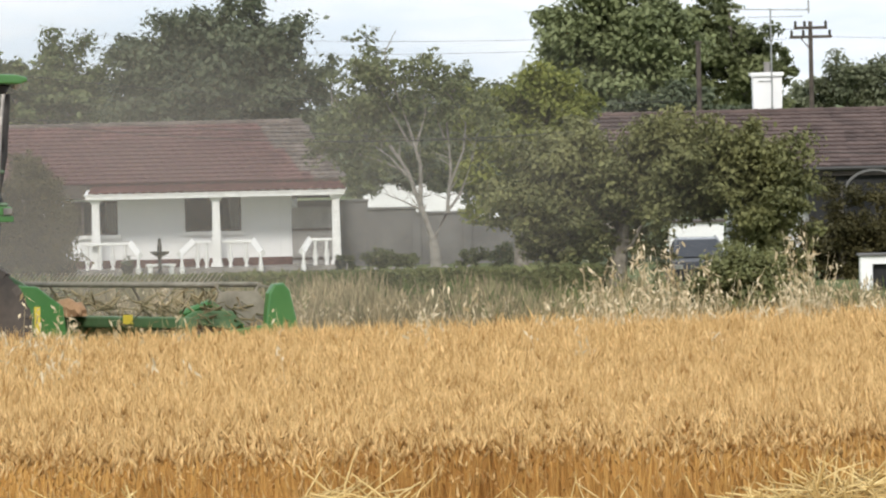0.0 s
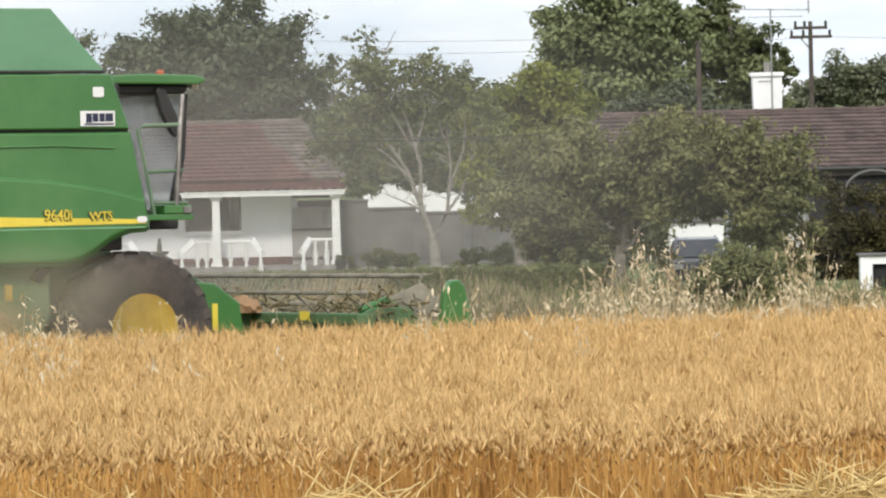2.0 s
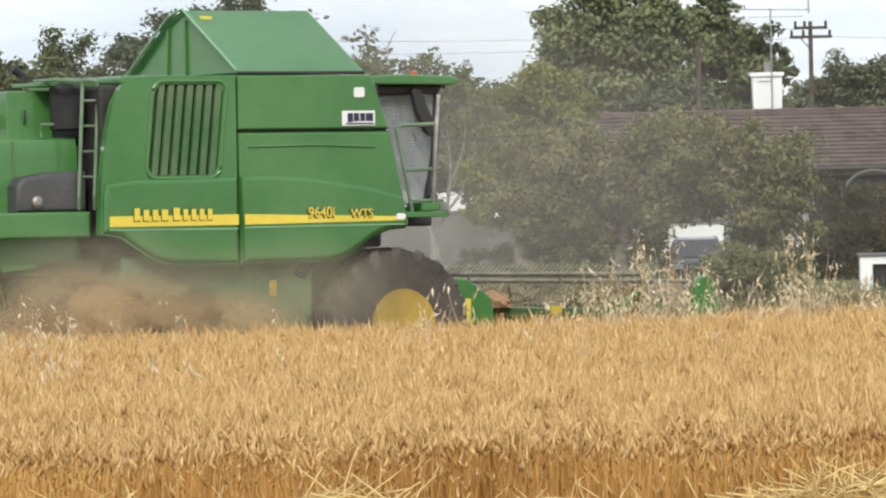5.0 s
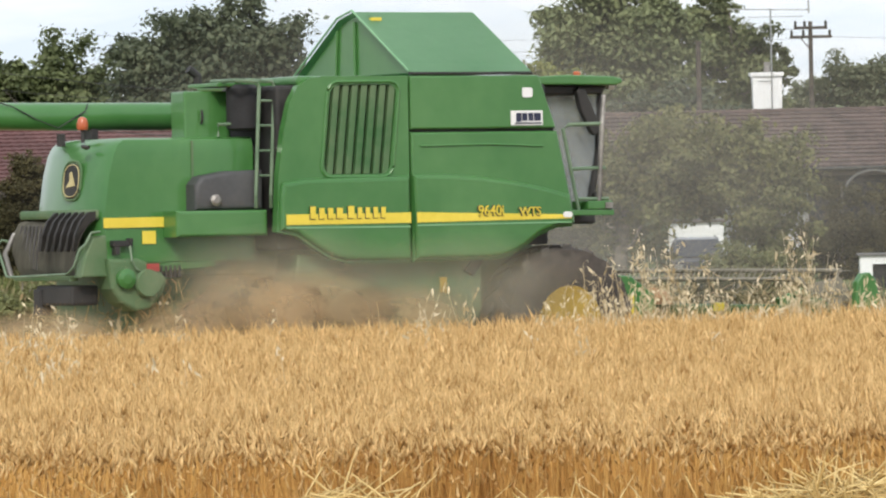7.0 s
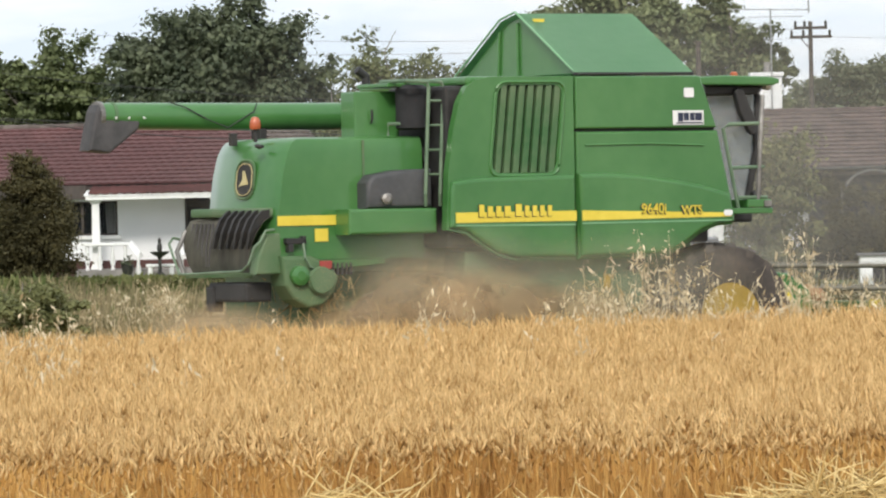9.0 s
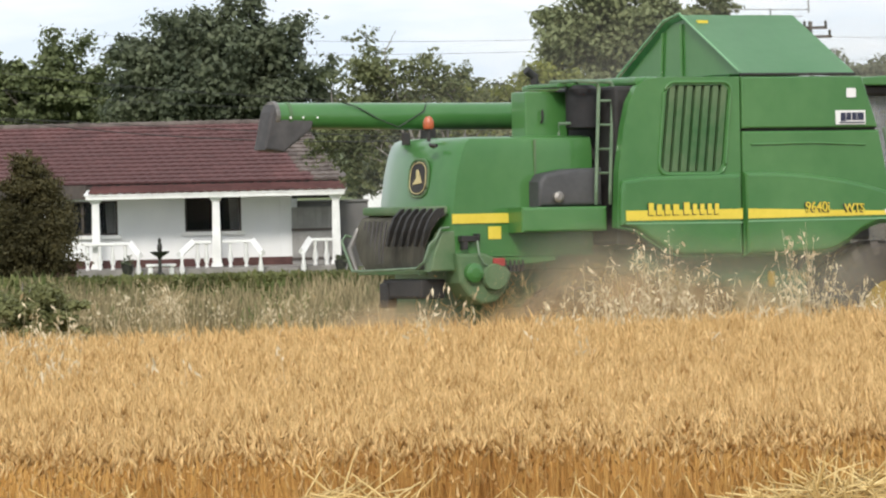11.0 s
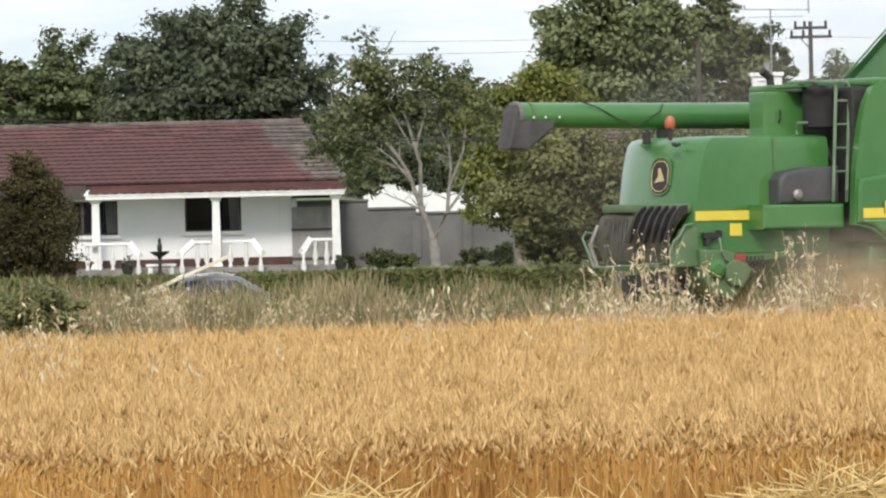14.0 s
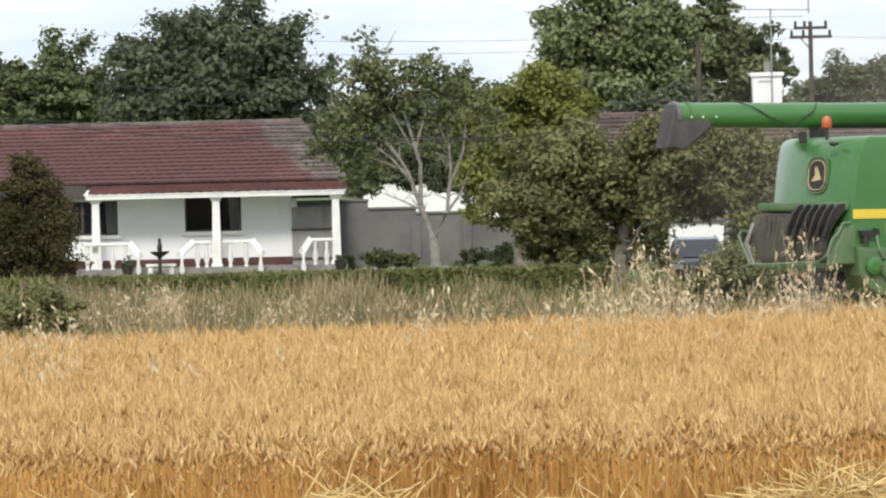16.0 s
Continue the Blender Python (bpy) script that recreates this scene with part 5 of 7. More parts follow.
def harvester():
    h = thing("combine_harvester", "large green combine harvester with yellow stripes cutting barley", "combine harvester")
    moving = {}
    # --- body core and side panels
    part("body_core", boxes((-3.25, -0.1, -1.5, -0.3, 1.85, 3.5), (-2.5, -0.1, -0.295, 1.5, 1.85, 3.5), bevel=0.04), M_BLACK, h, "dark machine body behind the panels")
    part("body_top", boxes((-3.05, -0.25, -1.6, -0.5, 3.505, 3.59), (-2.55, -0.25, -0.495, 1.6, 3.505, 3.588), bevel=0.03), M_GREEN, h)
    low = [(0.10, 2.03), (-0.08, 2.02), (-0.30, 1.94), (-0.50, 1.81), (-0.66, 1.735), (-0.85, 1.705), (-1.785, 1.70)]
    arc_top = [(-1.785, 2.585), (-1.4, 2.585), (-1.0, 2.56), (-0.6, 2.505), (-0.25, 2.44), (0.06, 2.36)]
    for s in (-1, 1):
        ya, yb = s * 1.55, s * 1.65
        fp = part("upper_panel", slab(bmesh.new(), [(-1.785, 3.045), (-0.075, 3.045), (-0.27, 3.585), (-1.785, 3.585)], ya, yb, 0.02), M_GREEN, h, smooth=False)
        part("gap_strip", boxes((-1.78, -0.07, min(s * 1.54, s * 1.58), max(s * 1.54, s * 1.58), 3.01, 3.05)), M_BLACK, h)
        part("side_door", slab(bmesh.new(), [*low, (-1.785, 3.015), (-0.065, 3.015), (0.13, 2.12)], ya, yb, 0.025), M_GREEN, h, "green side door with a swept crease")
        part("crease_panel", slab(bmesh.new(), [(0.11, 2.06), (-0.09, 2.05), (-0.31, 1.97), (-0.51, 1.84), (-0.67, 1.765), (-0.85, 1.735), (-1.765, 1.73), *arc_top], s * 1.6, s * 1.70, 0.045), M_GREEN, h, "raised lower panel with a swept upper edge")
        part("trim_line", tube(bmesh.new(), [(-1.68, s * 1.655, 2.875), (-0.9, s * 1.655, 2.885), (-0.25, s * 1.655, 2.86)], 0.012, 6), M_GREEN, h)
        rear = [(-1.815, 1.70), (-2.55, 1.705), (-2.75, 1.76), (-2.95, 1.88), (-3.12, 1.99), (-3.34, 2.03), (-3.31, 2.6), (-3.24, 3.05), (-3.17, 3.32), (-3.08, 3.48), (-2.96, 3.56), (-2.8, 3.585), (-1.815, 3.585)]
        hole = rounded(-2.80, -2.04, 2.60, 3.50, 0.10, 0.10)
        if s > 0:
            part("rear_panel", slab(bmesh.new(), [(-1.815, 1.75), (-2.55, 1.755), (-2.6, 2.6), (-2.5, 3.585), (-1.815, 3.585)], ya, yb, 0.025), M_GREEN, h)
            continue
        part("rear_panel", holed(rear, [hole], ya, yb), M_GREEN, h, "green rear side panel with a grille opening")
        part("rear_crease", slab(bmesh.new(), [(-1.825, 1.725), (-2.55, 1.73), (-2.75, 1.785), (-2.95, 1.905), (-3.12, 2.015), (-3.315, 2.05), (-3.305, 2.40), (-3.28, 2.52), (-3.0, 2.56), (-1.825, 2.575)], s * 1.6, s * 1.70, 0.045), M_GREEN, h, "raised lower rear panel")
        part("grille_back", slab(bmesh.new(), rounded(-2.83, -2.0, 2.57, 3.53, 0.1, 0.1), s * 1.505, s * 1.53), M_BLACK, h)
        rim = rounded(-2.83, -2.01, 2.57, 3.53, 0.11, 0.10)
        part("grille_rim", tube(bmesh.new(), [(x, s * 1.652, z) for x, z in rim] + [(rim[0][0], s * 1.652, rim[0][1])], 0.018, 6), M_GREEN, h)
        for k in range(7):
            fx = -2.750 + k * 0.106
            part("grille_slat", slab(bmesh.new(), [(fx - 0.006, 2.60), (fx + 0.062, 2.60), (fx + 0.162, 3.495), (fx + 0.094, 3.495)], s * 1.57, s * 1.64, 0.008), M_GREEN_DUSTY, h)
        # stripes: plain yellow bars, pale line below
        for a, b, yy, z0, z1, z0b, z1b in ((-3.26, -1.835, s * 1.703, 2.10, 2.205, 2.10, 2.205), (-1.765, 0.05, s * 1.703, 2.10, 2.205, 2.115, 2.155)):
            part("yellow_stripe", slab(bmesh.new(), [(a, z0), (b, z0b), (b, z1b), (a, z1)], yy, yy + s * 0.006), M_YELLOW, h, "yellow side stripe")
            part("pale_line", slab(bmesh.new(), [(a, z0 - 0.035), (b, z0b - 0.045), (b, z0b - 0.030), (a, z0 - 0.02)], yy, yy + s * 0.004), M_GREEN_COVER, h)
        # maker's wordmark as plain bars
        for k, (bx, bw) in enumerate(((-3.00, 0.09), (-2.90, 0.09), (-2.80, 0.09), (-2.70, 0.10), (-2.57, 0.10), (-2.46, 0.08), (-2.37, 0.08), (-2.28, 0.08), (-2.19, 0.08))):
            tall = 0.145 if k in (0, 4) else 0.128
            part("wordmark_shadow", boxes((bx, bx + bw - 0.026, min(s * 1.711, s * 1.716), max(s * 1.711, s * 1.716), 2.150, 2.150 + tall - 0.012)), M_GREYBOX, h)
            part("wordmark_bar", boxes((bx + 0.006, bx + bw - 0.024, min(s * 1.717, s * 1.722), max(s * 1.717, s * 1.722), 2.156, 2.150 + tall - 0.014), bevel=0.002), M_YELLOW, h)
        part("badge", slab(bmesh.new(), rounded(-0.05, 0.06, 2.125, 2.185, 0.029), s * 1.711, s * 1.715), M_STICKER, h)
    # sticker plate on the near side: white with dark bars
    st = part("sticker", boxes((-0.62, -0.245, -1.664, -1.655, 3.075, 3.225)), M_STICKER, h, "white sticker with dark bars")
    for a, b, c, d in ((-0.56, -0.50, 3.11, 3.20), (-0.49, -0.43, 3.12, 3.20), (-0.415, -0.36, 3.12, 3.20), (-0.35, -0.27, 3.12, 3.20), (-0.58, -0.26, 3.088, 3.102)):
        part("print_bar", boxes((a, b, -1.670, -1.6645, c, d)), M_NAVY, st)
    part("white_plate", slab(bmesh.new(), rounded(-0.48, -0.36, 3.36, 3.46, 0.02), -1.664, -1.655), M_STICKER, h)
    # model lettering with a dark shade behind
    lettering("9640i", 0.155, (-1.07, -1.7145, 2.155), h, M_GREYBOX, 0.004, 0.92)
    lettering("9640i", 0.150, (-1.06, -1.7225, 2.160), h, M_YELLOW, 0.001, 0.92)
    lettering("WTS", 0.125, (-0.58, -1.7145, 2.150), h, M_GREYBOX, 0.004, 1.0)
    lettering("WTS", 0.120, (-0.57, -1.7225, 2.155), h, M_YELLOW, 0.001, 1.0)

    # --- grain tank cover: a folded tent
    bm = bmesh.new()
    prof = [(-1.6, 3.625), (-0.42, 4.28), (-0.10, 4.21), (0.88, 3.63)]
    a = [bm.verts.new((-1.75, y, z)) for y, z in prof]
    b = [bm.verts.new((-0.33, y, z)) for y, z in prof]
    for i in range(3):
        bm.faces.new((a[i], b[i], b[i + 1], a[i + 1]))
    bmesh.ops.solidify(bm, geom=bm.faces[:], thickness=0.03)
    part("tank_cover", bm, M_GREEN_COVER, h, "folding green grain tank cover, paled by painted sky reflection")
    bm = bmesh.new()
    for xs in (-1.70, -0.42):
        v = [bm.verts.new((xs + dx, y, z)) for dx in (0, 0.02) for y, z in ((-1.5, 3.62), (-0.44, 4.24), (-0.1, 4.17), (0.80, 3.62))]
        for q in ((0, 1, 2, 3), (7, 6, 5, 4), (0, 4, 5, 1), (1, 5, 6, 2), (2, 6, 7, 3), (3, 7, 4, 0)):
            bm.faces.new([v[i] for i in q])
    bmesh.ops.recalc_face_normals(bm, faces=bm.faces[:])
    part("tank_gable", bm, M_GREEN, h, "green tank end panels")
    part("gable_rib", tube(bmesh.new(), [(-1.715, -0.36, 3.63), (-1.715, -0.36, 4.18)], 0.022, 6), M_GREEN, h)
    part("gable_rib", tube(bmesh.new(), [(-1.715, 0.05, 3.63), (-1.715, 0.0, 4.1)], 0.018, 6), M_GREEN, h)
    part("cover_hinge", tube(bmesh.new(), [(-1.78, -1.62, 3.61), (-0.34, -1.62, 3.61)], 0.018, 6), M_BLACK, h)
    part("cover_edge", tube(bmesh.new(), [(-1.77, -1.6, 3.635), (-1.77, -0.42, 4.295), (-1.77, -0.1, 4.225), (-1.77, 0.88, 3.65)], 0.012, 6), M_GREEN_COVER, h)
    part("cover_label", boxes((-1.64, -1.52, -0.60, -0.55, 4.185, 4.218)), M_YELLOW, h)

    # --- cab
    zf = 2.25
    part("cab_floor", boxes((-0.1, 0.80, -0.95, 0.95, 2.05, zf), bevel=0.03), M_BLACK, h)
    part("cab_roof", slab(bmesh.new(), [(-0.26, 3.50), (-0.24, 3.575), (0.3, 3.60), (0.85, 3.585), (0.97, 3.56), (0.98, 3.52), (0.90, 3.49)], -1.25, 1.15, 0.02), M_GREEN, h, "green cab roof")
    part("roof_underside", slab(bmesh.new(), [(-0.2, 3.40), (0.80, 3.40), (0.86, 3.488), (-0.2, 3.495)], -1.12, 1.05, 0.02), M_BLACK, h)
    for s in (-1, 1):
        y = s * 0.98
        part("front_pillar", tube(bmesh.new(), [(0.70, y, zf), (0.82, y, 2.8), (0.86, y, 3.4)], 0.045, 8), M_BLACK, h)
        part("rear_pillar", tube(bmesh.new(), [(0.12, y, zf), (0.05, y, 2.9), (0.0, y, 3.4)], 0.05, 8), M_BLACK, h)
        g = part("side_glass", slab(bmesh.new(), [(0.12, zf + 0.02), (0.66, zf + 0.02), (0.78, 2.8), (0.82, 3.39), (0.03, 3.39)], s * 0.985, s * 0.995), M_CABGLASS, h, "tinted side glass")
        g.visible_shadow = False
    bm = bmesh.new()
    rows = [[bm.verts.new((x + 0.12 * (1 - (y / 0.95) ** 2), y, z)) for y in (-0.93, -0.5, 0, 0.5, 0.93)] for x, z in ((0.68, zf), (0.80, 2.8), (0.85, 3.4))]
    for r0, r1 in zip(rows, rows[1:]):
        for k in range(4):
            bm.faces.new((r0[k], r0[k + 1], r1[k + 1], r1[k]))
    bmesh.ops.solidify(bm, geom=bm.faces[:], thickness=0.008)
    part("windscreen", bm, M_CABGLASS, h, "curved tinted windscreen").visible_shadow = False
    part("cab_back", boxes((-0.09, -0.03, -0.95, 0.95, zf, 3.4)), M_BLACK, h)
    part("seat", boxes((0.02, 0.42, -0.28, 0.28, 2.5, 2.62), (0.0, 0.12, -0.26, 0.26, 2.62, 3.15), (0.12, 0.3, -0.1, 0.1, 2.25, 2.5), bevel=0.03), M_BLACK, h, "black driver's seat")
    part("steering_column", tube(bmesh.new(), [(0.62, 0, 2.25), (0.52, 0, 2.75)], 0.05, 8), M_BLACK, h)
    part("steering_wheel", lathe(bmesh.new(), [(0.20, -0.015), (0.22, 0), (0.20, 0.015), (0.18, 0)], (0.5, 0, 2.78), "z", 20), M_BLACK, h)
    part("cab_monitor", boxes((0.45, 0.52, -0.6, -0.35, 2.75, 2.95), bevel=0.01), M_BLACK, h)
    part("roof_light", lathe(bmesh.new(), [(0.05, 0), (0.06, 0.05), (0.055, 0.07)], (0.90, -1.05, 3.50), "x", 12), M_STICKER, h, "white work light")
    for bx, by, bz in ((0.72, -0.75, 3.60),):
        part("roof_beacon", lathe(bmesh.new(), [(0.04, 0), (0.042, 0.01), (0.04, 0.035), (0.025, 0.05)], (bx, by, bz), seg=14), M_ORANGE, h, "amber beacon", True)
    part("mirror_arm", tube(bmesh.new(), [(0.50, -1.0, 3.47), (0.51, -1.12, 3.46), (0.52, -1.16, 3.40)], 0.018, 6), M_BLACK, h)
    part("mirror", slab(bmesh.new(), [(0.45, 3.42), (0.47, 3.46), (0.55, 3.45), (0.70, 3.14), (0.71, 3.0), (0.66, 2.97), (0.62, 3.0), (0.50, 3.22)], -1.20, -1.12, 0.015), M_BLACK, h, "black wing mirror")
    # platform, guard rails
    part("platform", boxes((0.12, 0.62, -1.62, -0.96, 2.14, 2.20), bevel=0.01), M_GREEN, h, "green cab platform")
    part("platform_box", boxes((0.30, 0.60, -1.63, -1.3, 2.203, 2.29), bevel=0.015), M_GREEN, h)
    part("latch", boxes((0.50, 0.59, -1.645, -1.632, 2.21, 2.275), bevel=0.004), M_STEEL, h, "steel latch")
    part("guard_rail", tube(bmesh.new(), [(0.20, -1.6, 2.2), (0.06, -1.6, 2.9), (0.03, -1.6, 3.03), (0.10, -1.6, 3.075), (0.50, -1.6, 3.085), (0.50, -1.1, 3.085)], 0.02, 8), M_RAIL, h)
    part("guard_rail", tube(bmesh.new(), [(0.12, -1.6, 2.62), (0.52, -1.6, 2.63), (0.54, -1.1, 2.63)], 0.018, 8), M_RAIL, h)
    part("guard_rail", tube(bmesh.new(), [(0.20, -1.6, 2.31), (0.56, -1.6, 2.31)], 0.018, 8), M_RAIL, h)
    part("rail_post", tube(bmesh.new(), [(0.44, -1.6, 2.2), (0.50, -1.6, 3.085), (0.56, -1.55, 3.38)], 0.026, 8), M_STEEL, h)
    part("work_lamp", lathe(bmesh.new(), [(0.04, 0), (0.06, 0.05), (0.06, 0.08)], (0.50, -1.4, 2.33), "x", 10), M_BLACK, h)

    # --- underside, axles
    part("chassis", boxes((-4.6, 0.1, -0.85, 0.85, 1.05, 1.86), bevel=0.05), M_GREEN_DUSTY, h, "dusty green chassis")
    part("cleaning_shoe", slab(bmesh.new(), [(-3.2, 0.75), (-1.2, 0.75), (-0.88, 1.2), (-0.88, 1.8), (-3.0, 1.8)], -1.46, 1.46, 0.03), M_GREEN_DUSTY, h, "dusty green lower side sheet")
    part("warning_label", boxes((-1.38, -1.30, -1.472, -1.463, 1.38, 1.54)), M_YELLOW_DUSTY, h)
    part("front_axle", tube(bmesh.new(), [(0.02, -1.2, 1.08), (0.02, 1.2, 1.08)], 0.16, 12), M_GREEN_DUSTY, h)
    part("rear_axle", tube(bmesh.new(), [(-3.75, -1.2, 0.86), (-3.75, 1.2, 0.86)], 0.1, 10), M_GREEN_DUSTY, h)
    part("rear_strut", boxes((-3.85, -3.65, -0.5, 0.5, 0.8, 1.2), bevel=0.02), M_GREEN_DUSTY, h)
    for s in (-1, 1):
        part("wheel_arch", slab(bmesh.new(), [(-1.0, 1.55), (-0.75, 1.85), (-0.3, 2.0), (0.1, 2.03), (0.1, 2.09), (-0.35, 2.06), (-0.85, 1.9), (-1.1, 1.6)], min(s * 0.9, s * 1.5), max(s * 0.9, s * 1.5)), M_BLACK, h)
        moving[("front_wheel", s)] = (wheel("front_wheel", h, (0.035, s * 1.38, 1.06), 0.785, 0.35, 0.66, 18, s), (0.035, s * 1.38, 1.06), 0.785)
        moving[("rear_wheel", s)] = (wheel("rear_wheel", h, (-3.75, s * 1.28, 0.86), 0.60, 0.31, 0.42, 16, s), (-3.75, s * 1.28, 0.86), 0.60)

    # --- engine deck between body and hood
    part("deck_box", slab(bmesh.new(), [(-4.38, 2.0), (-3.36, 2.0), (-3.36, 2.26), (-4.38, 2.26)], -1.5, -0.3, 0.03), M_GREEN, h, "green deck box under the tank")
    part("deck_skirt", slab(bmesh.new(), [(-4.36, 1.62), (-3.0, 1.60), (-3.0, 1.995), (-4.36, 1.995)], -1.02, -0.92, 0.02), M_GREEN_DUSTY, h, "dusty recessed green skirt")
    part("deck_box", slab(bmesh.new(), [(-4.38, 1.92), (-3.36, 1.90), (-3.36, 2.26), (-4.38, 2.26)], 0.3, 1.5, 0.03), M_GREEN, h)
    part("fuel_tank", slab(bmesh.new(), [(-4.12, 2.265), (-3.36, 2.265), (-3.36, 2.66), (-3.75, 2.65), (-4.05, 2.60), (-4.12, 2.52)], -1.42, -0.75, 0.05), M_GREYBOX, h, "dark grey plastic tank", True)
    part("filler_cap", lathe(bmesh.new(), [(0.05, 0), (0.06, -0.05), (0.03, -0.07)], (-3.92, -1.42, 2.36), "y", 12), M_STEEL, h, "pale filler cap")
    part("engine", boxes((-4.3, -3.3, -0.7, 0.9, 2.27, 3.0), bevel=0.05), M_BLACK, h, "dark engine block")
    part("engine_cover", boxes((-3.98, -3.46, -0.92, -0.62, 2.95, 3.46), bevel=0.02), M_GREEN, h)
    part("cover_handle", tube(bmesh.new(), [(-3.80, -0.93, 3.14), (-3.80, -0.96, 3.17), (-3.80, -0.96, 3.27)], 0.012, 6), M_BLACK, h)
    part("air_filter", lathe(bmesh.new(), [(0.14, 0), (0.17, 0.02), (0.17, 0.42), (0.12, 0.46)], (-3.42, -1.12, 3.06), "z", 18), M_DARK, h, "black air filter", True)
    part("air_filter", lathe(bmesh.new(), [(0.13, 0), (0.15, 0.02), (0.15, 0.36), (0.1, 0.4)], (-3.2, -1.0, 3.14), "z", 18), M_DARK, h, "black air filter", True)
    part("engine_roof", boxes((-3.72, -3.1, -1.15, -0.5, 3.50, 3.54), bevel=0.01), M_GREEN, h)
    part("exhaust_pipe", tube(bmesh.new(), [(-3.55, -0.4, 3.53), (-3.56, -0.4, 3.63), (-3.66, -0.4, 3.70)], 0.045, 10), M_BLACK, h, "black exhaust pipe")
    for fx, y in ((-3.45, -1.42), (-3.28, -1.42)):
        part("ladder_rail", tube(bmesh.new(), [(fx, y, 2.28), (fx - 0.02, y - 0.04, 2.4), (fx + 0.06, y, 3.48), (fx + 0.04, y, 3.54), (fx - 0.2, y, 3.555), (fx - 0.22, y + 0.5, 3.555)], 0.02, 8), M_RAIL, h)
    for z in (2.6, 2.85, 3.1, 3.35):
        part("ladder_rung", tube(bmesh.new(), [(-3.41, -1.42, z), (-3.24, -1.42, z)], 0.014, 6), M_RAIL, h)
    part("hand_rail", tube(bmesh.new(), [(-3.72, -1.15, 3.0), (-3.72, -1.15, 3.12), (-3.30, -1.15, 3.13)], 0.018, 8), M_RAIL, h)
    part("hose", tube(bmesh.new(), [(-3.9, -0.9, 2.6), (-3.7, -1.0, 2.95), (-3.3, -1.05, 2.9), (-3.15, -1.1, 2.5)], 0.03, 8), M_BLACK, h)

    # --- straw hood at the rear
    plan = [(-3.36, -1.2), (-5.03, -1.2), (-5.08, -1.12), (-5.13, -0.55), (-5.06, 0.1), (-4.92, 0.55), (-4.68, 0.9), (-4.3, 1.15), (-3.36, 1.2)]
    bm = bmesh.new()
    levels = [(1.76, 1.0, 0.03), (2.2, 1.0, 0.0), (2.62, 1.0, 0.06), (2.84, 1.0, 0.12), (2.93, 0.99, 0.17), (2.975, 0.975, 0.23), (2.995, 0.94, 0.32)]
    rings = []
    for z, k, back in levels:
        rings.append([bm.verts.new((x + (back * max(0, min(1, (-x - 4.3) / 0.6))), y * k, z)) for x, y in plan])
    n = len(plan)
    for r0, r1 in zip(rings, rings[1:]):
        for i in range(n):
            bm.faces.new((r0[i], r0[(i + 1) % n], r1[(i + 1) % n], r1[i]))
    bm.faces.new(rings[-1])
    bmesh.ops.recalc_face_normals(bm, faces=bm.faces[:])
    part("straw_hood", bm, M_GREEN, h, "green straw hood", True)
    part("hood_front", boxes((-3.5, -3.37, -1.15, 1.15, 1.8, 2.9)), M_BLACK, h)
    part("hood_seam", boxes((-4.06, -4.035, -1.212, -1.198, 2.28, 2.96)), M_GREEN_DUSTY, h)
    part("yellow_stripe", boxes((-5.045, -4.10, -1.215, -1.203, 2.105, 2.205)), M_YELLOW, h, "yellow side stripe")
    part("warning_label", boxes((-4.62, -4.47, -1.212, -1.204, 1.94, 2.07)), M_YELLOW, h)
    lg = part("emblem", slab(bmesh.new(), rounded(-0.15, 0.15, -0.175, 0.175, 0.12, n=6), -0.012, 0.01, 0.004), M_BLACK, h, "black oval emblem with a yellow rim")
    lg.matrix_basis = pose(-5.085, -0.60, 2.58, -7, 0, -83)
    rimp = rounded(-0.135, 0.135, -0.16, 0.16, 0.11, n=6)
    part("emblem_rim", tube(bmesh.new(), [(x, -0.014, z) for x, z in rimp] + [(rimp[0][0], -0.014, rimp[0][1])], 0.006, 6), M_CREAM, lg)
    part("emblem_shape", slab(bmesh.new(), [(-0.08, -0.07), (0.08, -0.05), (0.05, 0.0), (0.0, 0.09), (-0.03, 0.08), (-0.02, 0.0)], -0.022, -0.013), M_CREAM, lg)
    part("emblem_recess", tube(bmesh.new(), [(x * 1.22, -0.004, z * 1.22) for x, z in rimp] + [(rimp[0][0] * 1.22, -0.004, rimp[0][1] * 1.22)], 0.014, 6), M_GREEN_DUSTY, lg, "dusty green recess ring")
    for bx, by in ((-4.97, -0.62),):
        part("beacon_stem", tube(bmesh.new(), [(bx, by, 2.96), (bx, by, 3.09)], 0.02, 8), M_BLACK, h)
        part("hood_beacon", lathe(bmesh.new(), [(0.05, 0), (0.058, 0.02), (0.055, 0.08), (0.035, 0.12), (0.01, 0.13)], (bx, by, 3.09), seg=16), M_ORANGE, h, "amber beacon", True)
    part("hood_bracket", boxes((-5.05, -4.98, -0.25, -0.18, 2.93, 3.06), bevel=0.01), M_BLACK, h)
    part("hood_handle", tube(bmesh.new(), [(-5.04, -0.86, 2.90), (-5.10, -0.88, 2.92), (-5.08, -0.98, 2.91)], 0.02, 6), M_BLACK, h)
    # side frame below the hood
    part("hood_skirt", slab(bmesh.new(), [(-5.0, 1.62), (-3.8, 1.70), (-3.8, 1.76), (-5.0, 1.76)], -1.19, -1.1, 0.01), M_GREEN, h)
    part("gear_case", slab(bmesh.new(), [(-5.00, 1.50), (-4.90, 1.36), (-4.74, 1.27), (-4.58, 1.29), (-4.44, 1.42), (-4.38, 1.58), (-4.5, 1.72), (-4.7, 1.80), (-5.04, 1.80)], -1.28, -0.95, 0.04), M_GREEN_DUSTY, h, "dusty green drive case")
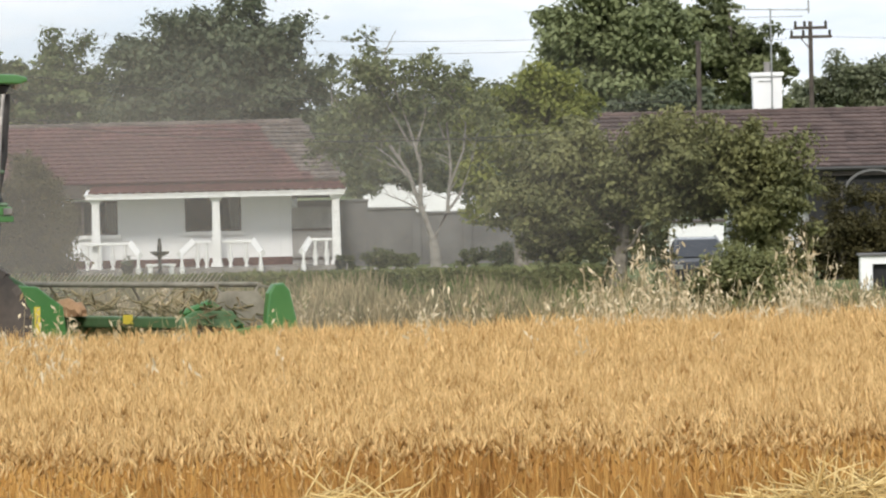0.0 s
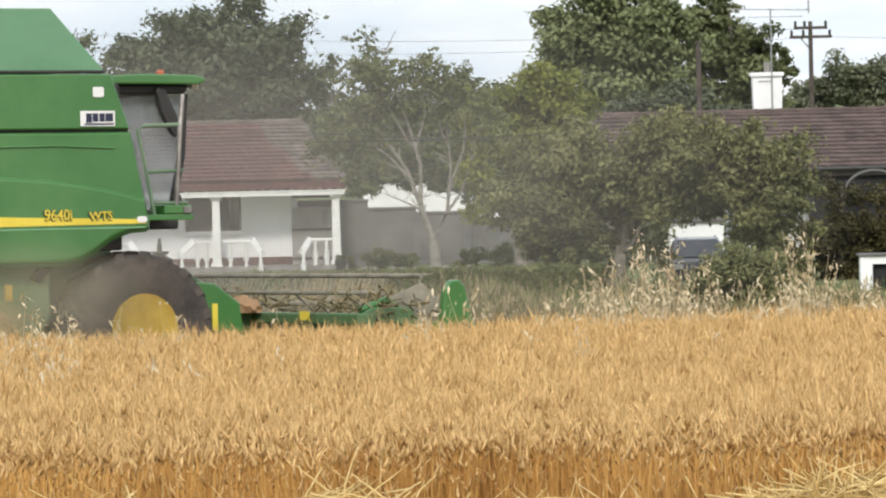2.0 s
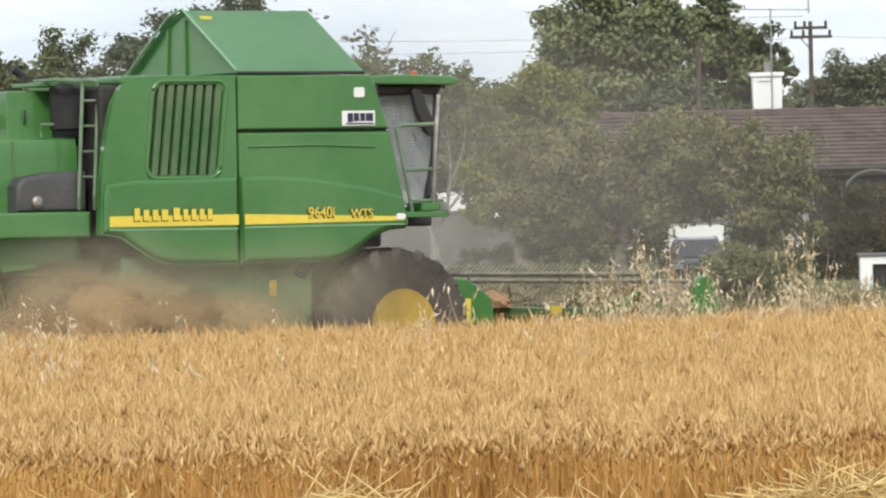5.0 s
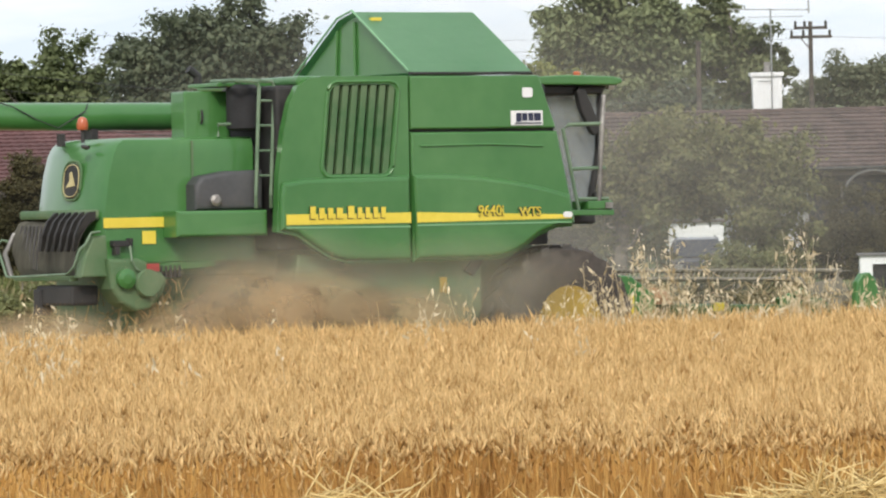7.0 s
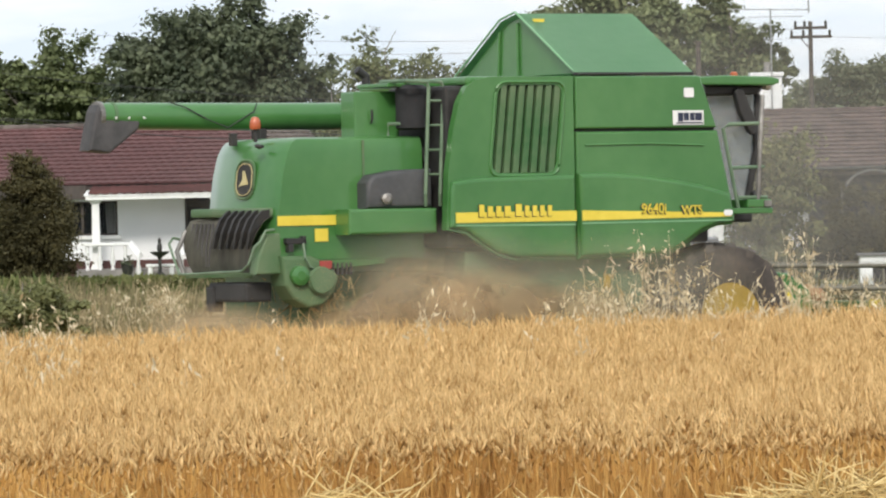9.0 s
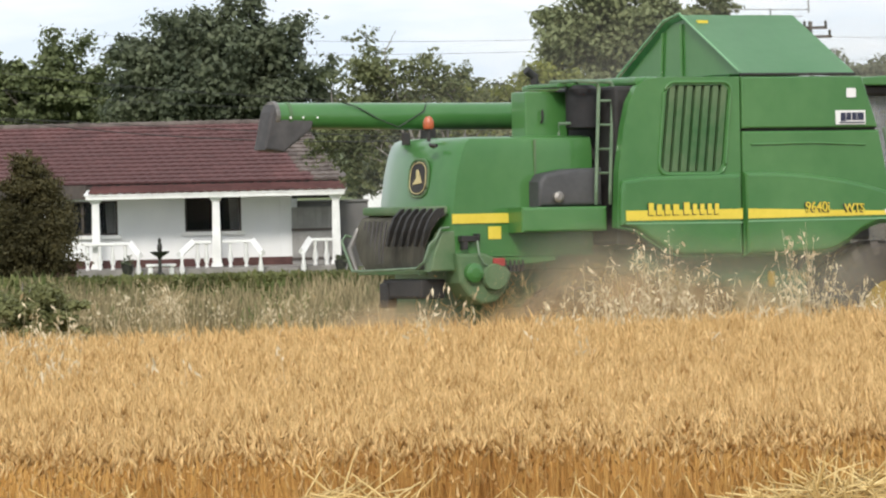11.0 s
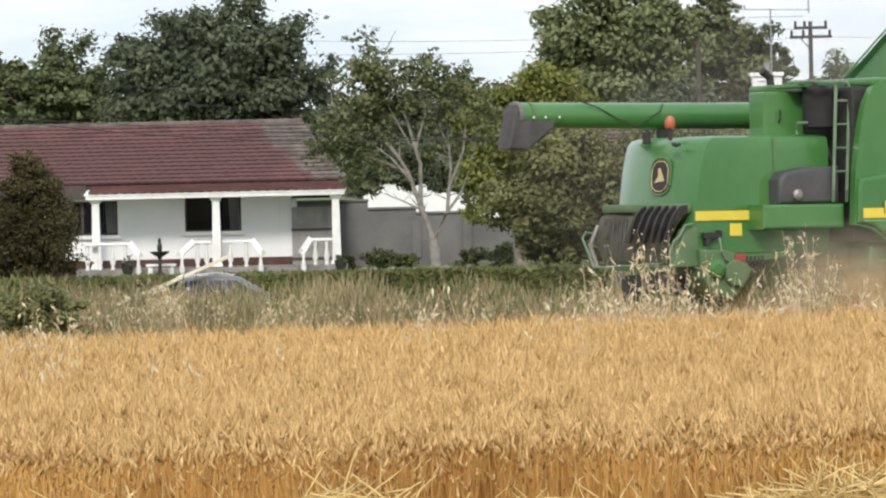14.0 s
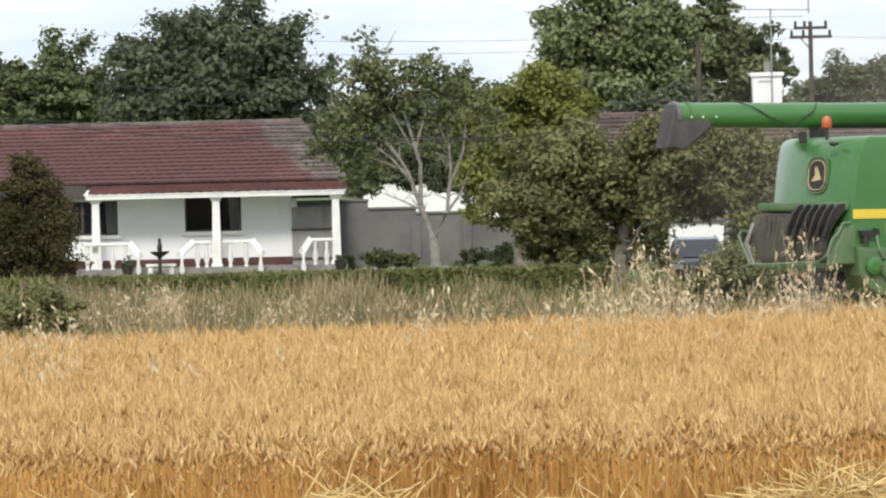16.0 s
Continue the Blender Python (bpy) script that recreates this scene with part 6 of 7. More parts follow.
    part("drive_bracket", boxes((-4.98, -4.76, -1.28, -1.20, 1.92, 1.98), (-4.96, -4.91, -1.29, -1.20, 1.84, 1.92), (-4.80, -4.76, -1.29, -1.20, 1.95, 2.0), bevel=0.008), M_BLACK, h, "dark drive bracket")
    part("drive_hose", tube(bmesh.new(), [(-4.79, -1.27, 1.93), (-4.79, -1.31, 1.78), (-4.74, -1.31, 1.69), (-4.66, -1.30, 1.655), (-4.55, -1.29, 1.66)], 0.012, 6), M_RAIL, h)
    part("gear_boss", lathe(bmesh.new(), [(0.10, 0), (0.10, -0.06), (0.05, -0.08)], (-4.86, -1.28, 1.60), "y", 14), M_GREEN, h)
    part("pulley", lathe(bmesh.new(), [(0.13, 0), (0.14, -0.02), (0.11, -0.035), (0.14, -0.05), (0.13, -0.07)], (-4.62, -1.28, 1.55), "y", 20), M_GREEN_DUSTY, h)
    part("red_reflector", boxes((-4.62, -4.48, -1.30, -1.286, 1.665, 1.745), bevel=0.005), M_RED, h, "red reflector")
    part("comb_plate", boxes(*[(-4.42 + k * 0.05, -4.395 + k * 0.05, -1.2, -1.14, 1.60, 1.72) for k in range(5)]), M_BLACK, h)
    # straw spreader: dark scooped tailboard, narrower below, with curved vanes under its lip
    bm = bmesh.new()
    lines = [(-5.06, 2.21, -1.17, 0.46), (-5.16, 2.17, -1.16, 0.50), (-5.24, 2.04, -1.12, 0.50), (-5.28, 1.88, -1.06, 0.42), (-5.29, 1.72, -1.01, 0.30), (-5.26, 1.64, -1.0, 0.26)]
    rows = []
    for x, z, ya, yb in lines:
        rows.append([bm.verts.new((x + 0.05 * math.sin(math.pi * k / 8), ya + (yb - ya) * k / 8, z)) for k in range(9)])
    for r0, r1 in zip(rows, rows[1:]):
        for k in range(8):
            bm.faces.new((r0[k], r0[k + 1], r1[k + 1], r1[k]))
    bmesh.ops.solidify(bm, geom=bm.faces[:], thickness=0.03)
    part("tailboard", bm, material("dusty_board", (0.088, 0.085, 0.068), (0.24, 0.228, 0.18), 0.85, scale=2.2, fine=14, bump=0.1, stretch=(3, 3, 0.5)), h, "dark dusty scooped straw spreader tailboard", True)
    for k in range(6):
        y = -1.15 + k * 0.15
        bm = slab(bmesh.new(), [(-5.10, 2.275), (-5.18, 2.265), (-5.26, 2.18), (-5.305, 2.04), (-5.30, 1.88), (-5.27, 1.88), (-5.25, 2.0), (-5.19, 2.13), (-5.10, 2.19)], y, y + 0.045)
        for v in bm.verts:
            v.co.y += 0.55 * max(0.0, 2.26 - v.co.z) ** 1.6
        part("spreader_vane", bm, M_BLACK, h, "curved black spreader vane")
    for k in range(6):
        y = -0.10 + k * 0.09
        part("board_rib", tube(bmesh.new(), [(-5.19, y + 0.02, 2.14), (-5.245, y, 1.9), (-5.25, y * 0.6 - 0.02, 1.7)], 0.010, 5), M_FLAP, h)
    part("tail_rail", tube(bmesh.new(), [(-5.10, -1.24, 2.07), (-5.20, -1.24, 2.06), (-5.25, -1.22, 1.95), (-5.31, -1.20, 1.90), (-5.36, -1.16, 1.72), (-5.38, -1.05, 1.655), (-5.42, 0.05, 1.625), (-5.43, 0.24, 1.63), (-5.43, 0.36, 1.80), (-5.43, 0.46, 1.94), (-5.36, 0.50, 2.00), (-5.28, 0.48, 1.98)], 0.014, 8), M_RAIL, h, "bent tube guard round the tailboard", True)
    part("tail_bar", tube(bmesh.new(), [(-5.22, 0.48, 2.06), (-5.36, 0.42, 1.86), (-5.36, 0.28, 1.63)], 0.026, 8), M_STEEL, h, "worn steel side bar", True)
    part("rear_crossbar", boxes((-5.34, -5.24, -1.02, 0.28, 1.585, 1.635), bevel=0.01), M_GREEN_DUSTY, h)
    part("rear_bumper", boxes((-5.30, -5.0, -0.98, -0.16, 1.34, 1.54), bevel=0.03), M_BLACK, h, "black rear crossbeam")
    part("bumper_leg", boxes((-5.32, -5.20, -0.30, -0.13, 1.24, 1.50), bevel=0.02), M_BLACK, h)
    part("tail_shield", slab(bmesh.new(), [(-5.16, 2.02), (-5.0, 2.04), (-5.0, 1.62), (-5.30, 1.62), (-5.26, 1.80)], -1.2, -1.04, 0.02), M_GREEN_DUSTY, h)
    part("hood_shoulder", boxes((-5.15, -5.0, -1.14, 0.52, 2.20, 2.29), bevel=0.03), M_GREEN_DUSTY, h, "dusty green ledge over the spreader")

    # --- unloading auger folded back
    bm = bmesh.new()
    tube(bm, [(-3.1, 0.62, 3.24), (-4.6, 0.64, 3.25), (-6.12, 0.65, 3.265)], [0.145, 0.142, 0.138], 24)
    part("auger_tube", bm, M_GREEN, h, "long green unloading auger tube", True)
    part("auger_collar", tube(bmesh.new(), [(-5.95, 0.65, 3.263), (-5.99, 0.65, 3.264)], 0.146, 24), M_GREEN_DUSTY, h)
    part("auger_collar", tube(bmesh.new(), [(-6.10, 0.65, 3.265), (-6.15, 0.65, 3.266)], 0.15, 20), M_STEEL, h)
    bm = slab(bmesh.new(), [(-6.16, 3.38), (-6.20, 3.30), (-6.29, 2.91), (-6.05, 2.88), (-5.72, 3.12), (-5.68, 3.25), (-5.74, 3.28), (-6.10, 3.29)], 0.52, 0.78, 0.03)
    part("spout", bm, M_FLAP, h, "dark rubber discharge spout")
    for bx in (-6.0, -5.85, -5.68):
        part("spout_bolt", lathe(bmesh.new(), [(0.012, 0), (0.012, -0.012), (0.004, -0.016)], (bx, 0.48, 3.24), "y", 8), M_STICKER, h)
    part("auger_cable", tube(bmesh.new(), [(-5.35, 0.55, 3.40), (-5.2, 0.50, 3.35), (-4.95, 0.48, 3.22), (-4.7, 0.50, 3.13), (-4.4, 0.48, 3.3), (-4.35, 0.52, 3.38)], 0.007, 6), M_CABLE, h)
    part("auger_rest", boxes((-4.3, -4.22, 0.55, 0.75, 2.97, 3.12), bevel=0.01), M_BLACK, h)

    # --- feeder house and header
    part("feeder_house", slab(bmesh.new(), [(0.2, 1.25), (0.35, 1.75), (1.0, 1.60), (1.85, 1.15), (1.85, 0.35), (1.2, 0.45)], -0.75, 0.75, 0.03), M_GREEN_DUSTY, h, "green feeder house")
    part("feeder_shield", slab(bmesh.new(), [(0.85, 1.0), (0.80, 1.52), (1.02, 1.50), (1.30, 1.30), (1.34, 1.0)], -1.28, -1.18, 0.02), M_GREEN, h)
    part("warning_label", boxes((0.98, 1.04, -1.292, -1.283, 1.03, 1.30)), M_YELLOW, h)
    part("chaff_pile", chaff_pile(), M_CHAFF, h, "heap of tan chaff on the header", True)
    part("header_back", boxes((1.80, 1.88, -3.0, 3.0, 0.35, 1.10), bevel=0.02), M_GREEN_DUSTY, h, "long green header back sheet")
    part("header_beam", boxes((1.70, 1.90, -3.0, 3.0, 1.08, 1.19), bevel=0.02), M_GREEN_DUSTY, h, "dust-covered header top beam")
    part("header_floor", slab(bmesh.new(), [(1.89, 0.32), (2.95, 0.24), (2.95, 0.28), (1.89, 0.38)], -2.98, 2.98), M_STEEL, h)
    part("header_auger", lathe(bmesh.new(), [(0.05, -2.9), (0.18, -2.85), (0.18, 2.85), (0.05, 2.9)], (2.2, 0, 0.62), "y", 20), M_GREEN_DUSTY, h, smooth=True)
    bm = bmesh.new()
    last = None
    for k in range(220):
        f = k / 219
        y = -2.8 + 5.6 * f
        a = (f if f < 0.5 else 1 - f) * 2 * math.pi * 10
        pair = [bm.verts.new((2.2 + r * math.cos(a), y, 0.62 + r * math.sin(a))) for r in (0.17, 0.3)]
        if last:
            bm.faces.new((last[0], last[1], pair[1], pair[0]))
        last = pair
    bmesh.ops.solidify(bm, geom=bm.faces[:], thickness=0.008)
    part("auger_flight", bm, M_STEEL, h)
    for k in range(60):
        y = -2.95 + k * 0.1
        bm = bmesh.new()
        tube(bm, [(2.93, y, 0.27), (3.1, y, 0.25)], [0.018, 0.004], 4)
        part("knife_finger", bm, M_STEEL, h)
    for s in (-1, 1):
        part("end_plate", slab(bmesh.new(), [(2.62, 1.10), (2.66, 1.40), (2.72, 1.49), (2.82, 1.50), (2.89, 1.43), (2.97, 1.10), (3.2, 0.6), (3.5, 0.2), (1.75, 0.2), (1.75, 1.0)], s * 3.0 - 0.05, s * 3.0 + 0.05, 0.02), M_GREEN, h, "green header end plate")
        part("divider_point", tube(bmesh.new(), [(3.1, s * 3.02, 0.5), (3.9, s * 3.02, 0.18)], [0.14, 0.02], 8), M_GREEN, h)
        part("reel_arm", tube(bmesh.new(), [(1.80, s * 2.86, 1.22), (2.1, s * 2.86, 1.32), (2.45, s * 2.86, 1.08)], 0.04, 8), M_GREEN, h)
        part("reel_ram", tube(bmesh.new(), [(1.85, s * 2.80, 0.8), (2.15, s * 2.82, 1.28)], 0.03, 8), M_STEEL, h)
        part("belt_guard", slab(bmesh.new(), [(1.75, 0.95), (1.72, 1.16), (1.9, 1.25), (2.3, 1.24), (2.42, 1.12), (2.3, 1.05), (1.9, 1.12)], s * 2.96, s * 2.9, 0.015), M_GREEN_DUSTY, h)
    part("warning_label", boxes((1.692, 1.698, -2.0, -1.8, 1.12, 1.21)), M_YELLOW, h)
    bm = bmesh.new()
    rnd = random.Random(12)
    for k in range(150):
        y = -2.85 + 1.5 * rnd.random() ** 2 if k < 90 else rnd.uniform(-2.8, 2.8)
        p = Vector((rnd.uniform(1.8, 2.6), y, rnd.uniform(1.05, 1.3)))
        tube(bm, [p, p + Vector((rnd.uniform(-0.2, 0.2), rnd.uniform(-0.25, 0.25), rnd.uniform(-0.05, 0.22))), p + Vector((rnd.uniform(-0.35, 0.35), rnd.uniform(-0.45, 0.45), rnd.uniform(-0.15, 0.2)))], [0.012, 0.009, 0.003], 4)
    tagged(part("weed_tangle", bm, M_DRY, h, "cut weeds and stems tangled on the header"), kind="stuff")
    reel = thing("reel", "", "")
    reel.parent = h
    reel.location = (2.45, 0, 1.08)
    tagged(reel, "dark pick-up reel with spring tines")
    part("reel_shaft", tube(bmesh.new(), [(0, -2.8, 0), (0, 2.8, 0)], 0.06, 12), M_REEL, reel, smooth=True)
    for k in range(6):
        a = k * math.pi / 3
        cx, cz = 0.47 * math.cos(a), 0.47 * math.sin(a)
        part("reel_bar", tube(bmesh.new(), [(cx, -2.8, cz), (cx, 2.8, cz)], 0.024, 8), M_REEL, reel, "worn dusty reel bar")
        bm = bmesh.new()
        for j in range(56):
            y = -2.75 + j * 0.1
            t = Vector((math.cos(a), 0, math.sin(a))) * 0.05 + Vector((math.sin(a), 0, -math.cos(a))) * 0.15
            tube(bm, [(cx, y, cz), (cx + t.x, y, cz + t.z)], [0.006, 0.004], 4, False)
        tagged(part("reel_comb", bm, M_REEL, reel, "thin dusty spring tines"), kind="stuff")
        for y in (-2.78, -0.95, 0.95, 2.78):
            part("spoke", tube(bmesh.new(), [(0, y, 0), (cx, y, cz)], [0.02, 0.012], 6), M_REEL, reel)
    for y in (-2.82, 2.82):
        part("reel_disc", lathe(bmesh.new(), [(0.1, -0.02), (0.40, -0.012), (0.40, 0.012), (0.1, 0.02)], (0, y, 0), "y", 6), M_REEL, reel, "dark reel end plate")
    return h, moving, reel


def chaff_pile():
    bm = bmesh.new()
    bmesh.ops.create_icosphere(bm, subdivisions=3, radius=1)
    for v in bm.verts:
        k = 1 + 0.25 * noise.noise(v.co * 2.3)
        v.co = Vector((1.62 + v.co.x * 0.13 * k, -0.72 + v.co.y * 0.30 * k, 1.22 + max(-0.03, v.co.z * 0.14 * k)))
    return bm


combine, turning, reel = harvester()


# ---------- dust and chaff thrown up round the harvester ----------
def specks(name, label, blobs, mat, seed, size, category="dust"):
    """Fine flying chaff: tiny flakes in soft clouds (centre, spread, count)."""
    r = np.random.default_rng(seed)
    P = np.concatenate([np.array(c) + np.clip(r.normal(size=(n, 3)), -2.3, 2.3) * np.array(s) for c, s, n in blobs])
    n = len(P)
    off = r.normal(0, 1, (n, 3, 3)) * (size * r.uniform(0.4, 1.0, n))[:, None, None]
    V, T = repeated(None, [(0, 1, 2)], P[:, None, :] + off)
    return tagged(tri_mesh(name, V, T, mat), label, category, kind="stuff")


chaff_cloud = specks("flying_chaff", "brown flying chaff under the harvester", [
    ((-3.85, -2.0, 1.20), (0.42, 0.30, 0.20), 26000), ((-3.3, -2.0, 1.22), (0.5, 0.30, 0.19), 12000), ((-4.3, -1.7, 1.1), (0.4, 0.35, 0.16), 9000), ((-3.1, -1.9, 1.45), (0.9, 0.25, 0.2), 5000),
    ((-5.6, -0.9, 1.1), (0.5, 0.6, 0.12), 4000), ((-1.2, -2.0, 1.3), (0.5, 0.2, 0.2), 1500)], M_DUST, 21, 0.0042)


def dust_material(name, colour, most):
    """Dust hanging in the air: thin and patchy, fading to nothing at a puff's rim."""
    m = bpy.data.materials.new(name)
    m.use_nodes = True
    t = m.node_tree
    t.nodes.clear()

    def math_node(op, a, b=None):
        n = t.nodes.new("ShaderNodeMath")
        n.operation = op
        for i, v in enumerate((a, b)):
            if v is None:
                continue
            if isinstance(v, (int, float)):
                n.inputs[i].default_value = v
            else:
                t.links.new(v, n.inputs[i])
        n.use_clamp = op in ("SUBTRACT", "MULTIPLY")
        return n.outputs[0]
    co = t.nodes.new("ShaderNodeTexCoord")
    sep = t.nodes.new("ShaderNodeSeparateXYZ")
    t.links.new(co.outputs["Object"], sep.inputs[0])
    r2 = math_node("ADD", math_node("POWER", math_node("ABSOLUTE", sep.outputs[0]), 2), math_node("POWER", math_node("ABSOLUTE", sep.outputs[2]), 2))
    fade = math_node("POWER", math_node("SUBTRACT", 1.0, r2), 1.4)
    n1 = t.nodes.new("ShaderNodeTexNoise")
    n1.inputs["Scale"].default_value, n1.inputs["Detail"].default_value = 2.2, 5
    t.links.new(co.outputs["Object"], n1.inputs["Vector"])
    patch = math_node("SUBTRACT", math_node("MULTIPLY", n1.outputs["Fac"], 2.0), 0.35)
    alpha = math_node("MULTIPLY", math_node("MULTIPLY", fade, patch), most)
    df = t.nodes.new("ShaderNodeBsdfDiffuse")
    df.inputs["Color"].default_value = (*colour, 1)
    tl = t.nodes.new("ShaderNodeBsdfTranslucent")
    tl.inputs["Color"].default_value = (*colour, 1)
    both = t.nodes.new("ShaderNodeMixShader")
    t.links.new(df.outputs[0], both.inputs[1]), t.links.new(tl.outputs[0], both.inputs[2])
    tr = t.nodes.new("ShaderNodeBsdfTransparent")
    mx = t.nodes.new("ShaderNodeMixShader")
    t.links.new(alpha, mx.inputs[0])
    t.links.new(tr.outputs[0], mx.inputs[1]), t.links.new(both.outputs[0], mx.inputs[2])
    out = t.nodes.new("ShaderNodeOutputMaterial")
    t.links.new(mx.outputs[0], out.inputs["Surface"])
    return m


def puffs(name, label, mat, places):
    """Rounded lens-shaped puffs (centre, half sizes) under one thing."""
    cloud = tagged(thing(name, label, "dust"), kind="stuff")
    bm = bmesh.new()
    bmesh.ops.create_icosphere(bm, subdivisions=4, radius=1)
    bm.normal_update()
    me = bpy.data.meshes.new("puff")
    bm.to_mesh(me)
    bm.free()
    me.materials.append(mat)
    me.shade_smooth()
    for c, s in places:
        ob = new("puff", me)
        ob.parent = cloud
        ob.matrix_basis = pose(*c) @ Matrix.Diagonal((*s, 1))
    return cloud


low_dust = puffs("dust_cloud", "brown dust cloud rolling out from under the harvester", dust_material("brown_dust", (0.66, 0.50, 0.31), 1.0), [
    ((-3.9, -2.1, 1.30), (0.8, 0.35, 0.52)), ((-3.3, -2.35, 1.22), (0.9, 0.3, 0.50)), ((-4.5, -1.9, 1.05), (0.7, 0.4, 0.36)), ((-5.7, -1.2, 1.02), (0.9, 0.4, 0.34)), ((-3.8, -2.5, 1.18), (0.6, 0.2, 0.42)), ((-2.3, -2.4, 1.15), (0.9, 0.2, 0.38))])
veil_dust = puffs("dust_veil", "thin tan dust veil hanging along the harvester's flank", dust_material("tan_dust", (0.60, 0.55, 0.43), 0.42), [
    ((-1.6, -2.3, 1.35), (1.7, 0.3, 0.70)), ((-3.6, -2.2, 1.55), (1.6, 0.3, 0.6))])
haze_cloud = puffs("dust_haze", "thin pale dust haze drifting beside the harvester", dust_material("pale_dust", (0.50, 0.48, 0.44), 0.18), [
    ((5.0, 9.0, 2.3), (6.6, 0.8, 3.2)), ((9.5, 11.0, 2.4), (8.0, 0.8, 2.9)), ((2.2, 3.8, 1.5), (3.0, 0.4, 0.8))])


def falling_straw():
    n = 1300
    r = np.random.default_rng(31)
    x, y = r.normal(-4.35, 0.16, n), r.normal(-0.55, 0.4, n)
    z = r.uniform(0.3, 1.6, n)
    x = x - (1.6 - z) * 0.25
    P = np.stack([x, y, z], 1)
    d = np.stack([r.normal(0, 0.07, n), r.normal(0, 0.07, n), r.normal(-0.12, 0.07, n)], 1)
    w = np.stack([r.normal(0, 0.006, n), r.normal(0, 0.006, n), r.normal(0, 0.002, n)], 1)
    V, T = repeated(None, [(0, 1, 2), (1, 3, 2)], np.stack([P, P + w, P + d, P + d + w], 1))
    return tagged(tri_mesh("falling_straw", V, T, M_STRAW), "stream of pale straw falling behind the harvester", "straw", kind="stuff")


straw_stream = falling_straw()


# ---------- passing car with a long plank ----------
M_CARPAINT = material("grey_car_paint", (0.10, 0.105, 0.12), (0.16, 0.165, 0.18), 0.5, 0.0, scale=2, bump=0, coat=0.15)
M_CARGLASS = glass("dusty_car_glass", (0.045, 0.048, 0.055), 0.45, 0.85, 0.2)


def car(name, label, paint, m):
    c = thing(name, label, "car", m)
    side = [(-1.6, 0.35), (-1.65, 0.75), (-1.55, 0.92), (0.85, 0.95), (1.8, 0.82), (2.05, 0.62), (2.05, 0.32), (1.7, 0.25), (-1.4, 0.25)]
    part("body", slab(bmesh.new(), side, -0.82, 0.82, 0.06), paint, c, smooth=False)
    bm = bmesh.new()
    base = [(-1.45, 0.93, 0.78), (1.10, 0.94, 0.78)]
    roof = [(-1.05, 1.42, 0.60), (-0.3, 1.47, 0.62), (0.30, 1.42, 0.60)]
    L = [bm.verts.new((x, -y, z)) for x, z, y in (base[0], roof[0], roof[1], roof[2], base[1])]
    R = [bm.verts.new((x, y, z)) for x, z, y in (base[0], roof[0], roof[1], roof[2], base[1])]
    bm.faces.new(L), bm.faces.new(R[::-1])
    for k in range(4):
        bm.faces.new((L[k], R[k], R[k + 1], L[k + 1]))
    bmesh.ops.recalc_face_normals(bm, faces=bm.faces[:])
    bmesh.ops.bevel(bm, geom=bm.edges[:], offset=0.05, segments=2, affect="EDGES", profile=0.6)
    part("cabin", bm, paint, c)
    for s in (-1, 1):
        for x0, x1, t0, t1 in ((-1.25, -0.98, -1.0, -0.92), (-0.90, -0.02, -0.84, -0.02), (0.06, 0.88, 0.04, 0.26)):
            bm = bmesh.new()
            a = [bm.verts.new((x, s * (0.797 - (0.165 * (z - 0.93) / 0.5)), z)) for x, z in ((x0, 0.97), (x1, 0.97), (t1, 1.36), (t0, 1.36))]
            b = [bm.verts.new((v.co.x, v.co.y - s * 0.02, v.co.z)) for v in a]
            bm.faces.new(a), bm.faces.new(b[::-1])
            for k in range(4):
                bm.faces.new((a[k], b[k], b[(k + 1) % 4], a[(k + 1) % 4]))
            bmesh.ops.recalc_face_normals(bm, faces=bm.faces[:])
            part("side_window", bm, M_CARGLASS, c)
        part("mirror", boxes((0.72, 0.86, min(s * 0.84, s * 0.98), max(s * 0.84, s * 0.98), 0.98, 1.1), bevel=0.03), paint, c)
        part("headlight", boxes((1.96, 2.06, min(s * 0.5, s * 0.76), max(s * 0.5, s * 0.76), 0.62, 0.74), bevel=0.02), M_STICKER, c)
        part("tail_light", boxes((-1.67, -1.58, min(s * 0.6, s * 0.8), max(s * 0.6, s * 0.8), 0.7, 0.9), bevel=0.02), M_RED, c)
        for x in (-1.0, 1.32):
            w = part("wheel", lathe(bmesh.new(), [(0.2, -0.09), (0.29, -0.1), (0.31, -0.06), (0.31, 0.06), (0.29, 0.1), (0.2, 0.09)], (x, s * 0.78, 0.31), "y", 24), M_RUBBER, c)
            part("hubcap", lathe(bmesh.new(), [(0.19, s * 0.06), (0.17, s * 0.095), (0.05, s * 0.1)], (x, s * 0.78, 0.31), "y", 16), M_ALU, w)
    part("roof_rail", tube(bmesh.new(), [(-0.95, -0.55, 1.46), (-0.3, -0.56, 1.51), (0.2, -0.55, 1.46)], 0.015, 6), M_ALU, c)
    part("roof_rail", tube(bmesh.new(), [(-0.95, 0.55, 1.46), (-0.3, 0.56, 1.51), (0.2, 0.55, 1.46)], 0.015, 6), M_ALU, c)
    return c


passing_car = car("estate_car", "dull grey estate car driving along the road", M_CARPAINT, pose(0, 137.5, -2.28))
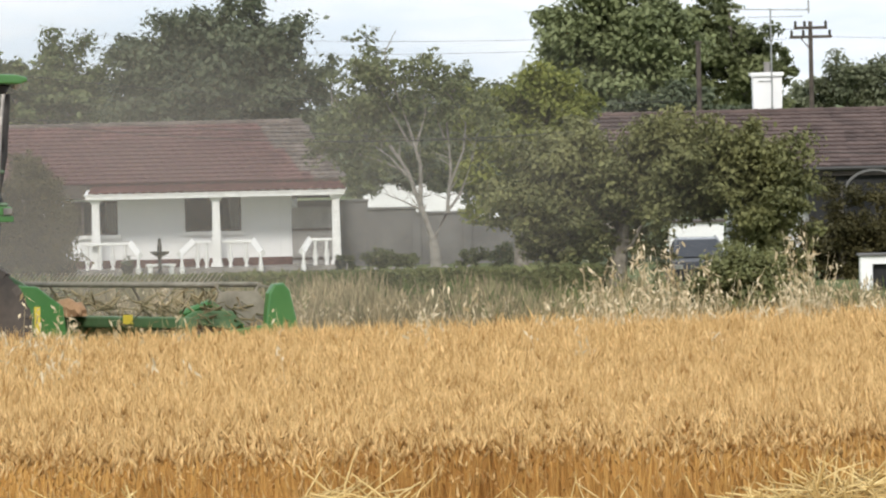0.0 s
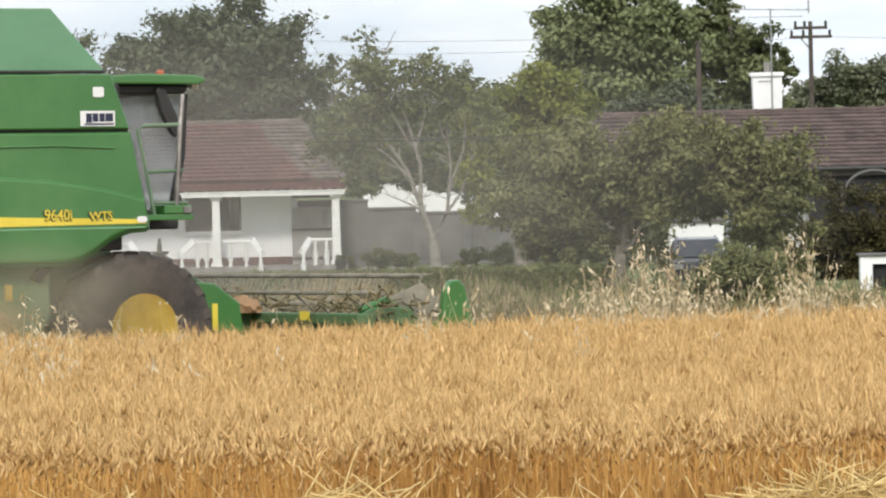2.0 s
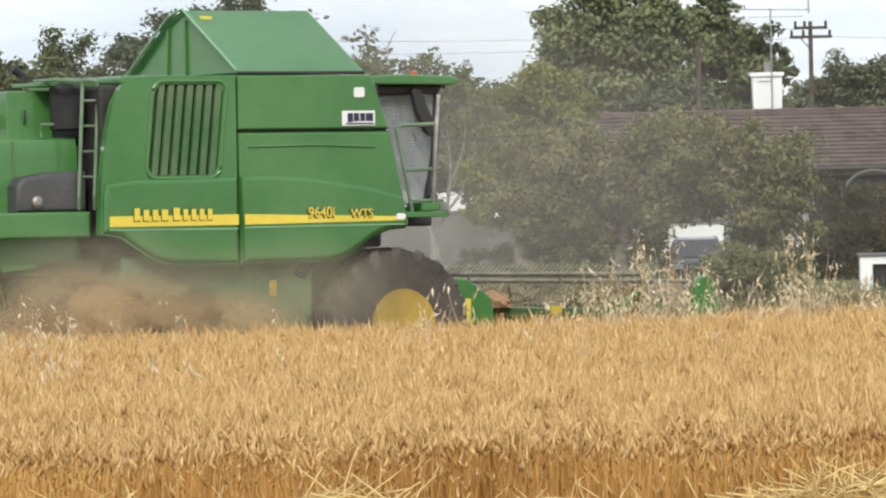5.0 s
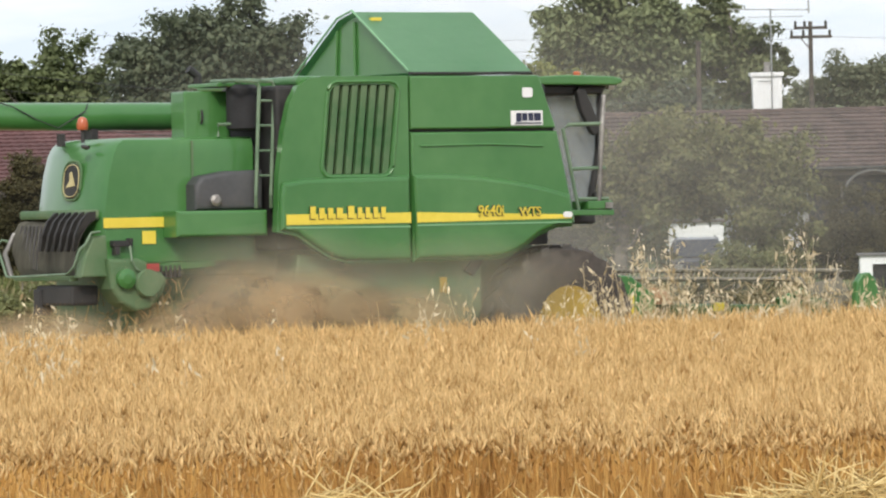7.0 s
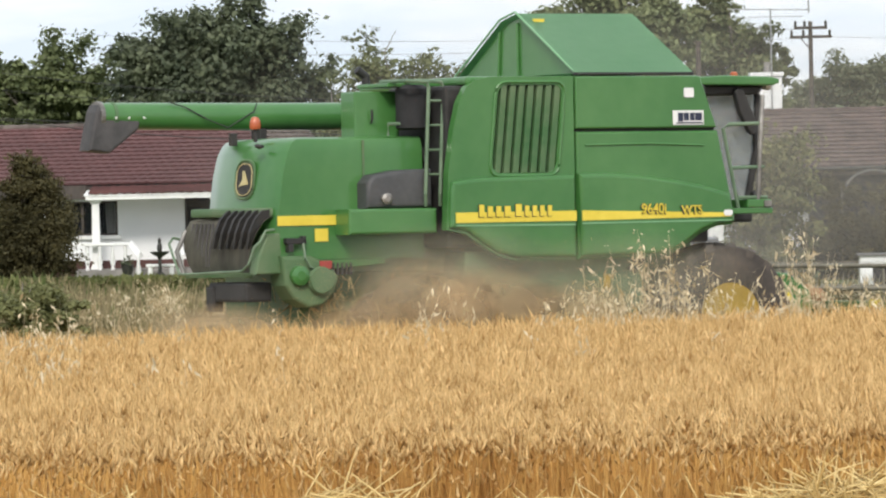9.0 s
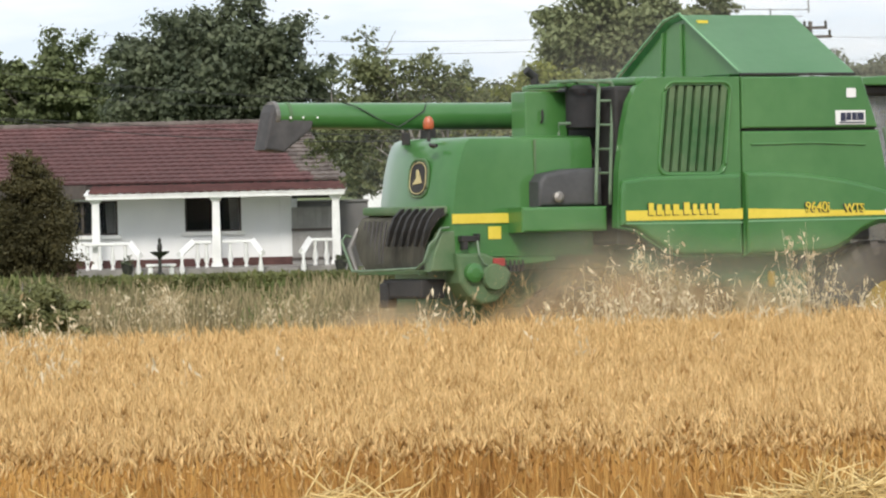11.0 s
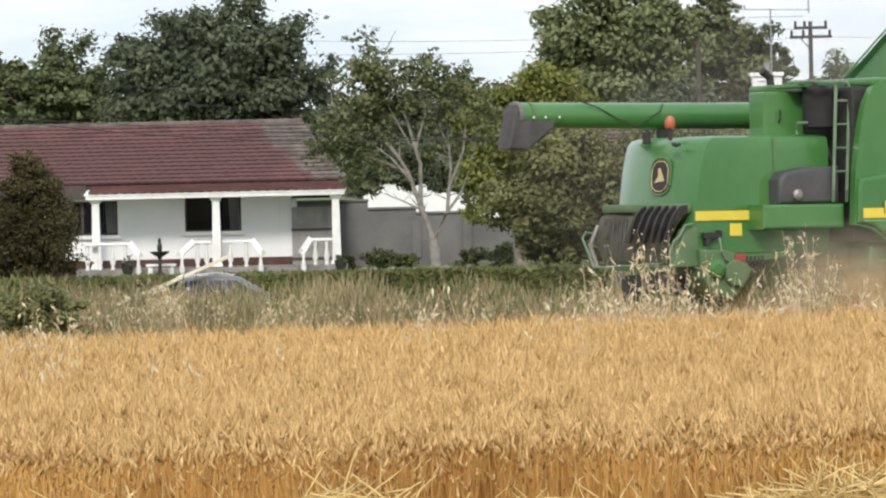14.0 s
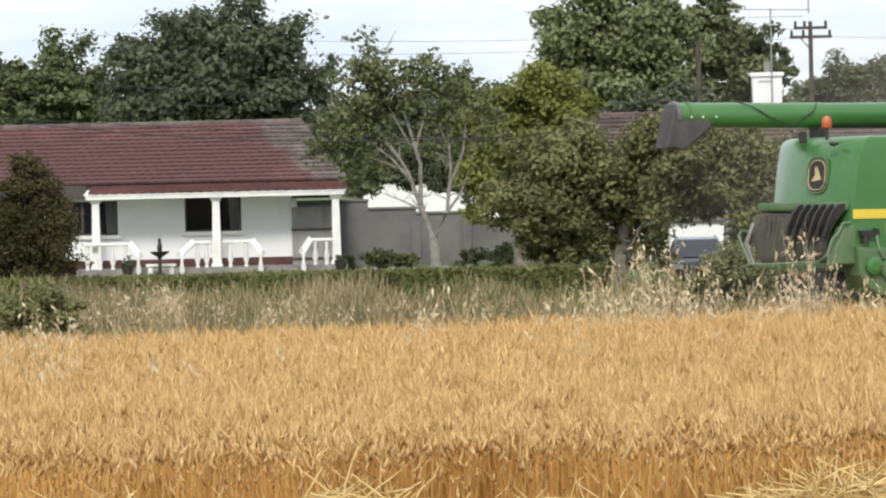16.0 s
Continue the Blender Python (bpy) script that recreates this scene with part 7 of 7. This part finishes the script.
# raised tailgate edge, pale
part("tailgate", tube(bmesh.new(), [(-1.07, -0.5, 1.46), (-1.40, -0.5, 1.30), (-1.80, -0.5, 1.06)], 0.045, 6), M_STICKER, passing_car, "pale raised tailgate edge")
part("tailgate", tube(bmesh.new(), [(-1.07, 0.5, 1.46), (-1.40, 0.5, 1.30), (-1.80, 0.5, 1.06)], 0.045, 6), M_STICKER, passing_car, "pale raised tailgate edge")
part("tailgate_panel", boxes((-1.15, -1.05, -0.5, 0.5, 1.43, 1.49), bevel=0.02), M_STICKER, passing_car)
part("roof_bar", tube(bmesh.new(), [(-0.75, -0.98, 1.47), (-0.75, 0.6, 1.47)], 0.02, 6), M_ALU, passing_car)
plank = thing("timber_plank", "long pale timber plank carried slanting out of the car", "plank")
part("board", boxes((-1.5, 1.38, -0.05, 0.05, -0.042, 0.042), bevel=0.01), material("pale_timber", (0.55, 0.50, 0.38), (0.76, 0.72, 0.58), 0.7, scale=2, fine=20, bump=0.1, stretch=(0.2, 2, 2)), plank)

parked = car("parked_car", "dark hatchback parked by the white outbuilding", material("dark_car_paint", (0.015, 0.018, 0.03), (0.03, 0.035, 0.05), 0.3, 0.3, scale=2, bump=0, coat=0.6), pose(7.35, 163.5, -2.28, 0, 0, -90))


# ---------- everything that moves ----------
def motions():
    axis = Vector(AIM) - Vector(EYE)
    upright = Matrix.Translation(EYE) @ Matrix.Rotation(radians(ROLL), 4, axis) @ Matrix.Translation(-Vector(EYE))
    track = ((0.0, -3.41), (1.0, -2.431), (2.0, -1.45), (3.0, -0.485), (4.0, 0.488), (6.5, 2.935), (7.5, 3.915), (8.5, 4.882), (9.0, 5.374), (11.5, 7.891), (12.5, 8.852), (13.5, 9.834), (14.5, 10.843), (15.5, 11.847), (16.0, 12.321))

    def at(s):
        return upright @ pose(-2.507 + HC * s, 57.69 + HS * s, -0.06, -1.56, -0.36, HEADING)
    for ob in (combine, chaff_cloud, low_dust, veil_dust, haze_cloud, straw_stream):
        walk(ob, [(t, at(s)) for t, s in track])
    for (kind, s), (wh, place, r) in turning.items():
        walk(wh, [(t * 0.5, pose(*place, 0, math.degrees(0.983 * t * 0.5 / r), 0)) for t in range(33)])
    walk(reel, [(t * 0.2, pose(2.45, 0, 1.08, 0, 34.0 * t, 0)) for t in range(81)])
    road_x = lambda t: -0.33 + 12.4 * (t - 14.4)
    times = (0.0, 8.0, 16.0)
    walk(passing_car, [(t, pose(road_x(t), 137.5, -2.28)) for t in times])
    walk(plank, [(t, pose(road_x(t) - 1.10, 136.55, -0.84, 0, -22.6, 0)) for t in times])


motions()
